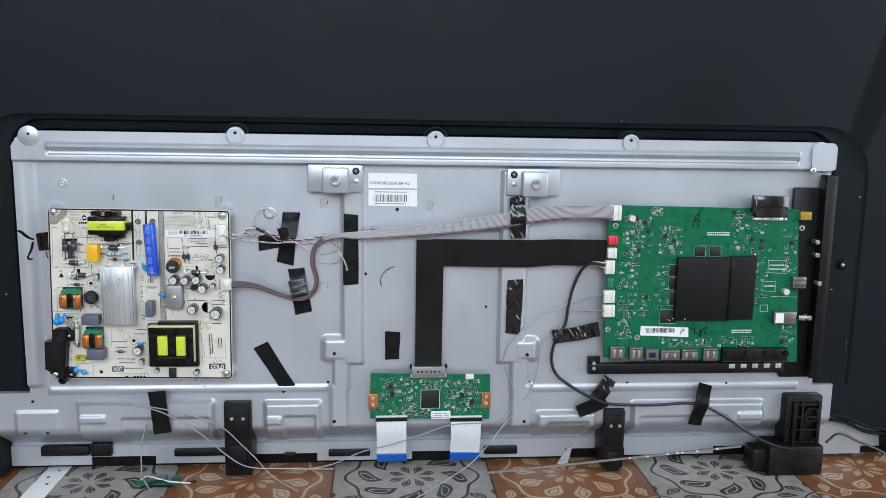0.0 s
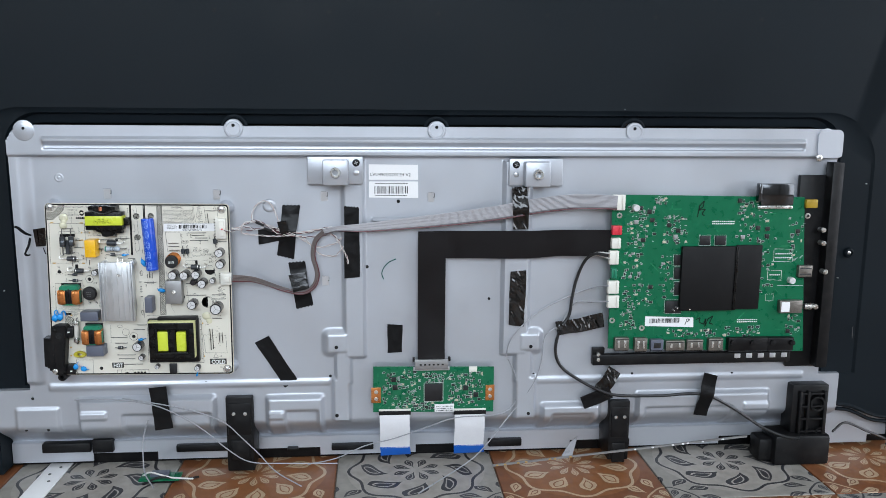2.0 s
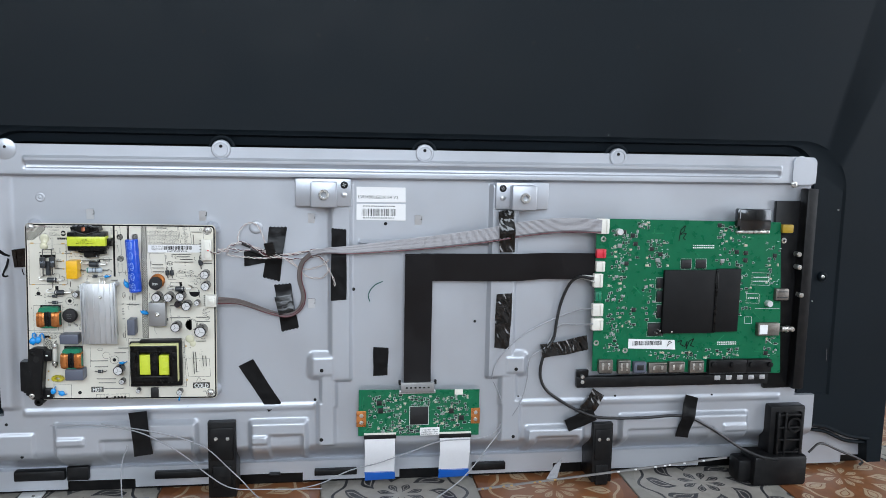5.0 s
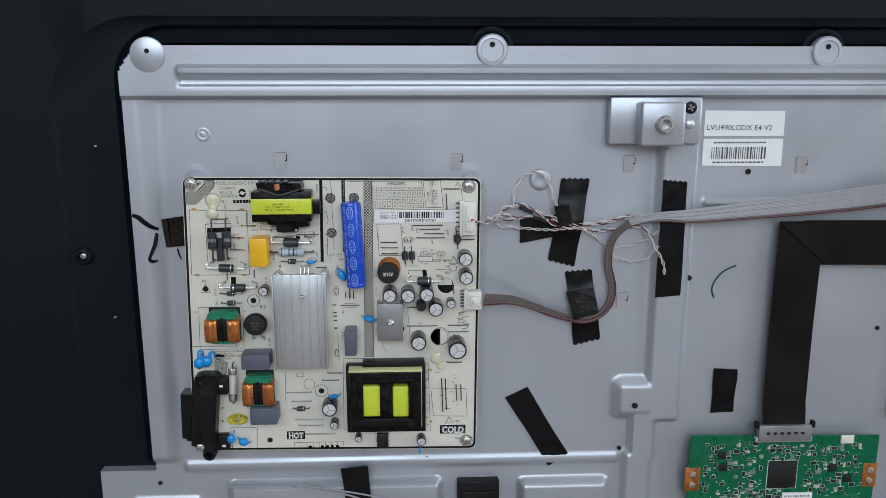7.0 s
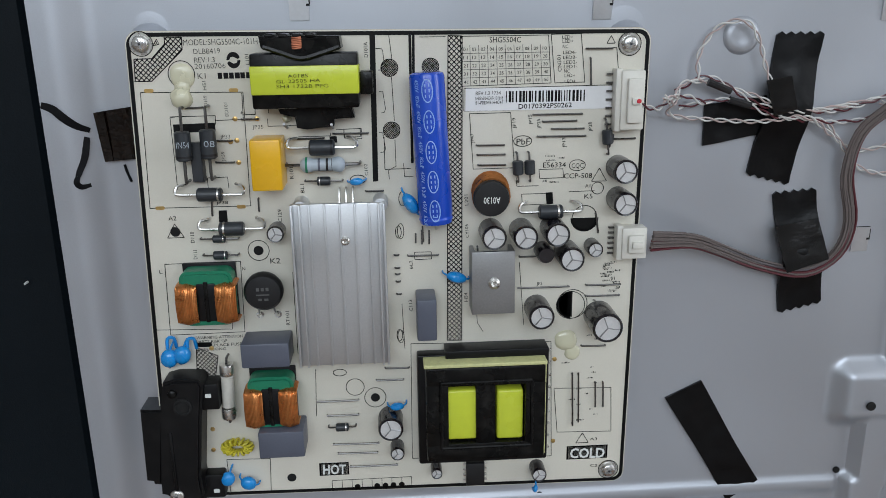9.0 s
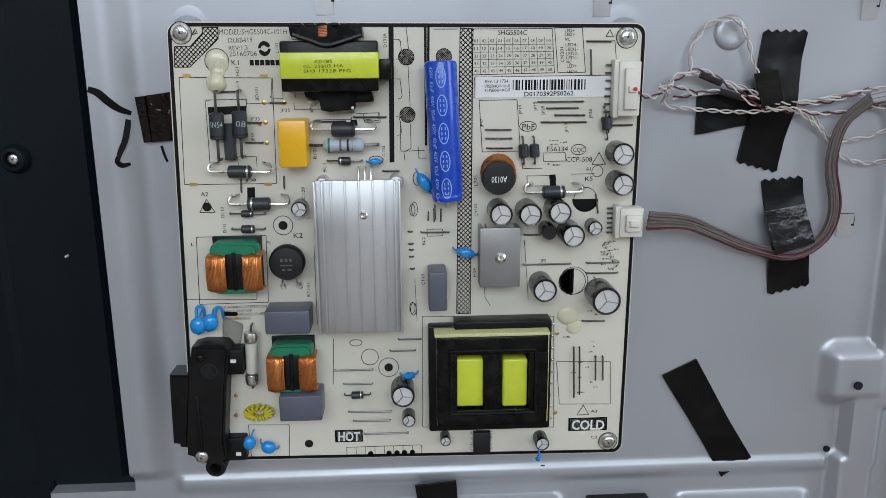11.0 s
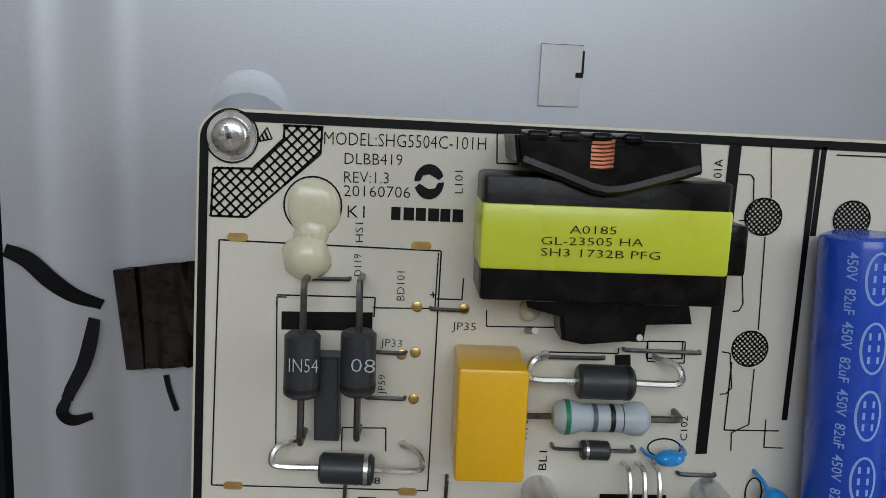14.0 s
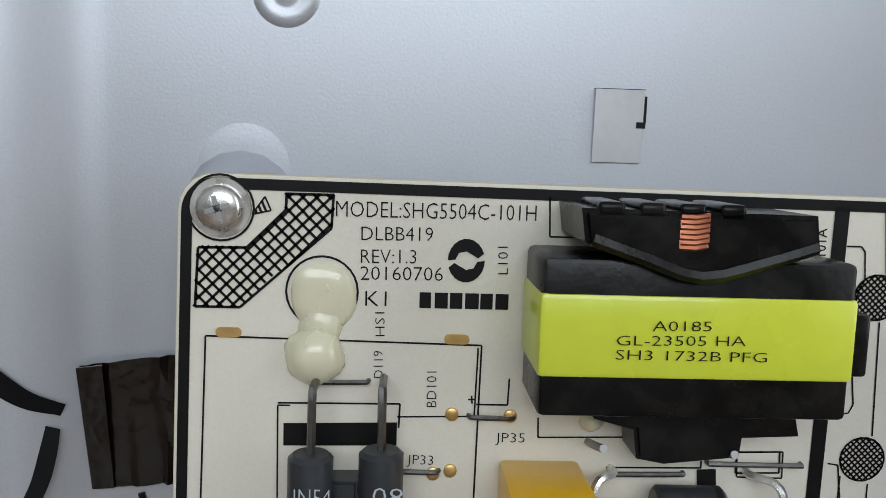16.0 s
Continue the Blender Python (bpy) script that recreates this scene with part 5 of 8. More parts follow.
# boost inductor: ferrite core, yellow tape, bobbin with a window of copper
(u0, v1), (u1, v0) = (-0.3301, 0.2767), (-0.2968, 0.2601)
v0 -= 0.0004
core = part("boost_inductor", box(u0, u1, v0, v1, TOPW + 0.0012, 0.0262, 0.0007), BLACK_GLOSS, psu, "ferrite inductor wrapped in yellow tape")
(a0, b1), (a1, b0) = (-0.33, 0.273), (-0.2969, 0.264)
part("tape_band", box(a0 - 0.0003, a1 + 0.0003, b0, b1, TOPW + 0.0008, 0.0265, 0.0006), YELLOW_TAPE, core, "yellow polyester tape band")
p = Prints(0.02675)
for w, q in (("A0185", (-0.3185, 0.2693, -0.3123, 0.2694)), ("GL-23505 HA", (-0.3222, 0.2677, -0.3086, 0.2679)), ("SH3 1732B PFG", (-0.3222, 0.2662, -0.3062, 0.2662))):
    p.span(w, *q, 0.00105, -0.012)
p.done("tape_print", PRINT, core)
pts = [(-0.3261, 0.2784), (-0.3266, 0.2819), (-0.3022, 0.2817), (-0.3017, 0.2780), (-0.3075, 0.2762), (-0.3141, 0.2743), (-0.3200, 0.2764)]
part("bobbin", prism(pts[::-1], TOPW + 0.001, 0.0276, 0.0006), BLACK_GLOSS, core, "black bobbin flange")
part("bobbin_ridge", tube([(*q, 0.0272) for q in [(-0.3254, 0.2788), (-0.3200, 0.2770), (-0.3141, 0.2752), (-0.3075, 0.2768), (-0.3022, 0.2785)]], 0.0008, 6, steps=3), BLACK_GLOSS, core)
(a0, b1), (a1, b0) = (-0.3165, 0.2815), (-0.3137, 0.2779)
run = []
for k in range(7):
    b = b0 + (b1 - b0) * (k + 0.5) / 7
    turn = [(a0, b, 0.0274), ((a0 + a1) / 2, b, 0.0278), (a1, b + 0.0002, 0.0274)]
    run += turn if k % 2 else turn[::-1]
part("copper_winding", tube(run, 0.00034, 6, steps=1), COPPER_DARK, core)
for k in range(4):
    a = Vector((-0.3235, 0.2822)).lerp(Vector((-0.3110, 0.2822)), k / 3)
    part("bobbin_lug", box(a.x - 0.0014, a.x + 0.0014, a.y - 0.0010, a.y + 0.0004, 0.0180, 0.0272, 0.0005, seg=3), BLACK_GLOSS, core)
pts = [(-0.3236, 0.2605), (-0.3225, 0.2576), (-0.3179, 0.2564), (-0.3174, 0.2530), (-0.3142, 0.2524), (-0.3055, 0.2533), (-0.3053, 0.2556), (-0.2987, 0.2559), (-0.2998, 0.2605)]
part("bobbin_tail", prism(pts, TOPW + 0.001, 0.0207, 0.0005), BLACK_GLOSS, core)
for q in ((-0.3214, 0.2534), (-0.3063, 0.2529)):
    part("solder_lug", tube([(q[0], q[1] + 0.001, 0.021), (q[0], q[1], 0.0175), (q[0], q[1] - 0.001, TOPW)], 0.0005, 7, steps=3), ALU_DULL, core)
(a0, b1), (a1, b0) = (-0.2965, 0.2706), (-0.2924, 0.2634)
part("side_clip", box(a0, a1, b0, b1, TOPW, 0.022, 0.0005), BLACK_GLOSS, core)

# boxes: yellow and grey film capacitors
for (q0, q1), h, mt, lb in ((((-0.3323, 0.2501), (-0.3225, 0.2336)), 0.0125, YELLOW, "orange-yellow box capacitor"), (((-0.2803, 0.1943), (-0.2735, 0.1793)), 0.0125, GREY_BOX, "grey box capacitor"),
                            (((-0.3408, 0.1807), (-0.3244, 0.1718)), 0.0125, GREY_BOX, "grey box capacitor"), (((-0.3374, 0.147), (-0.3214, 0.1368)), 0.0125, GREY_BOX, "grey box capacitor")):
    part("box_capacitor", box(q0[0], q1[0], q1[1], q0[1], TOPW, TOPW + h, 0.0006), mt, psu, lb)

# chokes: green coated core, two copper windings, black middle
for (q0, q1) in (((-0.3611, 0.2059), (-0.3411, 0.1865)), ((-0.3416, 0.1662), (-0.3232, 0.1464))):
    u0, v1, u1, v0 = q0[0], q0[1], q1[0], q1[1]
    W1 = TOPW + 0.0088
    ch = part("choke_coil", prism(rounded(u0 + 0.0012, u1 - 0.0012, v0, v1, 0.003), TOPW + 0.001, W1, 0.001), GREEN_CORE, psu, "common-mode choke with copper windings on a green core")
    part("divider", box((u0 + u1) / 2 - 0.0033, (u0 + u1) / 2 + 0.0033, v0 + 0.0018, v1 - 0.0040, TOPW, W1 + 0.0004, 0.0006), BLACK, ch)
    part("divider", box((u0 + u1) / 2 - 0.0007, (u0 + u1) / 2 + 0.0007, v0 + 0.0016, v1 - 0.0034, TOPW, W1 + 0.0007, 0.0003), BLACK_GLOSS, ch)
    part("base", box(u0 + 0.0010, u1 - 0.0010, v0 + 0.0002, v1 + 0.0010, TOPW, TOPW + 0.0016, 0.0003), BLACK, ch)
    wid = (u1 - u0) * 0.345
    for s, a in ((1, u0), (-1, u1)):
        run = []
        n = 14
        for k in range(n):
            x = a + s * wid * (k + 0.5) / n
            hump = 0.0013 * math.sin(math.pi * (k + 0.5) / n)
            top = v1 - 0.0046 - 0.0010 * abs(k - 6.5) / 7
            bot = v0 + 0.0016 + 0.0008 * abs(k - 6.5) / 7
            turn = [(x, top + 0.0008, TOPW + 0.003), (x, top + 0.0005, W1), (x, top - 0.001, W1 + 0.0008 + hump), (x, (top + bot) / 2, W1 + 0.0014 + hump), (x, bot + 0.001, W1 + 0.0008 + hump), (x, bot - 0.0005, W1), (x, bot - 0.0008, TOPW + 0.003)]
            run += turn if k % 2 else turn[::-1]
        part("copper_winding", tube(run, wid / n * 0.8, 8, steps=3), COPPER, ch, "enamelled copper winding")

# thermistor disc on hairpin leads
u, v = -0.3321, 0.1981
disc = part("thermistor", lathe([(0.0020, TOPW + 0.004), (0.0058, TOPW + 0.0046), (0.0066, TOPW + 0.0062), (0.0066, TOPW + 0.0084), (0.0058, TOPW + 0.0096), (0.0030, TOPW + 0.0100), (0, TOPW + 0.0101)], u, v, 32), CHIP, psu, "black disc thermistor")
for s in (-1, 1):
    part("lead", tube([(u + s * 0.0022, v - 0.005, TOPW + 0.006), (u + s * 0.0028, v - 0.0095, TOPW + 0.003), (u + s * 0.0031, v - 0.0112, TOPW)], 0.0004, 6, steps=3), SILVER, disc)
    part("lead_ring", lathe([(0.0014, TOPW), (0.0013, TOPW + 0.0004), (0.0007, TOPW + 0.0003)], u + s * 0.0031, v - 0.0113, 14), SILVER, disc)
pr = Prints(TOPW + 0.0103)
for k in (-1, 0, 1):
    pr.fill(u + k * 0.0016 - 0.0005, v + 0.0008, u + k * 0.0016 + 0.0005, v + 0.0020)
pr.fill(u - 0.0022, v - 0.0008, u + 0.0022, v - 0.0003)
pr.fill(u - 0.0016, v - 0.0026, u - 0.0004, v - 0.0018)
pr.fill(u + 0.0004, v - 0.0026, u + 0.0018, v - 0.0018)
pr.done("disc_print", PRINT_GREY, disc)

# drum inductor with a copper skirt
u, v = -0.2543, 0.2282
ub, vb = -0.2537, 0.2297
dr = part("drum_inductor", lathe([(0.0060, TOPW + 0.0065), (0.0062, TOPW + 0.0085), (0.0058, TOPW + 0.0098), (0.0030, TOPW + 0.0100), (0, TOPW + 0.0100)], u, v, 30), CHIP, psu, "black drum inductor with a copper winding")
run = []
for i in range(121):
    q = i / 160
    run.append((ub + (u - ub) * q + 0.0060 * math.cos(math.pi * i / 10), vb + (v - vb) * q + 0.0060 * math.sin(math.pi * i / 10), TOPW + 0.0006 + 0.000055 * i))
part("copper_winding", tube(run, 0.0006, 6, steps=1), COPPER, dr)
pr = Prints(TOPW + 0.0103)
pr.span("A0130", u + 0.0028, v + 0.0008, u - 0.0028, v + 0.0008, 0.0022, 0.01)
pr.done("drum_print", WHITE_PRINT, dr)

# large transformer: ferrite frame, yellow windings in two windows
(u0, v1), (u1, v0) = (-0.2778, 0.17), (-0.2355, 0.1332)
(b0, c1), (b1, c0) = (-0.2805, 0.1712), (-0.2328, 0.1275)
tr = part("transformer", box(b0, b1, c0, c1, TOPW + 0.0005, TOPW + 0.0060, 0.0008), BLACK, psu, "large black ferrite transformer with yellow windings")
bm = box(u0, u1, v1 - 0.0078, v1 - 0.0006, TOPW + 0.004, 0.0276, 0.0008)
box(u0, u1, v0, v0 + 0.0068, TOPW + 0.004, 0.0276, 0.0008, bm)
box(u0, u0 + 0.0078, v0 + 0.0060, v1 - 0.007, TOPW + 0.004, 0.0276, 0.0004, bm)
box(u1 - 0.0072, u1, v0 + 0.0060, v1 - 0.007, TOPW + 0.004, 0.0276, 0.0004, bm)
box((u0 + u1) / 2 - 0.0036, (u0 + u1) / 2 + 0.0034, v0 + 0.006, v1 - 0.007, TOPW + 0.004, 0.0272, 0.0005, bm)
part("ferrite_frame", bm, BLACK_GLOSS, tr, "glossy black ferrite frame")
for (e0, f1), (e1, f0) in (((-0.2709, 0.1603), (-0.2588, 0.1408)), ((-0.2527, 0.1597), (-0.2431, 0.1403))):
    part("winding_window", box(e0, e1, f0, f1, TOPW + 0.004, 0.0262, 0.0010, seg=3), YELLOW_TAPE, tr, "yellow taped winding")
ridge = bmesh.new()
for (p, q) in (((u0 + 0.0052, v1 - 0.0062), (u1 - 0.0048, v1 - 0.0062)), ((u0 + 0.0052, v0 + 0.0052), (u1 - 0.0048, v0 + 0.0052)), ((u0 + 0.0052, v0 + 0.0052), (u0 + 0.0052, v1 - 0.0062)), ((u1 - 0.0048, v0 + 0.0052), (u1 - 0.0048, v1 - 0.0062))):
    tube([(*p, 0.0275), (*q, 0.0275)], 0.0007, 8, ridge, 1)
part("bobbin_ridge", ridge, BLACK_GLOSS, tr)
part("tape_edge", box(u0 - 0.0006, u1 + 0.0006, v1 - 0.0008, v1 + 0.0006, TOPW + 0.004, 0.0270, 0.0003), YELLOW_EDGE, tr, "pale yellow tape round the core")
part("tape_edge", box(u1 - 0.0001, u1 + 0.0003, v0 + 0.001, v1, TOPW + 0.004, 0.0268, 0.0001), YELLOW_EDGE, tr)
part("top_lip", box(b0 + 0.010, b1 - 0.0006, c1 - 0.0010, c1 + 0.0022, TOPW, TOPW + 0.0085, 0.0005), BLACK, tr)
for k in range(9):
    a = c0 + 0.002 + (c1 - c0 - 0.004) * k / 8
    part("pin", lathe([(0.0005, TOPW), (0.00045, TOPW + 0.001), (0, TOPW + 0.0012)], b1 + 0.0014, a, 8), SILVER, tr)

# heatsink over the switching transistor: a ribbed plate
(u0, v1), (u1, v0) = (-0.3211, 0.2285), (-0.2899, 0.1713)
hs = part("heatsink", box(u0, u1, v0, v1, 0.0227, 0.0245, 0.0003), ALU, psu, "ribbed aluminium heatsink plate")
for f in (0.015, 0.10, 0.20, 0.36, 0.52, 0.68, 0.83, 0.93, 0.985):
    x = u0 + (u1 - u0) * f
    part("fin", box(x - 0.0004, x + 0.0004, v0, v1, 0.0243, 0.0253 + (0.0010 if f in (0.015, 0.985, 0.10, 0.93) else 0), 0.0002), ALU, hs)
for x in (u0 + 0.0015, u1 - 0.0035):
    part("heatsink_leg", box(x, x + 0.002, v0 + 0.002, v1 - 0.002, TOPW, 0.0229, 0.0003), ALU, hs)
part("heatsink_screw", lathe([(0.0016, 0.0244), (0.0015, 0.0255), (0.0010, 0.0258), (0.0004, 0.0253), (0, 0.0253)], -0.3034, 0.216, 16), SILVER, hs)
for q in ((-0.3182, 0.2267), (-0.2915, 0.227)):
    part("solder_tab", lathe([(0.0026, TOPW), (0.0026, 0.0205), (0.0022, 0.0215), (0.0010, 0.0217), (0, 0.0217)], q[0], q[1], 18), ALU, hs)
q0, q1 = Vector((-0.3051, 0.2318)), Vector((-0.3006, 0.2318))
for k in range(3):
    q = q0.lerp(q1, k / 2)
    part("transistor_lead", tube([(q.x, q.y, TOPW), (q.x, q.y, TOPW + 0.004), (q.x, q.y - 0.004, TOPW + 0.0055), (q.x, q.y - 0.006, TOPW + 0.006)], 0.0004, 6, steps=3), SILVER, hs)

# second, plain heatsink with its screw
(u0, v1), (u1, v0) = (-0.2611, 0.2098), (-0.2461, 0.1872)
rg = part("regulator_heatsink", box(u0, u1, v0, v1, 0.0212, 0.0228, 0.0003), ALU_DULL, psu, "plain grey aluminium regulator heatsink")
part("leg", box(u0, u0 + 0.0014, v0, v1, TOPW, 0.0214, 0.0003), ALU_DULL, rg)
part("leg", box(u1 - 0.0014, u1, v0, v1, TOPW, 0.0214, 0.0003), ALU_DULL, rg)
u, v = -0.2534, 0.1986
part("regulator_screw", lathe([(0.0021, 0.0226), (0.0020, 0.0236), (0.0011, 0.0242), (0.0005, 0.0236), (0, 0.0236)], u, v, 16), SILVER, rg)
for k in range(5):
    x = u0 + (u1 - u0) * (0.12 + 0.19 * k)
    part("pin", tube([(x, v0 + 0.001, 0.018), (x, v0 - 0.0012, 0.0165), (x, v0 - 0.002, TOPW)], 0.00035, 6, steps=2), SILVER, rg)


def drop_capacitor(u, v, turn, r=0.0030, w=0.004, material=BLUE_DIP, legs=True, squash=0.55):
    m = Matrix.Translation((u, v, TOPW + w)) @ Matrix.Rotation(radians(turn), 4, "Z") @ Matrix.Diagonal((1, squash, 0.62, 1))
    dc = part("disc_capacitor", lathe([(0, -r), (r * 0.62, -r * 0.82), (r * 0.95, -r * 0.35), (r, 0), (r * 0.95, r * 0.35), (r * 0.62, r * 0.82), (0, r)], 0, 0, 18, m=m), material, psu, "bright blue dipped disc capacitor")
    if legs:
        c, s = math.cos(radians(turn)), math.sin(radians(turn))
        for k in (-1, 1):
            part("lead", tube([(u + c * k * r * 0.8, v + s * k * r * 0.8, TOPW + w), (u + c * k * r * 1.25, v + s * k * r * 1.25, TOPW + w * 0.6), (u + c * k * r * 1.35, v + s * k * r * 1.35, TOPW)], 0.00035, 6, steps=3), material, dc)
    return dc


for u, v, t, r in ((-0.2992, 0.2343, 5, 0.0023), (-0.2813, 0.2263, -58, 0.0040), (-0.2659, 0.1994, -15, 0.0036), (-0.3672, 0.1732, 80, 0.0040), (-0.3627, 0.1743, 75, 0.0040), (-0.3513, 0.1243, 70, 0.0034), (-0.3439, 0.1221, -25, 0.0034), (-0.2881, 0.1507, 5, 0.0026), (-0.2365, 0.1136, 80, 0.0016)):
    drop_capacitor(u, v, t, r * (0.85 if u < -0.34 else 1.0), squash=0.9 if u < -0.34 else 0.55)
for px in ((-0.3666, 0.1786), (-0.3597, 0.178)):
    part("blue_lead", tube([(px[0] - 0.0012, px[1] - 0.003, 0.0165), (px[0] - 0.0010, px[1] + 0.0012, 0.0160), (px[0] + 0.0010, px[1] + 0.0014, 0.0155), (px[0] + 0.0012, px[1] - 0.003, TOPW)], 0.0006, 6, steps=3), BLUE_DIP, psu)

# fuse in its clips, yellow toroid coil
q0, q1 = Vector((-0.3477, 0.1712)), Vector((-0.3485, 0.1483))
fz = axial(tuple(q0 + Vector((0, 0.001))), tuple(q1 - Vector((0, 0.001))), 0.0125, 0.0023, CERAMIC, "fuse", None, 0.001, "pale fuse with metal end caps")
for q in (q0.lerp(q1, 0.13), q0.lerp(q1, 0.87)):
    m = Matrix.Translation((q.x, q.y, TOPW + 0.0040)) @ Matrix.Rotation(math.pi / 2, 4, "X")
    part("fuse_cap", lathe([(0, -0.002), (0.0024, -0.002), (0.0026, -0.0014), (0.0026, 0.0014), (0.0024, 0.002), (0, 0.002)], 0, 0, 18, m=m), SILVER, fz)
u, v = -0.3471, 0.1362
run = []
for i in range(16 * 8 + 1):
    a, b = 2 * math.pi * i / 128, 2 * math.pi * i / 8
    run.append((u + (0.0036 + 0.0014 * math.cos(b)) * math.cos(a) * 1.15, v + (0.0036 + 0.0014 * math.cos(b)) * math.sin(a) * 0.62, TOPW + 0.0022 + 0.0018 * math.sin(b)))
part("toroid_coil", tube(run, 0.0005, 5, steps=1), YELLOW_WIRE, psu, "small coil wound with yellow wire")

# small driver chip, glue blobs
(u0, v1), (u1, v0) = (-0.2628, 0.1249), (-0.2559, 0.1157)
ch = part("driver_chip", box(u0, u1, v0, v1, TOPW + 0.0004, TOPW + 0.0030, 0.0003), CHIP, psu, "black eight-legged driver chip")
for k in range(4):
    for s, a in ((-1, u0), (1, u1)):
        y = v0 + (v1 - v0) * (k + 0.5) / 4
        part("chip_leg", box(a - 0.001, a + 0.001, y - 0.0004, y + 0.0004, TOPW, TOPW + 0.0012, 0.0002), SILVER, ch)


def blob(u, v, r, h, seed):
    rnd = random.Random(seed)
    bm = bmesh.new()
    bmesh.ops.create_icosphere(bm, subdivisions=3, radius=1)
    for p in bm.verts:
        k = 1 + 0.12 * noise.noise(p.co * 1.4 + Vector((seed, 0, 0)))
        p.co = Vector((u + p.co.x * r * k, v + p.co.y * r * k, TOPW + max(p.co.z, -0.1) * h * k))
    return part("glue_blob", bm, GLUE, psu, "yellowish blob of hot glue")


blob(-0.3538, 0.2696, 0.0041, 0.0009, 3)
blob(-0.3541, 0.2660, 0.0026, 0.0012, 5)
blob(-0.3548, 0.2626, 0.0036, 0.0026, 8)
blob(-0.3213, 0.2556, 0.0016, 0.0030, 21)
blob(-0.2256, 0.1725, 0.0042, 0.0014, 14)
blob(-0.2231, 0.1676, 0.0030, 0.0009, 17)
part("dark_post", prism([(-0.3529, 0.2354), (-0.3492, 0.2354), (-0.3493, 0.2484), (-0.353, 0.2484)], TOPW, 0.0172, 0.0003), CHIP_GREY, psu, "upright dark plastic component")


def header(u0, u1, v0, v1, pins, label):
    hd = part("wire_connector", box(u0, u1, v0, v1, TOPW, TOPW + 0.0062, 0.0006), NYLON, psu, label)
    part("latch", box(u0 + 0.0018, u1 - 0.0012, v0 + 0.0024, v1 - 0.0024, TOPW + 0.0060, TOPW + 0.0080, 0.0006), NYLON, hd)
    part("latch_notch", box(u0 + 0.0030, u1 - 0.0020, (v0 + v1) / 2 - 0.0012, (v0 + v1) / 2 + 0.0012, TOPW + 0.0074, TOPW + 0.0090, 0.0004), NYLON, hd)
    part("rim", box(u0 - 0.0016, u0 + 0.0006, v0 - 0.0006, v1 + 0.0006, TOPW, TOPW + 0.0052, 0.0004), NYLON, hd)
    for k in range(pins):
        y = v0 + (v1 - v0) * (k + 0.5) / pins
        part("connector_pin", box(u0 - 0.0036, u0 - 0.0004, y - 0.0003, y + 0.0003, TOPW + 0.0002, TOPW + 0.0012), JUMPER, hd)
    return hd


(u0, v1), (u1, v0) = (-0.214, 0.2692), (-0.2031, 0.2497)
u0 += 0.0030
cn1 = header(u0, u0 + 0.0080, v0, v1, 7, "white nylon wire connector with a red dot")
part("red_dot", lathe([(0.0010, TOPW + 0.0086), (0.0006, TOPW + 0.0093), (0, TOPW + 0.0094)], u0 + 0.0052, (v0 + v1) / 2, 12), RED, cn1)
(u0, v1), (u1, v0) = (-0.2088, 0.2158), (-0.1992, 0.2046)
u0 += 0.0006
cn2 = header(u0, u0 + 0.0088, v0, v1, 6, "white nylon wire connector")

# mains inlet: stepped black moulding screwed to the corner
psu_in = part("mains_inlet", prism([(-0.369, 0.1663), (-0.3711, 0.1536), (-0.3736, 0.1266), (-0.3738, 0.1226), (-0.3719, 0.122), (-0.3699, 0.1199), (-0.3661, 0.1187), (-0.3622, 0.1185), (-0.3588, 0.1214), (-0.3594, 0.1289), (-0.3569, 0.1529), (-0.3553, 0.1646), (-0.3567, 0.167), (-0.3651, 0.1673)], 0.006, 0.0235, 0.0010), BLACK, psu, "black moulded mains inlet socket")
part("inlet_flange", prism([(-0.3799, 0.1532), (-0.3803, 0.141), (-0.3807, 0.1246), (-0.3783, 0.1242), (-0.3782, 0.123), (-0.3754, 0.1226), (-0.3719, 0.1528)], 0.006, 0.0170, 0.0007), BLACK, psu_in)
(u0, v1), (u1, v0) = (-0.3574, 0.1645), (-0.3506, 0.1545)
part("inlet_arm", box(u0, u1, v0, v1, TOPW, 0.0215, 0.0007), BLACK, psu_in)
(u0, v1), (u1, v0) = (-0.3617, 0.1268), (-0.3524, 0.1172)
part("inlet_arm", box(u0, u1, v0, v1, TOPW - 0.004, 0.0185, 0.0007), BLACK, psu_in)
u, v = -0.3652, 0.1136
part("inlet_foot", lathe([(0.0040, 0.003), (0.0040, 0.0165), (0.0034, 0.0172), (0.0022, 0.0172), (0.0019, 0.0166), (0.0018, 0.012), (0, 0.012)], u, v, 24), BLACK, psu_in)
u, v = -0.3628, 0.1572
part("inlet_hole", lathe([(0.0034, 0.0230), (0.0033, 0.0241), (0.0025, 0.0243), (0.0021, 0.0237), (0, 0.0237)], u, v, 18), HOLE, psu_in)
u, v = -0.3658, 0.1625
part("inlet_peg", lathe([(0.0016, 0.0230), (0.0015, 0.0246), (0.0009, 0.0250), (0, 0.0250)], u, v, 14), BLACK_GLOSS, psu_in)
u, v = -0.3682, 0.1355
part("inlet_rib", box(u - 0.0006, u + 0.0006, v - 0.016, v + 0.012, 0.0228, 0.0240, 0.0003), BLACK, psu_in)
screw(-0.3684, 0.1220, 0.0233, 0.0025, psu)
for q, h in (((-0.3542, 0.1602), 0.0218), ((-0.3554, 0.1203), 0.0188)):
    part("inlet_mark", box(q[0] - 0.0010, q[0] + 0.0010, q[1] - 0.0007, q[1] + 0.0007, 0.0150, h), WHITE_PRINT, psu_in)


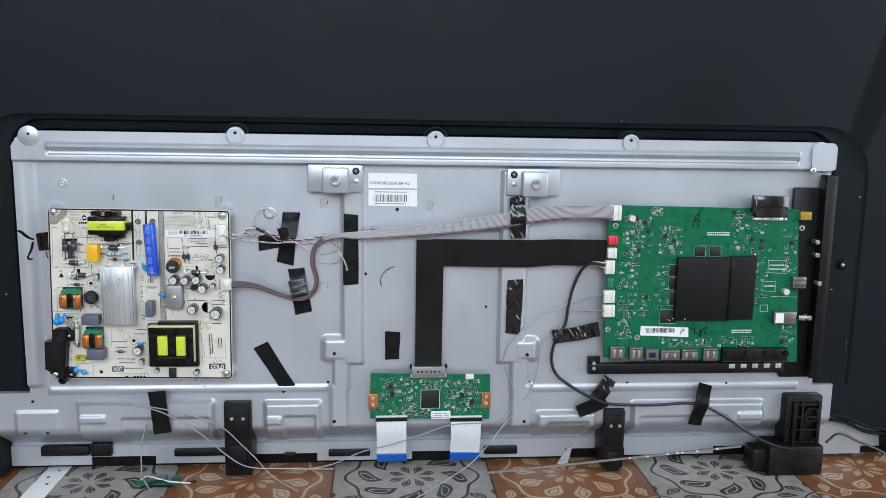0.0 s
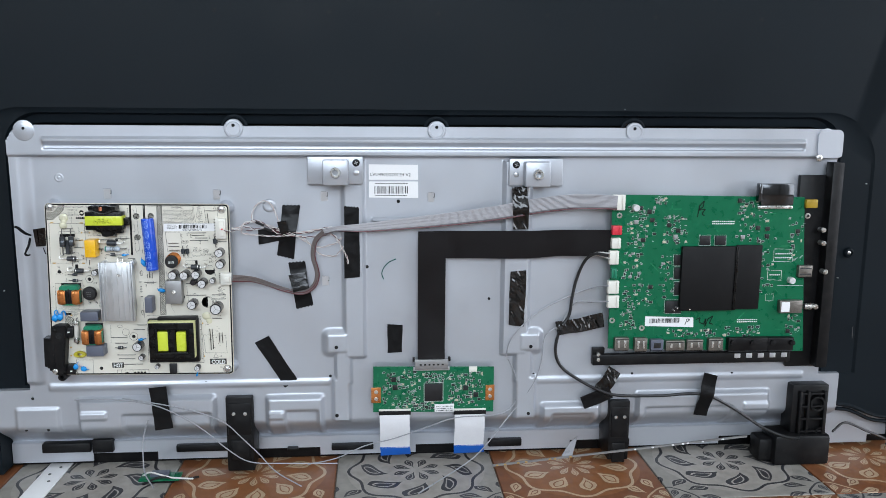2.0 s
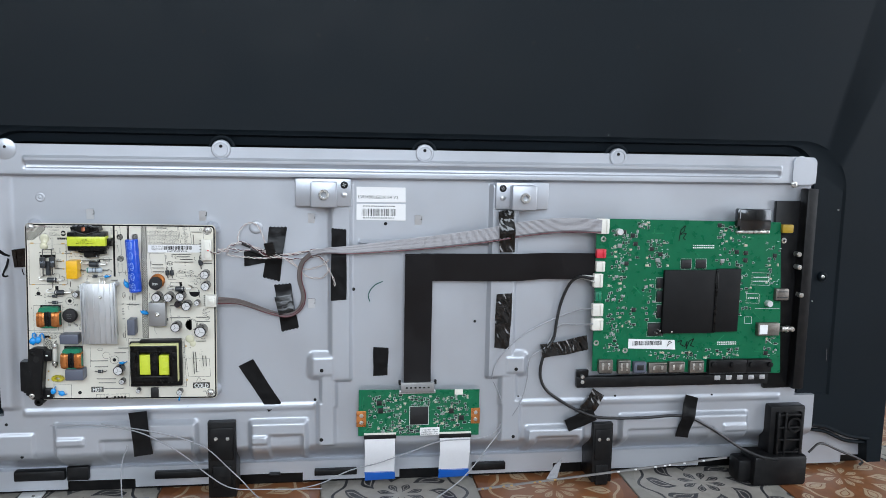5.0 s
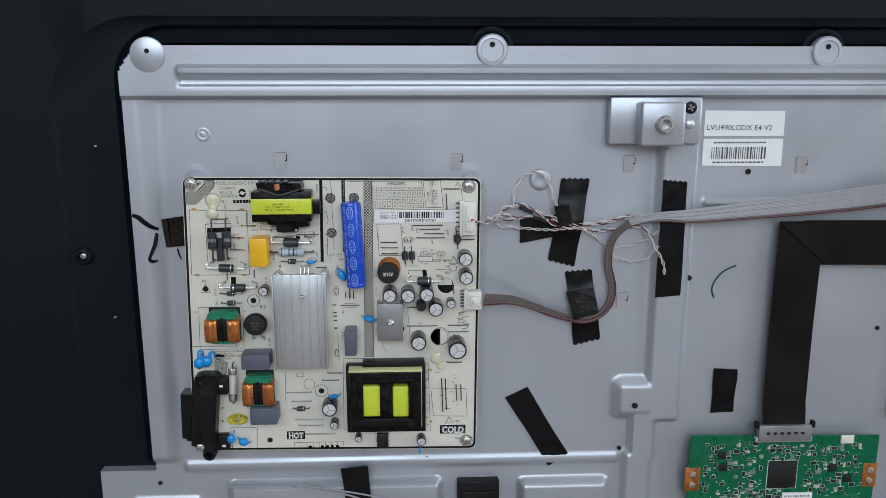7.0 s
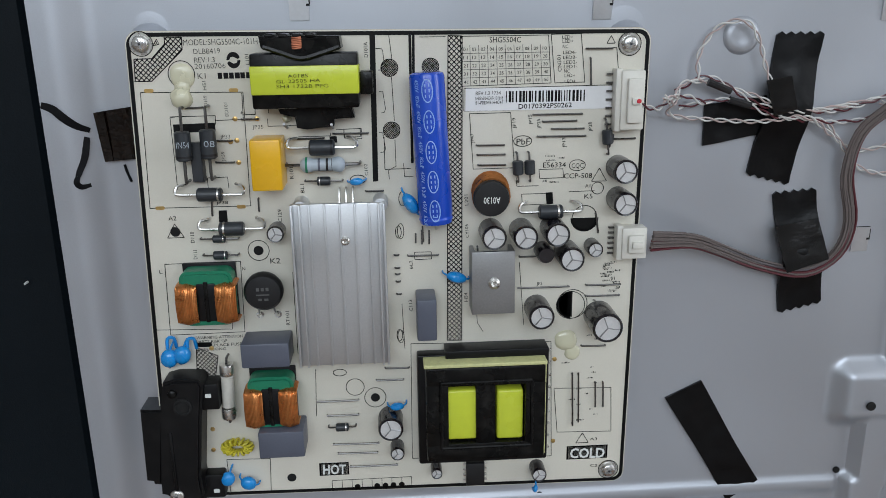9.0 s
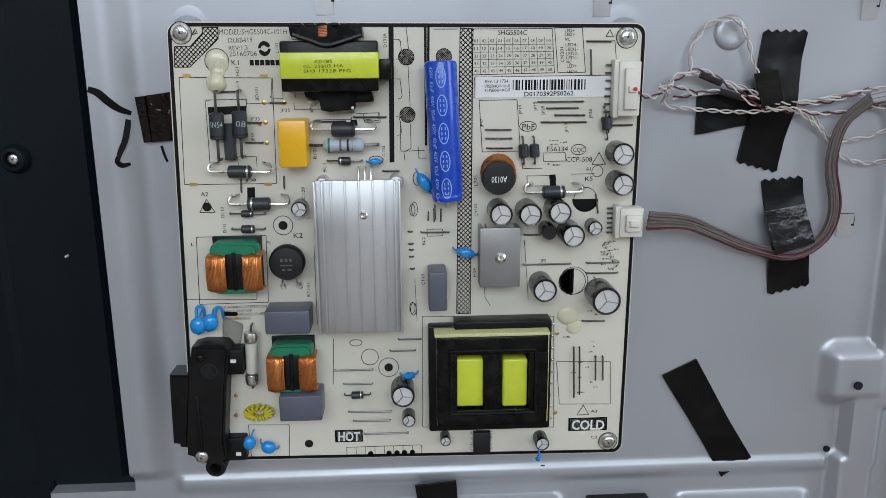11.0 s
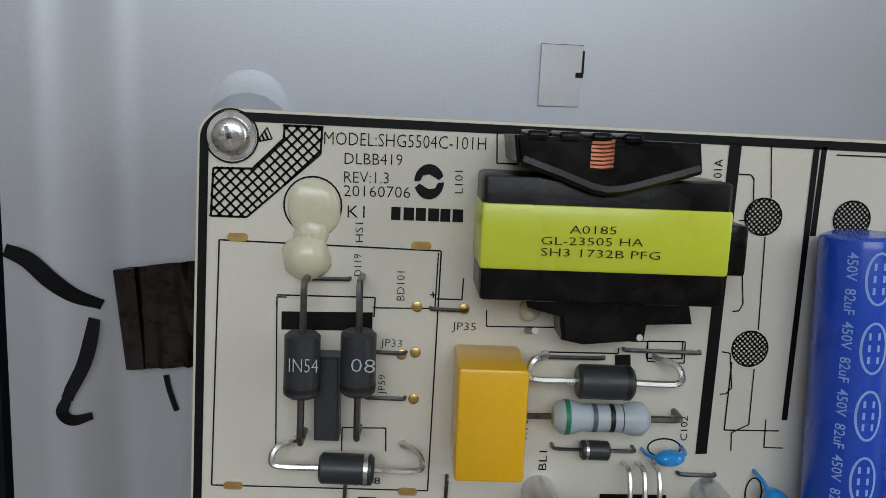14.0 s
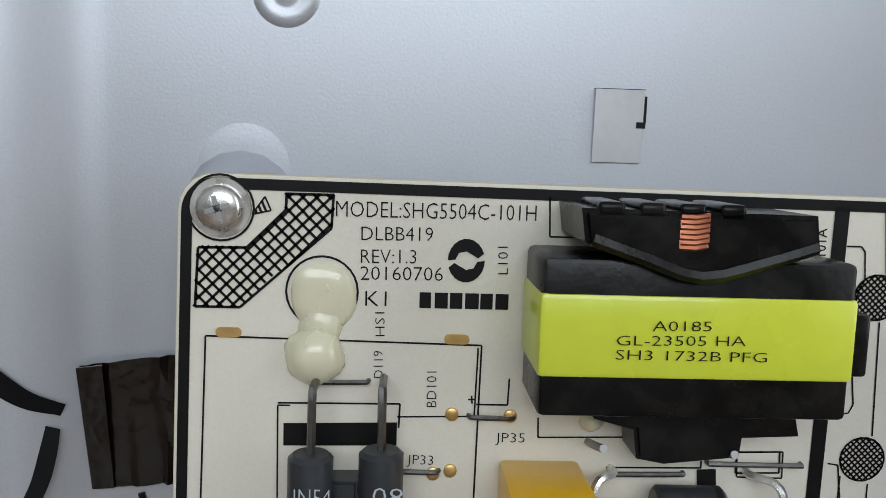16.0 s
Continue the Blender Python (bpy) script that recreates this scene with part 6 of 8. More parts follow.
# ---- the main board ----
MW = 0.0140
mb = thing("main_board", 0.28, 0.13, "green main circuit board with a black heat spreader and edge sockets", "circuit board", w=0.012)
part("board", prism([(0.1779, 0.1319), (0.388, 0.1253), (0.3759, 0.2881), (0.1759, 0.2911)], MW - 0.0016, MW, 0.0002), GREEN, mb, "green solder-masked board")


def span2(a, b):
    return min(a[0], b[0]), max(a[0], b[0]), min(a[1], b[1]), max(a[1], b[1])


def smd_field(parent, w, corner_a, corner_b, n, seed, chips=0, print_on=None, big=0.0042):
    """A scatter of small surface parts, each on its pads, in one stretch of a board."""
    rnd = random.Random(seed)
    n = int(n * 1.25)
    u0, u1, v0, v1 = span2(corner_a, corner_b)
    taken = []
    for k in range(n):
        for _ in range(12):
            chip = k < chips
            a, b = (big, big) if chip else rnd.choice(((0.0024, 0.0013), (0.0013, 0.0024), (0.0018, 0.0010), (0.0032, 0.0018), (0.0016, 0.0016)))
            u, v = rnd.uniform(u0 + a / 2, max(u1 - a / 2, u0 + a)), rnd.uniform(v0 + b / 2, max(v1 - b / 2, v0 + b))
            if all(abs(u - p) > (a + c) / 2 + 0.0004 or abs(v - q) > (b + d) / 2 + 0.0004 for p, q, c, d in taken):
                break
        else:
            continue
        taken.append((u, v, a, b))
        if chip:
            ob = part("chip", box(u - a / 2, u + a / 2, v - b / 2, v + b / 2, w, w + 0.0013, 0.0002), ALU_DULL if k % 3 == 2 else CHIP, parent)
            bm = bmesh.new()
            for i in range(4):
                y = v - b / 2 + b * (i + 0.5) / 4
                box(u - a / 2 - 0.0005, u + a / 2 + 0.0005, y - 0.0002, y + 0.0002, w, w + 0.0004, 0, bm)
            part("chip_legs", bm, SILVER, ob)
        else:
            mt = rnd.choice((CHIP, CHIP, CHIP_GREY, CHIP_GREY, PCB_EDGE, ALU_DULL))
            ob = part("surface_part", box(u - a / 2, u + a / 2, v - b / 2, v + b / 2, w, w + 0.0009, 0.00015), mt, parent)
            if print_on is not None:
                print_on.rect(u - a / 2 - 0.0004, v - b / 2 - 0.0004, u + a / 2 + 0.0004, v + b / 2 + 0.0004, 0.00014)
    if print_on is not None:
        for _ in range(n):
            u, v = rnd.uniform(u0, u1), rnd.uniform(v0, v1)
            print_on.line(u, v, u + rnd.choice((0, 0.0014, 0.0022)), v + rnd.choice((0, 0, 0.0012)), 0.00035)


wp = Prints(MW + 0.00015)
for i, (a, b, n, c) in enumerate((((0.1923, 0.2798), (0.2224, 0.2363), 30, 5), ((0.2299, 0.2702), (0.2549, 0.24), 22, 3), ((0.3049, 0.287), (0.3423, 0.2402), 30, 5), ((0.1906, 0.1997), (0.2236, 0.1746), 18, 1),
                                  ((0.1888, 0.1759), (0.2069, 0.1517), 12, 0), ((0.2352, 0.1516), (0.2949, 0.1427), 16, 0), ((0.299, 0.1536), (0.3398, 0.1423), 14, 0), ((0.3607, 0.2681), (0.3783, 0.2206), 14, 1),
                                  ((0.3657, 0.1661), (0.3832, 0.1433), 9, 1), ((0.1888, 0.2339), (0.2111, 0.2045), 16, 0), ((0.2182, 0.2886), (0.2316, 0.2807), 6, 0), ((0.3333, 0.2473), (0.3495, 0.1826), 12, 0), ((0.2276, 0.2293), (0.2447, 0.1847), 12, 0))):
    smd_field(mb, MW, a, b, n, 20 + i, c, wp)
for a, b in (((0.2683, 0.249), (0.2791, 0.2396)), ((0.2844, 0.249), (0.2953, 0.2397)), ((0.2427, 0.2295), (0.2499, 0.2189)), ((0.2435, 0.2165), (0.2508, 0.2047)), ((0.2445, 0.2011), (0.2519, 0.1879)), ((0.236, 0.182), (0.2525, 0.1687))):
    u0, u1, v0, v1 = span2(a, b)
    part("memory_chip", box(u0, u1, v0, v1, MW, MW + 0.0015, 0.0002), CHIP, mb)
    wp.rect(u0 - 0.0007, v0 - 0.0007, u1 + 0.0007, v1 + 0.0007, 0.0002)
for q in ([(0.3476, 0.2349), (0.3678, 0.2344), (0.3684, 0.2212), (0.3481, 0.2218)], [(0.3428, 0.2128), (0.3575, 0.2122), (0.3577, 0.202), (0.343, 0.2026)], [(0.3539, 0.1965), (0.3817, 0.1959)], [(0.3424, 0.1875), (0.3504, 0.1875), (0.351, 0.1802), (0.343, 0.1802)], [(0.2786, 0.1828), (0.3154, 0.1803)]):
    wp.path(q, 0.0003, len(q) > 3)
rnd = random.Random(77)
for a, b, n in (((0.3497, 0.2319), (0.3669, 0.2236), 2), ((0.3448, 0.2098), (0.3562, 0.2056), 1), ((0.3137, 0.1615), (0.3356, 0.1571), 2), ((0.2802, 0.2647), (0.3045, 0.2601), 2)):
    u0, u1, v0, v1 = span2(a, b)
    for k in range(n):
        v, u = v0 + (v1 - v0) * (k + 0.5) / n, u0
        while u < u1 - 0.001:
            wp.line(u, v, u + 0.0014, v, 0.0012)
            u += 0.002
wp.done("printing", WHITE_PRINT, mb, "white silkscreen printing")
tracks = Prints(MW + 0.00008)
for k in range(70):
    u, v = rnd.uniform(0.182, 0.372), rnd.uniform(0.136, 0.284)
    d = rnd.choice(((1, 0), (0, 1), (0.7, 0.7), (0.7, -0.7)))
    e = rnd.uniform(0.004, 0.016)
    tracks.line(u, v, min(u + d[0] * e, 0.374), max(min(v + d[1] * e, 0.286), 0.134), rnd.choice((0.0003, 0.0005, 0.0012)))
tagged(tracks.done("copper_tracks", GREEN_LIGHT, mb), kind="stuff")
for q in ([(0.2644, 0.2681), (0.266, 0.2797), (0.2705, 0.2844), (0.2697, 0.2786), (0.2651, 0.2751), (0.2722, 0.2763), (0.269, 0.2716), (0.2715, 0.2693)], [(0.2692, 0.1611), (0.2739, 0.1635), (0.273, 0.1586), (0.278, 0.1562), (0.2801, 0.1623), (0.2794, 0.1537), (0.2825, 0.1622), (0.2872, 0.1647), (0.284, 0.1574), (0.2878, 0.1561)]):
    pen = Prints(MW + 0.0003)
    pen.path(q, 0.0009)
    pen.done("pen_mark", PRINT, mb, "black pen scribble")
# heat spreader: two plates with a step
u0, u1, v0, v1 = span2((0.2490, 0.2386), (0.3070, 0.1721))
hsq = part("heat_spreader", box(u0, u1, v0, v1, MW + 0.0014, MW + 0.0060, 0.0006), HEATPAD, mb, "matt black stepped heat spreader")
u2, u3, v2, v3 = span2((0.3006, 0.2396), (0.3335, 0.1727))
part("spreader_wing", box(u1 - 0.0004, u3, v2, v3, MW + 0.0010, MW + 0.0042, 0.0006), HEATPAD, hsq)
part("spreader_ridge", box(u1 - 0.0024, u1 + 0.0006, v0 + 0.0004, v1 - 0.0002, MW + 0.0040, MW + 0.0070, 0.0006), BLACK_GLOSS, hsq)
for q in ((0.2597, 0.1737), (0.2469, 0.175), (0.2435, 0.1726), (0.3297, 0.2417)):
    part("solder_dot", lathe([(0.0009, MW), (0.0008, MW + 0.0064), (0, MW + 0.0067)], q[0], q[1], 10), SILVER, mb)
for q in ((0.1837, 0.2701), (0.1809, 0.1618), (0.2125, 0.1532), (0.3807, 0.2689)):
    part("ring_pad", lathe([(0.0030, MW), (0.0029, MW + 0.0006), (0.0013, MW + 0.0007), (0.0012, MW + 0.0002)], q[0], q[1], 16), SILVER, mb)
part("electrolytic_capacitor", lathe([(0.0034, MW), (0.0034, MW + 0.0056), (0.0029, MW + 0.0062), (0, MW + 0.0062)], 0.1993, 0.278, 20), CAP_TOP, mb, "small bright can capacitor")
part("electrolytic_capacitor", lathe([(0.0034, MW), (0.0034, MW + 0.0056), (0.0029, MW + 0.0062), (0, MW + 0.0062)], 0.3673, 0.2022, 20), CAP_TOP, mb, "small bright can capacitor")


def socket(name, a, b, h, material, label, slots=0, lip=True):
    u0, u1, v0, v1 = span2(a, b)
    ob = part(name, box(u0, u1, v0, v1, MW - 0.0004, MW + h, 0.0006), material, mb, label)
    if lip:
        part("socket_lip", box(u0 + 0.0008, u1 - 0.0008, v0 - 0.0010, v0 + 0.0014, MW + 0.0004, MW + h - 0.0006, 0.0004), BLACK if material is not BLACK else CHIP_GREY, ob)
    for k in range(slots):
        y = v0 + (v1 - v0) * (k + 0.5) / slots
        part("socket_slot", box(u0 + 0.0012, u1 - 0.0014, y - 0.0005, y + 0.0005, MW + h - 0.0004, MW + h + 0.0003), CHIP_GREY if slots < 4 else PCB_EDGE, ob)
    return ob


for a, b, mt, n in (((0.1753, 0.2912), (0.1877, 0.2759), NYLON, 5), ((0.1757, 0.2603), (0.1855, 0.2512), RED, 3), ((0.1757, 0.2477), (0.185, 0.2373), NYLON, 3), ((0.174, 0.2349), (0.1835, 0.221), NYLON, 4), ((0.1767, 0.2167), (0.1825, 0.2067), GREEN_CORE, 2), ((0.1738, 0.204), (0.1851, 0.191), NYLON, 3), ((0.174, 0.1887), (0.1858, 0.1762), NYLON, 3)):
    ws = socket("wire_socket", a, b, 0.0056, mt, "red plastic wire socket" if mt is RED else "white nylon wire socket", 0, False)
    u0, u1, v0, v1 = span2(a, b)
    part("socket_wall", box(u1 - 0.0032, u1 - 0.0006, v0 + 0.0008, v1 - 0.0008, MW + 0.0052, MW + 0.0064, 0.0004), mt, ws)
    for k in range(n):
        part("socket_pin", box(u1 - 0.0006, u1 + 0.0016, v0 + (v1 - v0) * (k + 0.5) / n - 0.0003, v0 + (v1 - v0) * (k + 0.5) / n + 0.0003, MW, MW + 0.0010), SILVER, ws)
for a, b, mt, lb in (((0.1833, 0.1445), (0.1982, 0.1311), PORT_METAL, "dull metal network socket"), ((0.2041, 0.1438), (0.2175, 0.1298), PORT_METAL, "metal socket with white contacts"), ((0.221, 0.1419), (0.2343, 0.1308), GREY_BOX, "dark blue-grey socket"), ((0.2373, 0.1405), (0.2573, 0.1301), PORT_METAL, "flat metal video socket"),
                     ((0.2596, 0.141), (0.2768, 0.1299), PORT_METAL, "flat metal video socket"), ((0.2826, 0.142), (0.2981, 0.1291), PORT_METAL, "flat metal video socket"), ((0.3033, 0.1424), (0.3459, 0.1287), BLACK, "long black audio and video socket block"), ((0.346, 0.1421), (0.3736, 0.1285), BLACK, "black audio socket block")):
    es = socket("edge_socket", a, b, 0.0056 if mt is PORT_METAL else 0.0066, mt, lb)
    u0, u1, v0, v1 = span2(a, b)
    if mt is PORT_METAL:
        for k in (0.28, 0.72):
            part("spring_tab", box(u0 + (u1 - u0) * k - 0.0011, u0 + (u1 - u0) * k + 0.0011, v0 + 0.0030, v1 - 0.0028, MW + 0.0054, MW + 0.0061, 0.0002), SILVER, es)
        part("shell_seam", box(u0 + 0.0006, u1 - 0.0006, v1 - 0.0020, v1 - 0.0014, MW + 0.0052, MW + 0.0058), HOLE, es)
    elif mt is GREY_BOX:
        part("socket_mouth", box(u0 + 0.0030, u1 - 0.0030, v0 + 0.0026, v1 - 0.0030, MW + 0.0062, MW + 0.0070, 0.0003), CHIP, es)
for k in range(4):
    q = Vector((0.3076, 0.1411)).lerp(Vector((0.3715, 0.14)), k / 3)
    part("socket_bump", lathe([(0.0030, MW + 0.006), (0.0028, MW + 0.0088), (0, MW + 0.0094)], q.x, q.y - 0.003, 14), BLACK, mb)
socket("yellow_socket", (0.3760, 0.2860), (0.3880, 0.2775), 0.0045, YELLOW_SHADED, "yellow video socket", 0, True)
socket("metal_port", (0.3735, 0.2180), (0.3880, 0.2062), 0.0052, PORT_METAL, "open metal port", 2)
tn = socket("tuner", (0.3557, 0.1815), (0.3800, 0.1682), 0.0062, PORT_METAL, "metal aerial tuner can", 0, False)
u0, u1, v0, v1 = span2((0.3572, 0.18), (0.366, 0.1698))
part("tuner_label", box(u0, u1, v0, v1, MW + 0.0060, MW + 0.0066), PAPER, tn)
q = 0.3850, 0.1748
m = Matrix.Translation((q[0], q[1], MW + 0.0045)) @ Matrix.Rotation(math.pi / 2, 4, "Y")
part("aerial_plug", lathe([(0.0042, -0.004), (0.0042, 0.003), (0.0048, 0.003), (0.0048, 0.006), (0.0030, 0.006), (0.003, 0.010), (0, 0.010)], 0, 0, 18, m=m @ Matrix.Scale(0.75, 4)), SILVER, tn)
# folded glossy shield by the upper edge
u0, u1, v0, v1 = span2((0.3267, 0.3024), (0.3614, 0.2802))
sh = part("folded_shield", box(u0, u1, v0, v1, MW + 0.0004, MW + 0.0068, 0.0018), GLOSS_CAN, mb, "shiny dark folded metal shield")
part("shield_side", box(u0 - 0.0036, u0 + 0.0006, v0 + 0.004, v1 + 0.0004, MW + 0.001, MW + 0.0080, 0.0016), GLOSS_CAN, sh)
part("shield_foot", box(u0 - 0.001, u1 + 0.0012, v0 - 0.0036, v0 - 0.0006, MW, MW + 0.0030, 0.0006), SILVER, sh)
for k in (0.03, 0.97):
    part("shield_tab", lathe([(0.0014, MW + 0.001), (0.0013, MW + 0.0042), (0, MW + 0.0046)], u0 + (u1 - u0) * k, v0 - 0.0020, 12), SILVER, sh)
stk = part("barcode_sticker", prism([(0.2156, 0.1554), (0.2672, 0.1533), (0.2665, 0.1636), (0.2157, 0.1656)], MW, MW + 0.0003), PAPER, mb, "white barcode sticker")
bp = Prints(MW + 0.0004)
(u0, v0), (u1, v1) = (0.2203, 0.1584), (0.252, 0.1631)
bp.barcode(u0, v0, u1, v1, 9)
bp.path([(0.2579, 0.1557), (0.2599, 0.1624), (0.263, 0.1612), (0.2595, 0.1588)], 0.0007)
bp.done("sticker_print", PRINT, stk)

# ---- the timing board ----
TW = 0.0090
tc = thing("timing_board", 0.0, 0.066, "small green timing control board with a square black chip", "circuit board", w=0.007)
part("board", prism([(-0.0637, 0.0671), (0.0606, 0.0647), (0.0605, 0.1132), (-0.0632, 0.1156)], TW - 0.0014, TW, 0.0002), GREEN, tc, "green solder-masked board")
wp2 = Prints(TW + 0.00015)
for i, (a, b, n, c) in enumerate((((-0.054, 0.1113), (-0.0152, 0.0701), 46, 2), ((0.0124, 0.1082), (0.0509, 0.071), 44, 2), ((-0.0134, 0.1085), (0.0114, 0.0973), 14, 0), ((-0.0235, 0.077), (-0.0011, 0.0681), 12, 0))):
    smd_field(tc, TW, a, b, n, 60 + i, c, wp2, 0.0050)
u0, u1, v0, v1 = span2((-0.0109, 0.0967), (0.0075, 0.0781))
part("processor_chip", box(u0, u1, v0, v1, TW, TW + 0.0014, 0.0002), CHIP, tc, "square black processor chip")
wp2.rect(u0 - 0.0006, v0 - 0.0006, u1 + 0.0006, v1 + 0.0006, 0.0005)
wp2.done("printing", WHITE_PRINT, tc)
tk = Prints(TW + 0.00008)
for k in range(60):
    u, v = rnd.uniform(-0.060, 0.052), rnd.uniform(0.070, 0.110)
    d, e = rnd.choice(((1, 0), (0, 1), (0.7, 0.7))), rnd.uniform(0.003, 0.010)
    tk.line(u, v, min(u + d[0] * e, 0.058), min(v + d[1] * e, 0.112), rnd.choice((0.0003, 0.0005, 0.001)))
tagged(tk.done("copper_tracks", GREEN_LIGHT, tc), kind="stuff")
for a, b in (((-0.0655, 0.0934), (-0.0556, 0.0769)), ((0.0521, 0.0938), (0.0614, 0.0771))):
    u0, u1, v0, v1 = span2(a, b)
    gp = part("earth_pad", box(u0, u1, v0, v1, TW - 0.0008, TW + 0.0004, 0.0003), COPPER, tc, "copper earth pad")
    for k in (0.28, 0.72):
        part("pad_screw", lathe([(0.0021, TW), (0.0020, TW + 0.0012), (0, TW + 0.0018)], (u0 + u1) / 2, v0 + (v1 - v0) * k, 14), SILVER, gp)
u0, u1, v0, v1 = span2((-0.0212, 0.1231), (0.0131, 0.1125))
lc = part("cable_socket", box(u0, u1, v0, v1, TW, TW + 0.0040, 0.0006), ALU_DULL, tc, "metal shelled flat cable socket")
part("socket_latch", box(u0 - 0.0014, u1 + 0.0014, v0 - 0.0012, v0 + 0.0022, TW, TW + 0.0030, 0.0005), SHEET_BARE, lc)
for k in range(6):
    x = u0 + 0.006 + (u1 - u0 - 0.012) * k / 5
    part("socket_window", box(x - 0.0010, x + 0.0010, (v0 + v1) / 2 - 0.0006, (v0 + v1) / 2 + 0.0010, TW + 0.0037, TW + 0.0043), HOLE, lc)
for s in (u0 - 0.001, u1 + 0.001):
    part("socket_ear", box(s - 0.0012, s + 0.0012, v1 - 0.002, v1 + 0.0024, TW, TW + 0.0036, 0.0005), BLACK, lc)
u0, u1, v0, v1 = span2((-0.0006, 0.0744), (0.0195, 0.0661))
sk = part("serial_sticker", box(u0, u1, v0, v1, TW + 0.0002, TW + 0.0012, 0.0002), PAPER, tc, "small white sticker with fine print")
b3 = Prints(TW + 0.0013)
for k in range(3):
    b3.barcode(u0 + 0.0015, v0 + 0.0010 + 0.0022 * k, u1 - 0.0015, v0 + 0.0022 + 0.0022 * k, k)
b3.done("sticker_print", PRINT_GREY, sk)
u0, u1, v0, v1 = span2((0.0345, 0.1142), (0.0429, 0.1087))
part("white_part", box(u0, u1, v0, v1, TW, TW + 0.0016, 0.0003), NYLON, tc)
flex_sockets = []
for a, b in (((-0.0579, 0.0703), (-0.0252, 0.0643)), ((0.0193, 0.0691), (0.0526, 0.0631))):
    u0, u1, v0, v1 = span2(a, b)
    fs = part("flex_socket", box(u0, u1, v0, v1 - 0.0018, TW, TW + 0.0024, 0.0004), BLACK, tc, "black flat flex socket")
    part("socket_strip", box(u0, u1, v1 - 0.0018, v1, TW, TW + 0.0018, 0.0003), NYLON, fs)
    flex_sockets.append((u0, u1, v0))


def sheet_strip(rows, thick=0.0004):
    """A bent strip from rows of (left point, right point), each u, v, w."""
    bm = bmesh.new()
    lines = []
    for a, b in rows:
        lines.append([bm.verts.new(Vector(a).lerp(Vector(b), i / 4)) for i in range(5)])
    for p, q in zip(lines, lines[1:]):
        for i in range(4):
            bm.faces.new((p[i], p[i + 1], q[i + 1], q[i]))
    bmesh.ops.recalc_face_normals(bm, faces=bm.faces[:])
    if sum(f.normal.z for f in bm.faces) < 0:
        bmesh.ops.reverse_faces(bm, faces=bm.faces[:])
    top = bm.faces[:]
    ext = bmesh.ops.extrude_face_region(bm, geom=top)
    for v in [g for g in ext["geom"] if isinstance(g, bmesh.types.BMVert)]:
        v.co.z += thick
    bmesh.ops.recalc_face_normals(bm, faces=bm.faces[:])
    return bm


# white flexes from the timing board down to the screen, with blue ends
for u0, u1, v0 in flex_sockets:
    fx = thing("flat_flex", (u0 + u1) / 2, 0.016, "white flat flex cable with a blue stiffened end", "cable", "panel flexes", w=0.0)
    a, b = u0 + 0.0008, u1 - 0.0012
    part("flex", sheet_strip([((a, v0 + 0.002, TW + 0.0012), (b, v0 + 0.002, TW + 0.0012)), ((a, v0 - 0.004, TW + 0.002), (b, v0 - 0.004, TW + 0.002)), ((a + 0.0003, 0.048, TW + 0.001), (b + 0.0003, 0.048, TW + 0.001)), ((a + 0.0004, 0.035, 0.004), (b + 0.0004, 0.035, 0.004)), ((a + 0.0004, 0.0245, 0.001), (b + 0.0004, 0.0245, 0.001))]), FFC, fx)
    part("blue_end", sheet_strip([((a + 0.0002, 0.0255, 0.0012), (b + 0.0006, 0.0255, 0.0012)), ((a + 0.0008, 0.020, -0.001), (b + 0.0014, 0.021, -0.001)), ((a + 0.001, 0.013, -0.006), (b + 0.002, 0.014, -0.006))], 0.0006), BLUE_TAB, fx)

# the dark flat cable: across from the main board, folded down to the timing board
fl = thing("flat_cable", 0.06, 0.115, "wide dark flat cable folded over once between two boards", "cable", w=0.004)
(p0, q0), (p1, q1), (p2, q2), (p3, q3) = (0.0099, 0.2266), (0.0094, 0.2544), (0.1808, 0.2281), (0.1783, 0.2552)
part("cross_strip", sheet_strip([((p0 - 0.012, q0, 0.0062), (p0 - 0.012, q1, 0.0062)), ((p0 + 0.02, q0, 0.0070), (p0 + 0.02, q1, 0.0070)), ((0.068, q0 - 0.0002, 0.0098), (0.068, q1 + 0.0002, 0.0098)), ((0.095, q0 - 0.0002, 0.0102), (0.095, q1, 0.0102)), ((0.125, q2 + 0.0004, 0.0085), (0.125, q3, 0.0085)), ((p2 - 0.012, q2, 0.0105), (p3 - 0.012, q3, 0.0105)), ((p2 + 0.004, q2, 0.0125), (p3 + 0.004, q3, 0.0125))], 0.0006), FLAT, fl)
(p0, q0), (p1, q1), (p2, q2), (p3, q3) = (-0.0178, 0.2539), (0.0102, 0.2541), (-0.018, 0.1178), (0.0095, 0.1176)
part("down_strip", sheet_strip([((p0, q0, 0.0066), (p1, q1, 0.0066)), ((p0, q0 - 0.024, 0.0064), (p1 - 0.0002, q1 - 0.024, 0.0064)), (((p0 + p2) / 2, (q0 + q2) / 2, 0.0060), ((p1 + p3) / 2, (q1 + q3) / 2, 0.0060)), ((p2, q2 + 0.02, 0.0075), (p3, q3 + 0.02, 0.0075)), ((p2, q2 - 0.003, 0.0115), (p3, q3 - 0.003, 0.0115))], 0.0006), FLAT, fl)
part("fold", prism([(p0 + 0.0005, q0 - 0.0015), (p1 + 0.002, q1 - 0.026), (p1 + 0.002, q1 - 0.0005)], 0.0074, 0.0082), FLAT, fl)


# ---- wiring ----
def route(points, w=0.003):
    """Gives each (u, v) of a run its height over the sheet; (u, v, w) stays."""
    return [(p[0], p[1], p[2] if len(p) > 2 else w) for p in points]


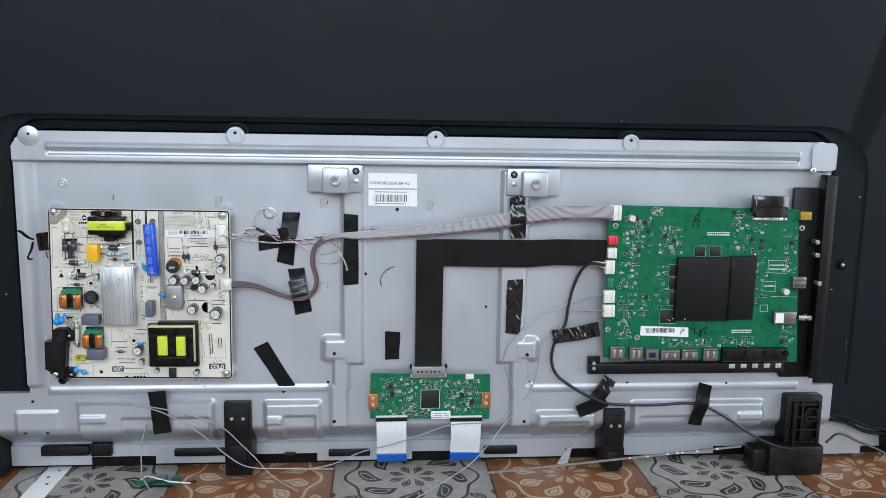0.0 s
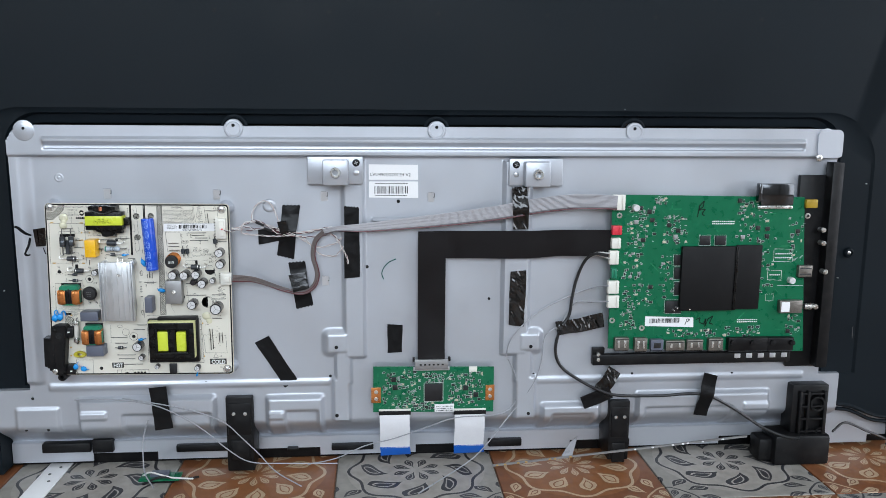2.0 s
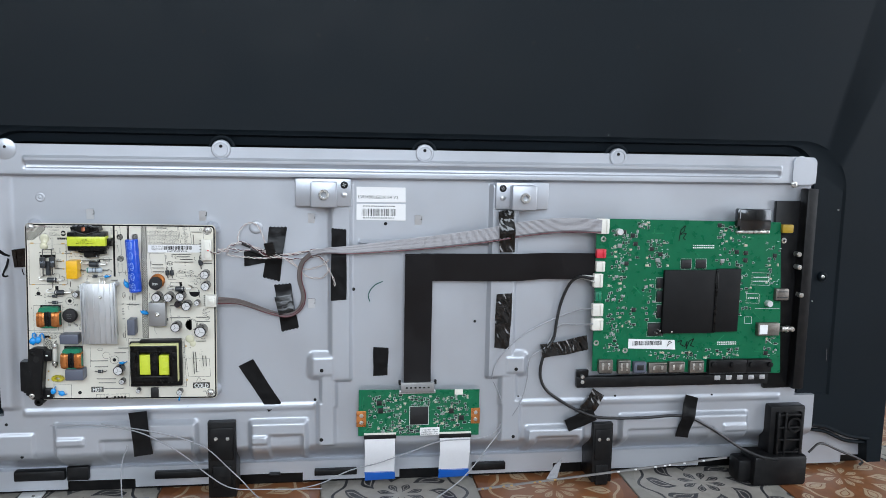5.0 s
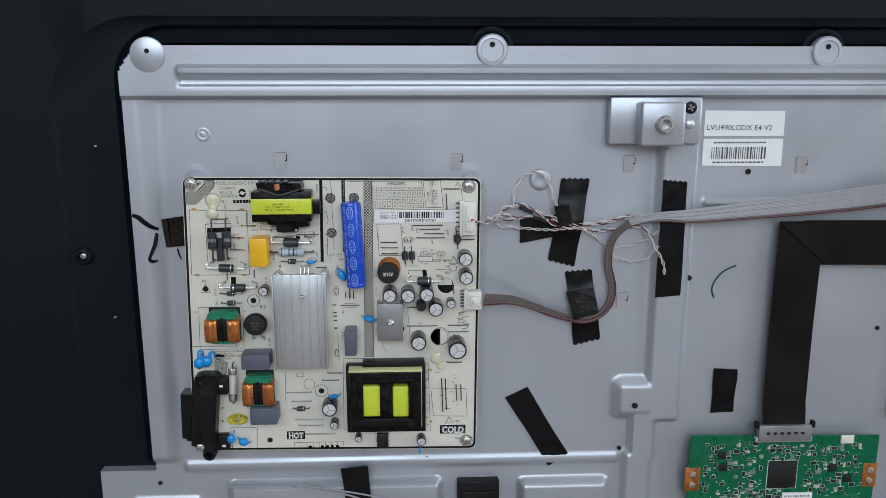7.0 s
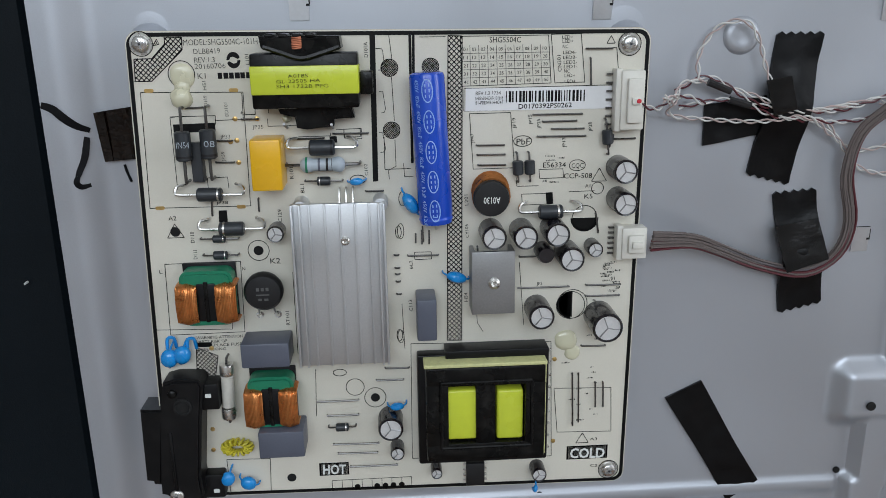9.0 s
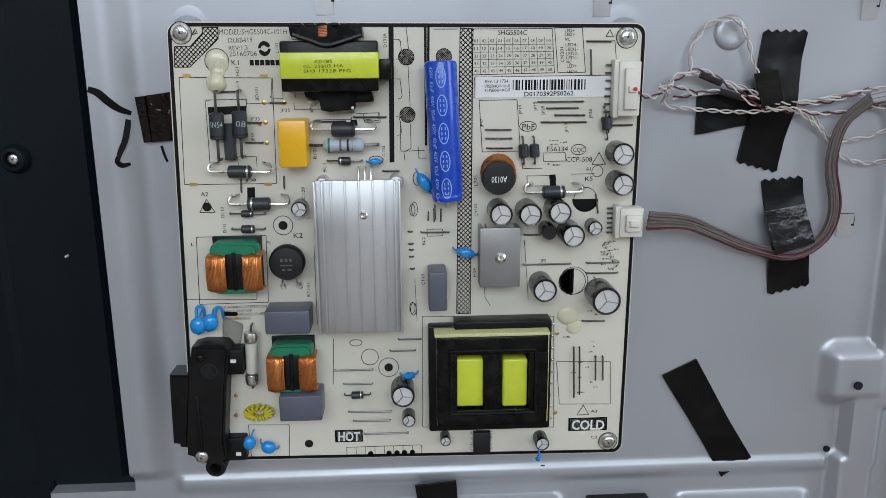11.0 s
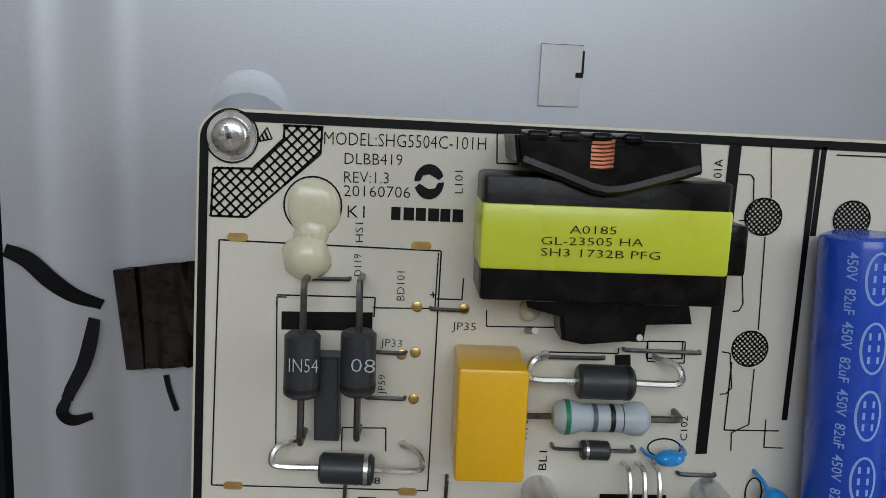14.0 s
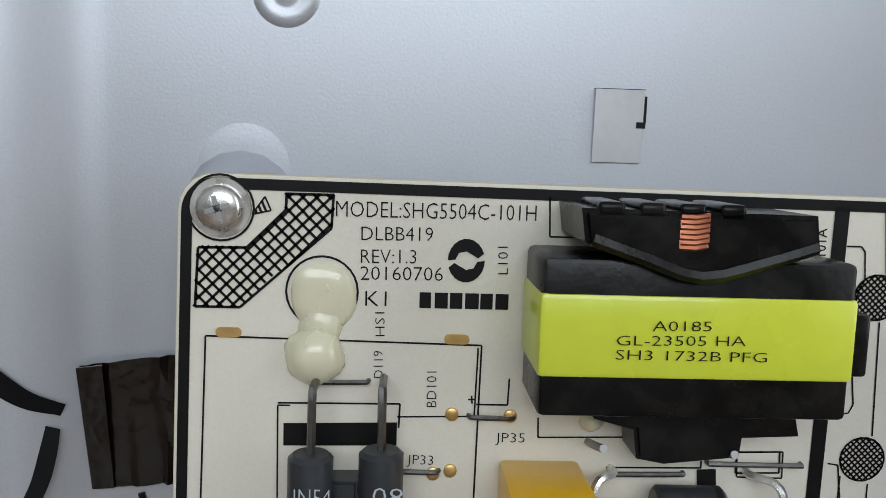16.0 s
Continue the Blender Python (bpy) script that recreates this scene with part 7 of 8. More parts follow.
def wire(name, runs, r, material, label, category="cable", sides=6, group=""):
    first = runs[0][0]
    th = thing(name, first[0], first[1], label, category, group)
    for run in runs:
        part("strand", tube(run, r, sides, steps=5), material, th)
    return th


# grey ribbon of fine wires from the main board to the power board
spine = [(0.1792, 0.2835), (0.1547, 0.2845), (0.1315, 0.2837), (0.097, 0.2795), (0.0628, 0.2735), (0.0174, 0.2675), (-0.0277, 0.2627), (-0.0725, 0.2585), (-0.0948, 0.2578), (-0.1103, 0.2544), (-0.1192, 0.2447), (-0.1216, 0.2294), (-0.1178, 0.2123), (-0.1213, 0.1996), (-0.133, 0.1927), (-0.1508, 0.1962), (-0.1673, 0.2031), (-0.181, 0.2088), (-0.1979, 0.2111)]
depth_w = [0.020, 0.018, 0.015, 0.0135, 0.0138, 0.0135, 0.0118, 0.0112, 0.0110, 0.0085, 0.0065, 0.0055, 0.0050, 0.0050, 0.0050, 0.0055, 0.0080, 0.0140, 0.0205]
half_w = [0.0064, 0.0068, 0.0070, 0.0070, 0.0066, 0.0060, 0.0050, 0.0036, 0.0030, 0.0026, 0.0024, 0.0024, 0.0024, 0.0024, 0.0024, 0.0024, 0.0026, 0.0030, 0.0040]
rb = thing("ribbon_harness", 0.0, 0.2, "grey ribbon of fine wires with dark red strands", "cable")
N = 13
for k in range(N):
    f = -1 + 2 * k / (N - 1)
    run = []
    for i, ((u, v), w, h) in enumerate(zip(spine, depth_w, half_w)):
        a, b = spine[max(i - 1, 0)], spine[min(i + 1, len(spine) - 1)]
        n = Vector((-(b[1] - a[1]), b[0] - a[0])).normalized()
        squeeze = 1.0 if i < 8 else 0.8
        run.append((u + n.x * h * f * squeeze, v + n.y * h * f * squeeze, w + (0.0006 * math.sin(k * 2.4 + i * 0.9) if i > 7 else 0.0002 * math.sin(k * 1.7))))
    part("strand", tube(run[:10], 0.00064, 6, steps=4), WIRE_RED if k == N - 1 else WIRE_DARK if k == N - 2 else WIRE_GREY, rb)
    # second half of the same strands, its shade put into darker colours
    part("strand", tube(run[9:], 0.00050, 6, steps=4), WIRE_RED if k in (N - 1, N - 2, 6) else WIRE_DARK if k == 3 else WIRE_GREY_SHADED, rb)

# thin white twisted pairs of the backlight
def twisted(runs, colours, label, r=0.00034):
    """Pairs of thin wires that wind round one another."""
    th = thing("backlight_wires", runs[0][0][0], runs[0][0][1], label, "cable")
    for run in runs:
        line = smooth_line(run, 14)
        for s, colour in enumerate(colours):
            pts, way = [], 0.0
            for i, p in enumerate(line):
                d = line[min(i + 1, len(line) - 1)] - line[max(i - 1, 0)]
                n = Vector((-d.y, d.x, 0)).normalized()
                way += (p - line[max(i - 1, 0)]).length
                a = way / 0.0105 * math.tau + s * math.pi
                pts.append(p + n * math.cos(a) * 0.00062 + Vector((0, 0, 0.0005 * math.sin(a))))
            part("strand", tube(pts, r, 5, steps=1), colour, th)


twisted([
    route([(-0.197, 0.2606, 0.021), (-0.1909, 0.2578, 0.014), (-0.1865, 0.2635, 0.008), (-0.1771, 0.2638, 0.005), (-0.159, 0.2588, 0.0055), (-0.1453, 0.2532, 0.006), (-0.1258, 0.2544, 0.004), (-0.1036, 0.2582, 0.004), (-0.0884, 0.2555, 0.008)]),
    route([(-0.197, 0.2595, 0.021), (-0.1892, 0.2596, 0.012), (-0.1894, 0.253, 0.005), (-0.1757, 0.2508, 0.004), (-0.1564, 0.2497, 0.0055), (-0.1397, 0.2509, 0.006), (-0.1287, 0.2442, 0.004), (-0.1177, 0.2382, 0.003), (-0.1009, 0.2417, 0.004), (-0.0928, 0.249, 0.009)]),
    route([(-0.1793, 0.2638, 0.005), (-0.1796, 0.2733, 0.004), (-0.1734, 0.2823, 0.004), (-0.1646, 0.284, 0.005), (-0.1592, 0.2779, 0.005), (-0.155, 0.2667, 0.005), (-0.1496, 0.2583, 0.006), (-0.1353, 0.2532, 0.004), (-0.1197, 0.2556, 0.003)]),
    route([(-0.1442, 0.2509, 0.006), (-0.1314, 0.2487, 0.004), (-0.1232, 0.2395, 0.003), (-0.1143, 0.2309, 0.003), (-0.0997, 0.2298, 0.003), (-0.0917, 0.2399, 0.008)]),
    route([(-0.1119, 0.2556, 0.004), (-0.0996, 0.2488, 0.005), (-0.0929, 0.2376, 0.008), (-0.0883, 0.2288, 0.0085), (-0.0872, 0.2219, 0.008)])],
    (WIRE_WHITE, WIRE_PALE), "thin white twisted wires with small dark joints")
twisted([
    route([(-0.2049, 0.2581, 0.021), (-0.1974, 0.2562, 0.016), (-0.1912, 0.2587, 0.011), (-0.1834, 0.2591, 0.007), (-0.1771, 0.2563, 0.006)]),
    route([(-0.1881, 0.2609, 0.006), (-0.1754, 0.2655, 0.005), (-0.1563, 0.2554, 0.006), (-0.1286, 0.2527, 0.004), (-0.1091, 0.2579, 0.0045)]),
    route([(-0.186, 0.2553, 0.005), (-0.1673, 0.2576, 0.0055), (-0.1508, 0.2515, 0.006), (-0.1259, 0.2487, 0.004), (-0.1035, 0.2511, 0.005), (-0.0951, 0.2443, 0.008)])],
    (WIRE_RED, WIRE_WHITE), "thin dark red wires twisted with white ones")
for a, b in (((-0.1764, 0.2639), (-0.1682, 0.2606)), ((-0.1683, 0.2577), (-0.1606, 0.2555))):
    sl = thing("heat_shrink_sleeve", a[0], a[1], "short black heat-shrink sleeve on a wire joint", "sleeve", "wire joints")
    part("sleeve", tube([(*a, 0.0058), (*b, 0.0062)], 0.0013, 8, steps=2), CABLE, sl)

# black sheathed cable
wire("black_cable", [
    route([(0.1725, 0.2303, 0.020), (0.1598, 0.2311, 0.014), (0.1515, 0.2222, 0.008), (0.1448, 0.2026, 0.004), (0.1409, 0.1829, 0.004), (0.1383, 0.1646, 0.004), (0.1293, 0.1495, 0.004), (0.1256, 0.1278, 0.003), (0.1317, 0.1105, 0.003), (0.1478, 0.0978, 0.005), (0.1699, 0.086, 0.008), (0.1925, 0.0792, 0.009), (0.238, 0.0781, 0.010), (0.2719, 0.0796, 0.010), (0.2939, 0.0755, 0.010), (0.32, 0.0612, 0.010), (0.3488, 0.0424, 0.014), (0.3699, 0.0343, 0.022), (0.3838, 0.0344, 0.030)])],
    0.0016, CABLE, "black sheathed cable taped along the sheet", sides=8)
wire("black_cable", [
    route([(0.1747, 0.2326, 0.020), (0.1633, 0.2323, 0.013), (0.1554, 0.2285, 0.009)]), route([(0.175, 0.2268, 0.020), (0.1646, 0.2294, 0.012), (0.1561, 0.2273, 0.009)])],
    0.0008, WIRE_WHITE, "short white wires leaving a black cable end")
# pale thin aerial wires
wire("aerial_wire", [route([(0.174, 0.1993, 0.020), (0.1646, 0.197, 0.012), (0.1489, 0.1901, 0.005), (0.1287, 0.1809, 0.003), (0.1083, 0.1701, 0.003), (0.0874, 0.1554, 0.010), (0.0765, 0.14, 0.009), (0.0732, 0.1231, 0.006)])], 0.0006, WIRE_CLEAR, "thin pale grey aerial wire")
wire("aerial_wire", [route([(0.1748, 0.1833, 0.020), (0.16, 0.1804, 0.010), (0.1437, 0.1778, 0.004), (0.1297, 0.1555, 0.004), (0.1142, 0.1432, 0.003), (0.1115, 0.1187, 0.003), (0.1037, 0.0945, 0.005), (0.0865, 0.0686, 0.004), (0.0698, 0.049, 0.008), (0.0512, 0.0308, 0.018), (0.0308, 0.0185, 0.030), (-0.02, 0.002, 0.060)])], 0.0006, WIRE_CLEAR, "thin pale grey aerial wire")
wire("aerial_wire", [route([(0.076, 0.1194, 0.004), (0.083, 0.104, 0.004), (0.0871, 0.0854, 0.004), (0.0805, 0.0668, 0.004), (0.0614, 0.0621, 0.012), (0.021, 0.061, 0.014), (-0.0112, 0.0505, 0.014), (-0.0432, 0.04, 0.014), (-0.0724, 0.0314, 0.010), (-0.1014, 0.0205, 0.014), (-0.1296, 0.0197, 0.025)])], 0.0006, WIRE_CLEAR, "thin pale grey aerial wire")
wire("aerial_wire", [route([(-0.3121, 0.088, 0.009), (-0.293, 0.0848, 0.010), (-0.2655, 0.0791, 0.010), (-0.2378, 0.0715, 0.010), (-0.2128, 0.0591, 0.009), (-0.1936, 0.0389, 0.008), (-0.1793, 0.026, 0.012), (-0.161, 0.0143, 0.028), (-0.1345, 0.0062, 0.045)])], 0.0006, WIRE_CLEAR, "thin pale grey aerial wire")
wire("aerial_wire", [route([(-0.3587, 0.0875, 0.009), (-0.3204, 0.087, 0.009), (-0.2821, 0.0805, 0.010), (-0.2547, 0.067, 0.010), (-0.233, 0.0506, 0.008), (-0.2109, 0.0313, 0.010), (-0.1877, 0.021, 0.018), (-0.1524, 0.0202, 0.022), (-0.0999, 0.0185, 0.022)])], 0.0006, WIRE_CLEAR, "thin pale grey aerial wire")
wire("aerial_wire", [route([(-0.288, 0.0651, 0.010), (-0.2943, 0.0459, 0.008), (-0.2934, 0.0273, 0.016), (-0.2882, 0.0169, 0.030), (-0.2764, 0.0094, 0.045)])], 0.0006, WIRE_CLEAR, "thin pale grey aerial wire")
wire("black_cable", [route([(0.4306, 0.0338, 0.012), (0.4495, 0.0401, 0.004), (0.4747, 0.0296, 0.002), (0.5023, 0.0173, 0.002), (0.50, 0.012, 0.002)])], 0.0014, CABLE, "short black cable at the television's lower corner")


# ---- black tapes ----
def tape(a, b, width, w, label, ends=(True, True), material=None, lift=0.0, seed=1, name="tape_strip"):
    """A strip of tape from a to b, slightly creased; ends: torn on a serrated cutter; lift: a hump over a cable at its middle."""
    a, b = Vector(a), Vector(b)
    L = (b - a).length
    d = (b - a).normalized()
    n = Vector((-d.y, d.x))
    nu, nv = (44, 16) if material else (24, 10)
    crumple = 0.0013 if material else 0.0
    bm = bmesh.new()
    grid = []
    rnd = random.Random(seed)
    skew = rnd.uniform(-0.0012, 0.0012)
    for i in range(nu + 1):
        row = []
        for j in range(nv + 1):
            s, t = i / nu, j / nv
            x = s * L + skew * (t - 0.5) * 2 * (2 * s - 1)
            if i == 0 and ends[0]:
                x -= 0.0011 * (j % 2)
            if i == nu and ends[1]:
                x += 0.0011 * (j % 2)
            p = a + d * x + n * (t - 0.5) * width * (1 + 0.04 * math.sin(s * 5 + seed))
            h = w + 0.0006 + 0.0007 * noise.noise(Vector((p.x * 130, p.y * 130, seed))) + lift * math.exp(-((s - 0.5) / 0.2) ** 2)
            h += crumple * (1 - 2 * abs(noise.noise(Vector(((p.x + 0.45 * p.y) * 210, (p.y - 0.45 * p.x) * 55, seed + 7.0)))))
            row.append(bm.verts.new((p.x, p.y, h)))
        grid.append(row)
    for i in range(nu):
        for j in range(nv):
            bm.faces.new((grid[i][j], grid[i + 1][j], grid[i + 1][j + 1], grid[i][j + 1]))
    bmesh.ops.recalc_face_normals(bm, faces=bm.faces[:])
    if sum(f.normal.z for f in bm.faces) < 0:
        bmesh.ops.reverse_faces(bm, faces=bm.faces[:])
    ext = bmesh.ops.extrude_edge_only(bm, edges=[e for e in bm.edges if len(e.link_faces) == 1])
    for v in [g for g in ext["geom"] if isinstance(g, bmesh.types.BMVert)]:
        v.co.z -= 0.0011
    c = (a + b) / 2
    th = thing(name, c.x, c.y, label, "tape", "tapes on the sheet", w=w)
    part("strip", bm, material or TAPE, th)
    return th


tape((-0.1422, 0.2793), (-0.1490, 0.2284), 0.0166, 0.0002, "black insulating tape with serrated ends over thin wires", seed=2, lift=0.0050)
tape((-0.1382, 0.2225), (-0.1312, 0.1775), 0.0166, 0.0002, "black insulating tape with serrated ends over a wire bundle", seed=3, lift=0.0062)
tape((-0.0832, 0.2782), (-0.0834, 0.2074), 0.0150, 0.0056, "long black insulating tape on a rib of the sheet", (True, False), seed=4, lift=0.0)
tape((0.0822, 0.2986), (0.0847, 0.2563), 0.0155, 0.0105, "creased black insulating tape across a grey wire ribbon", (False, False), TAPE_GLOSS, seed=5, lift=0.0045)
tape((0.0841, 0.2129), (0.0829, 0.1557), 0.0160, 0.0058, "glossy creased black tape on a rib of the sheet", (False, False), TAPE_GLOSS, seed=6)
tape((-0.0408, 0.1572), (-0.0412, 0.1277), 0.0150, 0.0004, "short square of black tape on the bare sheet", (False, False), seed=7)
tape((-0.1749, 0.1440), (-0.1468, 0.0970), 0.0152, 0.0004, "long slanting black tape strip on the bare sheet", (False, False), seed=8)
tape((-0.2778, 0.0985), (-0.2733, 0.0542), 0.0170, 0.0080, "black tape holding thin wires to the lower apron", (False, False), seed=9, lift=0.001)
tape((0.1256, 0.1513), (0.1745, 0.1602), 0.0150, 0.0040, "black tape holding a sheathed cable", (False, False), TAPE_GLOSS, seed=10, lift=0.003)
tape((0.1887, 0.1066), (0.1728, 0.0819), 0.0150, 0.0060, "slanting creased black tape over a cable bend", (False, False), TAPE_GLOSS, seed=11, lift=0.002)
tape((0.185, 0.083), (0.155, 0.0709), 0.0140, 0.0075, "black tape patch under a cable bend", (False, False), seed=12)
tape((0.2924, 0.0999), (0.2831, 0.0546), 0.0145, 0.0080, "black tape holding a cable to the lower apron", (False, False), seed=13, lift=0.004)
tape((-0.1749, 0.2482), (-0.151, 0.2517), 0.0140, 0.0008, "small black tape patch behind thin wires", (False, False), seed=14)
# glossy folds added where two tapes rise over the wires, tilted to catch light
for (p, q, e, f), w0, w1 in ((((-0.1462, 0.2105), (-0.1302, 0.2135), (-0.1262, 0.1985), (-0.1415, 0.1935)), 0.0042, 0.0078), (((-0.1558, 0.2640), (-0.1470, 0.2655), (-0.1440, 0.2540), (-0.1520, 0.2515)), 0.0062, 0.0070)):
    tf = thing("tape_fold", (p[0] + e[0]) / 2, (p[1] + e[1]) / 2, "glossy tape fold tented over a wire bundle, catching light", "tape", w=w0)
    rows = []
    for k in range(9):
        l0, l1 = Vector(p).lerp(Vector(f), k / 8), Vector(q).lerp(Vector(e), k / 8)
        h = w0 + (w1 - w0) * k / 8 + 0.00005 * math.sin(k * 2.2)
        rows.append(((*l0, h), (*l1, h + 0.0004)))
    part("fold", sheet_strip(rows, 0.0003), TAPE_GLOSS, tf)
bl = thing("film_patch", -0.388, 0.247, "glossy dark brown film patch tucked behind the power board", "tape", w=0.001)
film_a, film_b, film_c, film_d = (Vector(p) for p in ((-0.3872, 0.2574), (-0.3856, 0.2406), (-0.3737, 0.2593), (-0.374, 0.2413)))
frnd = random.Random(12)
part("film", sheet_strip([((*film_a.lerp(film_c, k / 14), 0.0010 + 0.0010 * frnd.random()), (*film_b.lerp(film_d, k / 14), 0.0010 + 0.0010 * frnd.random())) for k in range(15)], 0.0003), TAPE_BROWN, bl)
part("folded_edge", sheet_strip([((*film_a.lerp(film_c, k / 8), 0.0026), (*film_b.lerp(film_d, k / 8), 0.0021)) for k in range(3)], 0.0003), TAPE_BROWN, bl)

# ---- sticker and ink on the sheet ----
st = thing("panel_sticker", -0.042, 0.28, "white paper type sticker with a barcode, stuck on the sheet", "label")
part("paper", prism([(-0.066, 0.3047), (-0.0175, 0.3047), (-0.0177, 0.3194), (-0.0661, 0.3199)], 0.0002, 0.0006), PAPER, st)
part("paper", prism([(-0.066, 0.2872), (-0.0173, 0.2865), (-0.0175, 0.303), (-0.066, 0.303)], 0.0002, 0.0006), PAPER, st)
sp = Prints(0.0008)
sp.span("LVU490LGDX E4 V2", -0.0644, 0.3085, -0.0249, 0.3081, 0.0031, 0.002)
(u0, v0), (u1, v1) = (-0.0607, 0.2911), (-0.0271, 0.2983)
u = u0
brnd = random.Random(4)
while u < u1:
    k = brnd.choice((0.0004, 0.0006, 0.0010))
    sp.fill(u, v0, u + k, v1)
    u += k + brnd.choice((0.0006, 0.0009))
for v in (v1 + 0.0022, v0 - 0.0024):
    u = u0 + 0.001
    while u < u1 - 0.002:
        k = brnd.choice((0.0012, 0.002))
        sp.fill(u, v, u + k, v + 0.0009)
        u += k + 0.0006
sp.done("sticker_print", PRINT_GREY, st)
mk = thing("marker_strokes", -0.4, 0.25, "black felt pen strokes drawn on the metal rim", "marking", w=0.005)
for pts, t in (([(-0.4017, 0.2606), (-0.3982, 0.2591), (-0.3948, 0.2559), (-0.3917, 0.2533), (-0.3881, 0.2515)], 0.0024), ([(-0.3894, 0.2494), (-0.3902, 0.2458), (-0.3912, 0.2415), (-0.3932, 0.2362)], 0.0026), ([(-0.3932, 0.2362), (-0.3939, 0.234), (-0.3925, 0.2325), (-0.3898, 0.2329)], 0.0017)):
    line = smooth_line([(u - 0.0011, v, 0) for u, v in pts], 6)
    bm = bmesh.new()
    n = len(line)
    prev = None
    for i, p in enumerate(line):
        d = (line[min(i + 1, n - 1)] - line[max(i - 1, 0)]).normalized()
        k = t / 2 * 1.25 * (0.6 + 0.4 * math.sin(math.pi * min(1, (i + 2) / n)))
        a, b = (bm.verts.new((p.x - d.y * s * k, p.y + d.x * s * k, 0.0056 - 0.0052 * ease(p.x, -0.3975, -0.3835))) for s in (1, -1))
        if prev:
            bm.faces.new((prev[0], prev[1], b, a))
        prev = (a, b)
    part("stroke", bm, INK, mk)
m2 = thing("pen_curve", 0.0, 0.2, "thin curved green pen line on the bare sheet", "marking")
part("stroke", tube([(u, v, 0.0003) for u, v in [(-0.0396, 0.2251), (-0.047, 0.2216), (-0.0521, 0.2158), (-0.0538, 0.2099), (-0.0521, 0.2046)]], 0.0005, 5, steps=4), INK_GREEN, m2)
m3 = thing("scratch_mark", -0.385, 0.23, "small dark scuff on the sheet beside the power board", "marking")
part("stroke", tube([(u, v, 0.0002) for u, v in [(-0.3798, 0.2392), (-0.3792, 0.2364), (-0.3781, 0.2331)]], 0.0005, 5, steps=3), INK, m3)

# ---- on the floor ----
(x0, w0), (x1, w1) = (-0.3927, -0.0442), (-0.3773, 0.0329)
ls = thing("led_strip", x0, 0, "white backlight strip end lying on the tiles", "led strip", w=w0)
part("strip", box(x0 - 0.0115, x0 + 0.0115, 0.0003, 0.0018, w0 - 0.006, w0 + 0.090, 0.0003, turn=0), PAPER, ls)
for k in range(4):
    part("lens", lathe([(0.0016, 0), (0.0014, 0.0006), (0, 0.0008)], 0, 0, 10, m=Matrix.Translation((x0 + (0.003 if k % 2 else -0.002), 0.0018, w0 + 0.004 + 0.016 * k)) @ Matrix.Rotation(-math.pi / 2, 4, "X")), PRINT_GREY, ls)
(x0, w0), (x1, w1) = (-0.2764, 0.0103), (-0.259, 0.0007)
ab = thing("aerial_board", x0, 0, "small green aerial board with wire ends on the tiles", "circuit board", w=w0)
part("board", box(x0 - 0.022, x0 + 0.018, 0.004, 0.0056, w0 - 0.008, w0 + 0.010, 0.0003), GREEN, ab)
part("shield", box(x0 - 0.012, x0 + 0.006, 0.0052, 0.009, w0 - 0.006, w0 + 0.004, 0.0006), GREY_BOX, ab)
part("wire_end", tube([(x0 - 0.020, 0.006, w0), (x0 - 0.010, 0.012, w0 + 0.006), (x0 + 0.010, 0.008, w0 + 0.010), (x0 + 0.03, 0.002, w0 + 0.002)], 0.0009, 6, steps=4), WIRE_WHITE, ab)
part("wire_end", tube([(x0 - 0.018, 0.0, w0 + 0.008), (x0, 0.009, w0 + 0.011), (x0 + 0.020, 0.004, w0 + 0.006), (x0 + 0.034, 0.001, w0 - 0.004)], 0.0012, 6, steps=4), CABLE, ab)
part("foot", box(x0 - 0.014, x0 + 0.012, 0.0, 0.0045, w0 - 0.004, w0 + 0.006, 0.0008), BLACK, ab)
e0, e1 = (0.0575, 0.0115), (0.3353, 0.0298)
lb = thing("led_bar", e0[0], max(e0[1], 0.002), "narrow metal backlight bar leaning along the television's foot", "led strip", w=0.024)
bm = bmesh.new()
d = Vector((e1[0] - e0[0], e1[1] - max(e0[1], 0.002), -0.014))
A = Vector((e0[0], max(e0[1], 0.002), 0.026))
sec = ((0, 0), (0.0016, 0), (0.0016, 0.0020), (0, 0.0020))
ra = [bm.verts.new(A + Vector((0, q, -p))) for p, q in sec]
rb2 = [bm.verts.new(A + d + Vector((0, q, -p))) for p, q in sec]
for i in range(4):
    bm.faces.new((ra[i], ra[(i + 1) % 4], rb2[(i + 1) % 4], rb2[i]))
bm.faces.new(ra[::-1])
bm.faces.new(rb2)
bmesh.ops.recalc_face_normals(bm, faces=bm.faces[:])
part("bar", bm, ALU_DULL, lb)
for k in (0.02, 0.05, 0.10, 0.13, 0.22, 0.24, 0.30, 0.55, 0.62, 0.70, 0.74, 0.76, 0.82, 0.9):
    p = A + d * k
    part("contact", box(p.x - 0.0013, p.x + 0.0013, p.y + 0.0003, p.y + 0.0018, p.z - 0.0003, p.z + 0.0008, 0.0002), GOLD if k < 0.5 else PAPER, lb)
(x0, w0), (x1, w1) = (0.1493, -0.0139), (0.1704, -0.0689)
tg = thing("paper_scrap", x0, 0, "small pale plastic scrap standing by the television's foot", "scrap", w=w0)
part("scrap", prism([(0.1314, 0.0181), (0.1429, 0.0179), (0.148, 0.0403), (0.1399, 0.033)], 0.0195, 0.0203), WIRE_CLEAR, tg)


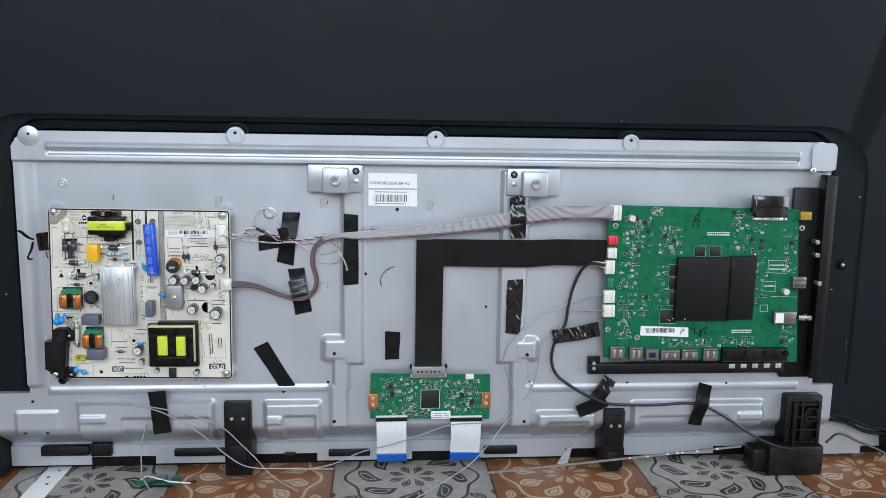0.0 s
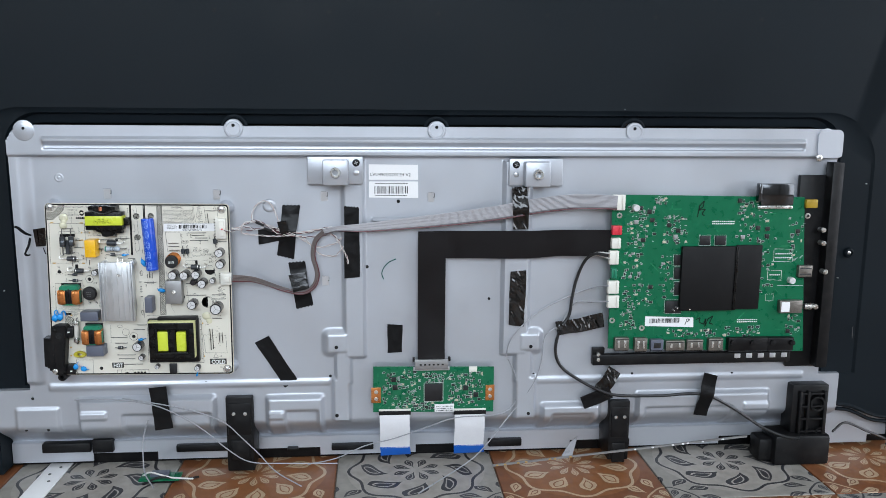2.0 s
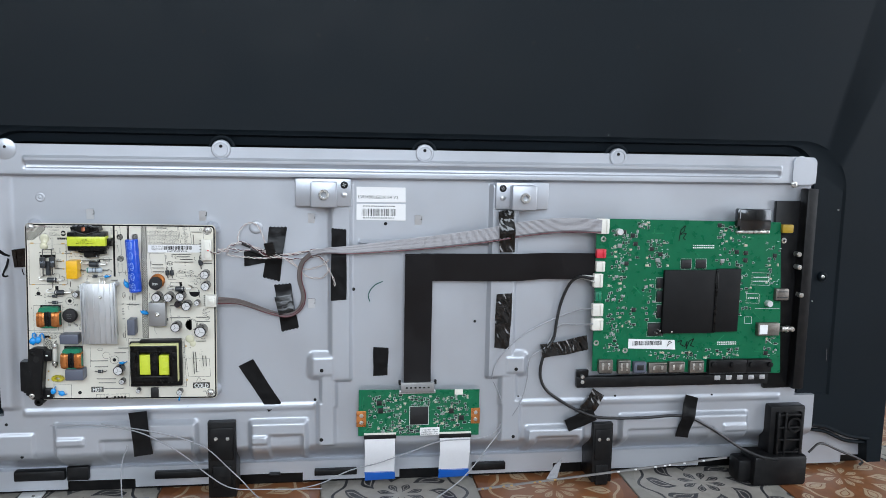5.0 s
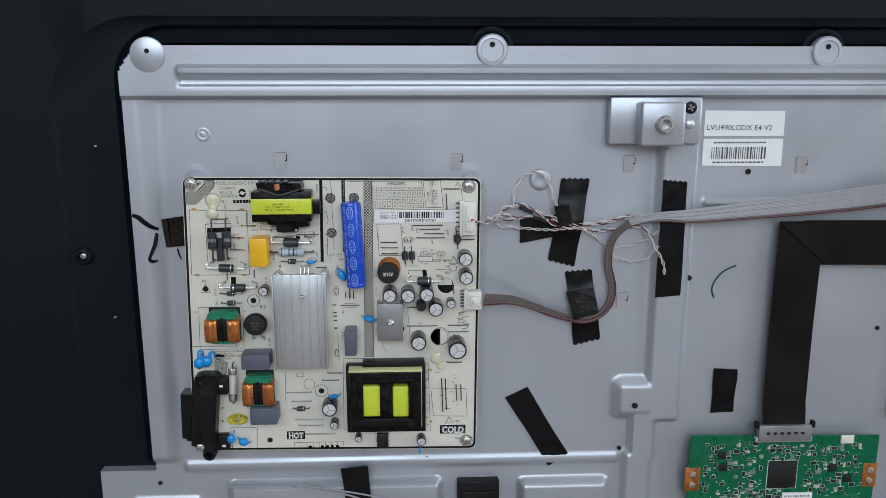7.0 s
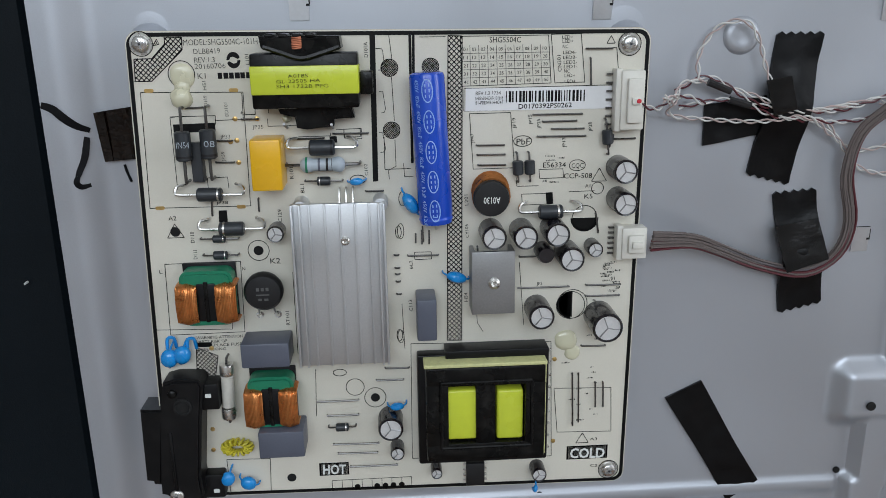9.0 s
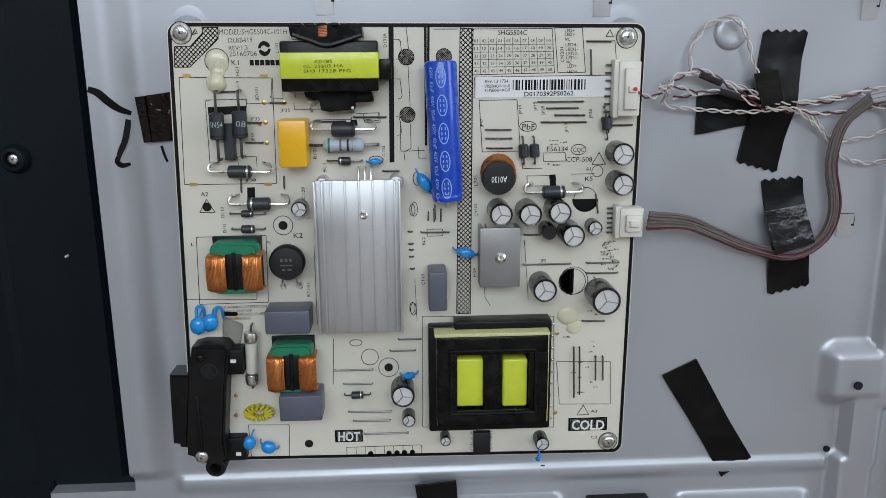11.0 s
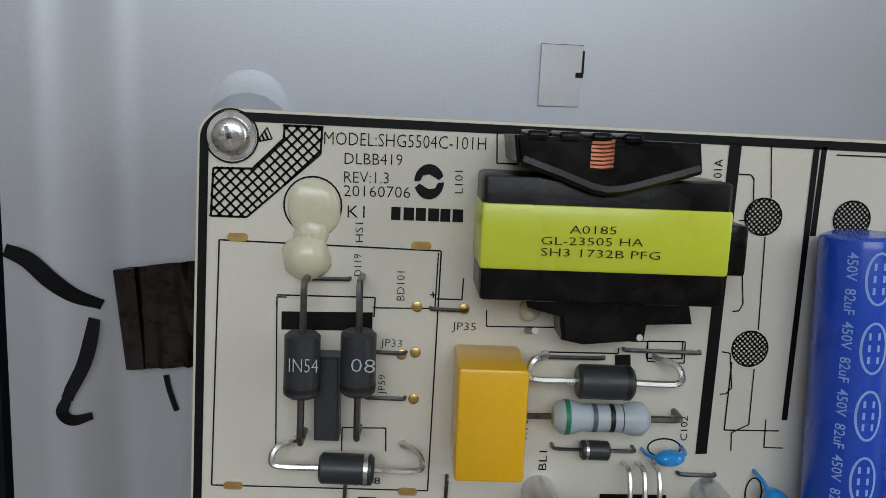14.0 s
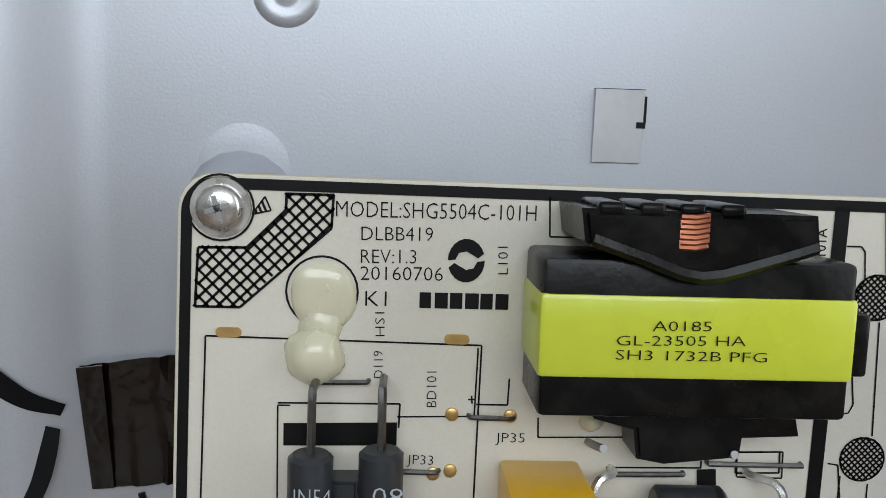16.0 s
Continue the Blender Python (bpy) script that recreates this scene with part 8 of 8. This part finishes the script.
# ---- floor tiles, each a piece of its own ----
PITCH, SPLIT = 0.1655, (-0.102, -0.0855)
tile_mesh = []
for material in (TILE_BROWN, TILE_GREY):
    bm = bmesh.new()
    bmesh.ops.create_cube(bm, size=1, matrix=Matrix.Translation((0, 0, -0.004)) @ Matrix.Diagonal((PITCH - 0.0012, PITCH - 0.0012, 0.008, 1)))
    bmesh.ops.bevel(bm, geom=[e for e in bm.edges if e.verts[0].co.z > -0.001 and e.verts[1].co.z > -0.001], offset=0.0006, segments=1, affect="EDGES")
    me = bpy.data.meshes.new("tile")
    bm.to_mesh(me)
    bm.free()
    me.materials.append(material)
    tile_mesh.append(me)
for i in range(-8, 11):
    for j in range(-9, 5):
        ob = new("tile", tile_mesh[(i + j) % 2])
        ob.parent = floor
        ob.matrix_basis = Matrix.Translation((SPLIT[0] + PITCH * (i - 0.5), SPLIT[1] + PITCH * (j + 0.5), 0)) @ Matrix.Rotation(math.pi / 2 * ((i * 7 + j * 3) % 4), 4, "Z")

# the same tiling under the rest of the room, out past the nearer tiles
for k, (material, name) in enumerate(((TILE_BROWN, "tile_rest_brown"), (TILE_GREY, "tile_rest_grey"))):
    verts, faces = [], []
    for i in range(-16, 18):
        for j in range(-19, 5):
            x, y, h = SPLIT[0] + PITCH * (i - 0.5), SPLIT[1] + PITCH * (j + 0.5), PITCH / 2 - 0.0006
            if (-8 <= i < 11 and -9 <= j < 5) or (i + j) % 2 != k or not (X0 + h < x < X1 - h and Y0 + h < y < Y1 - h):
                continue
            n = len(verts)
            verts += [(x - h, y - h, 0), (x + h, y - h, 0), (x + h, y + h, 0), (x - h, y + h, 0), (x - h, y - h, -0.006), (x + h, y - h, -0.006), (x + h, y + h, -0.006), (x - h, y + h, -0.006)]
            faces += [(n, n + 1, n + 2, n + 3), (n, n + 4, n + 5, n + 1), (n + 1, n + 5, n + 6, n + 2), (n + 2, n + 6, n + 7, n + 3), (n + 3, n + 7, n + 4, n)]
    me = bpy.data.meshes.new("tiles")
    me.from_pydata(verts, [], faces)
    me.materials.append(mat("far_brown_tile", (0.29, 0.15, 0.075), 0.4, 0, 0.2, 20) if k == 0 else mat("far_grey_tile", (0.24, 0.225, 0.20), 0.4, 0, 0.2, 20))
    rest = new("tiles", me)
    rest.parent = floor
    tagged(rest, kind="stuff")
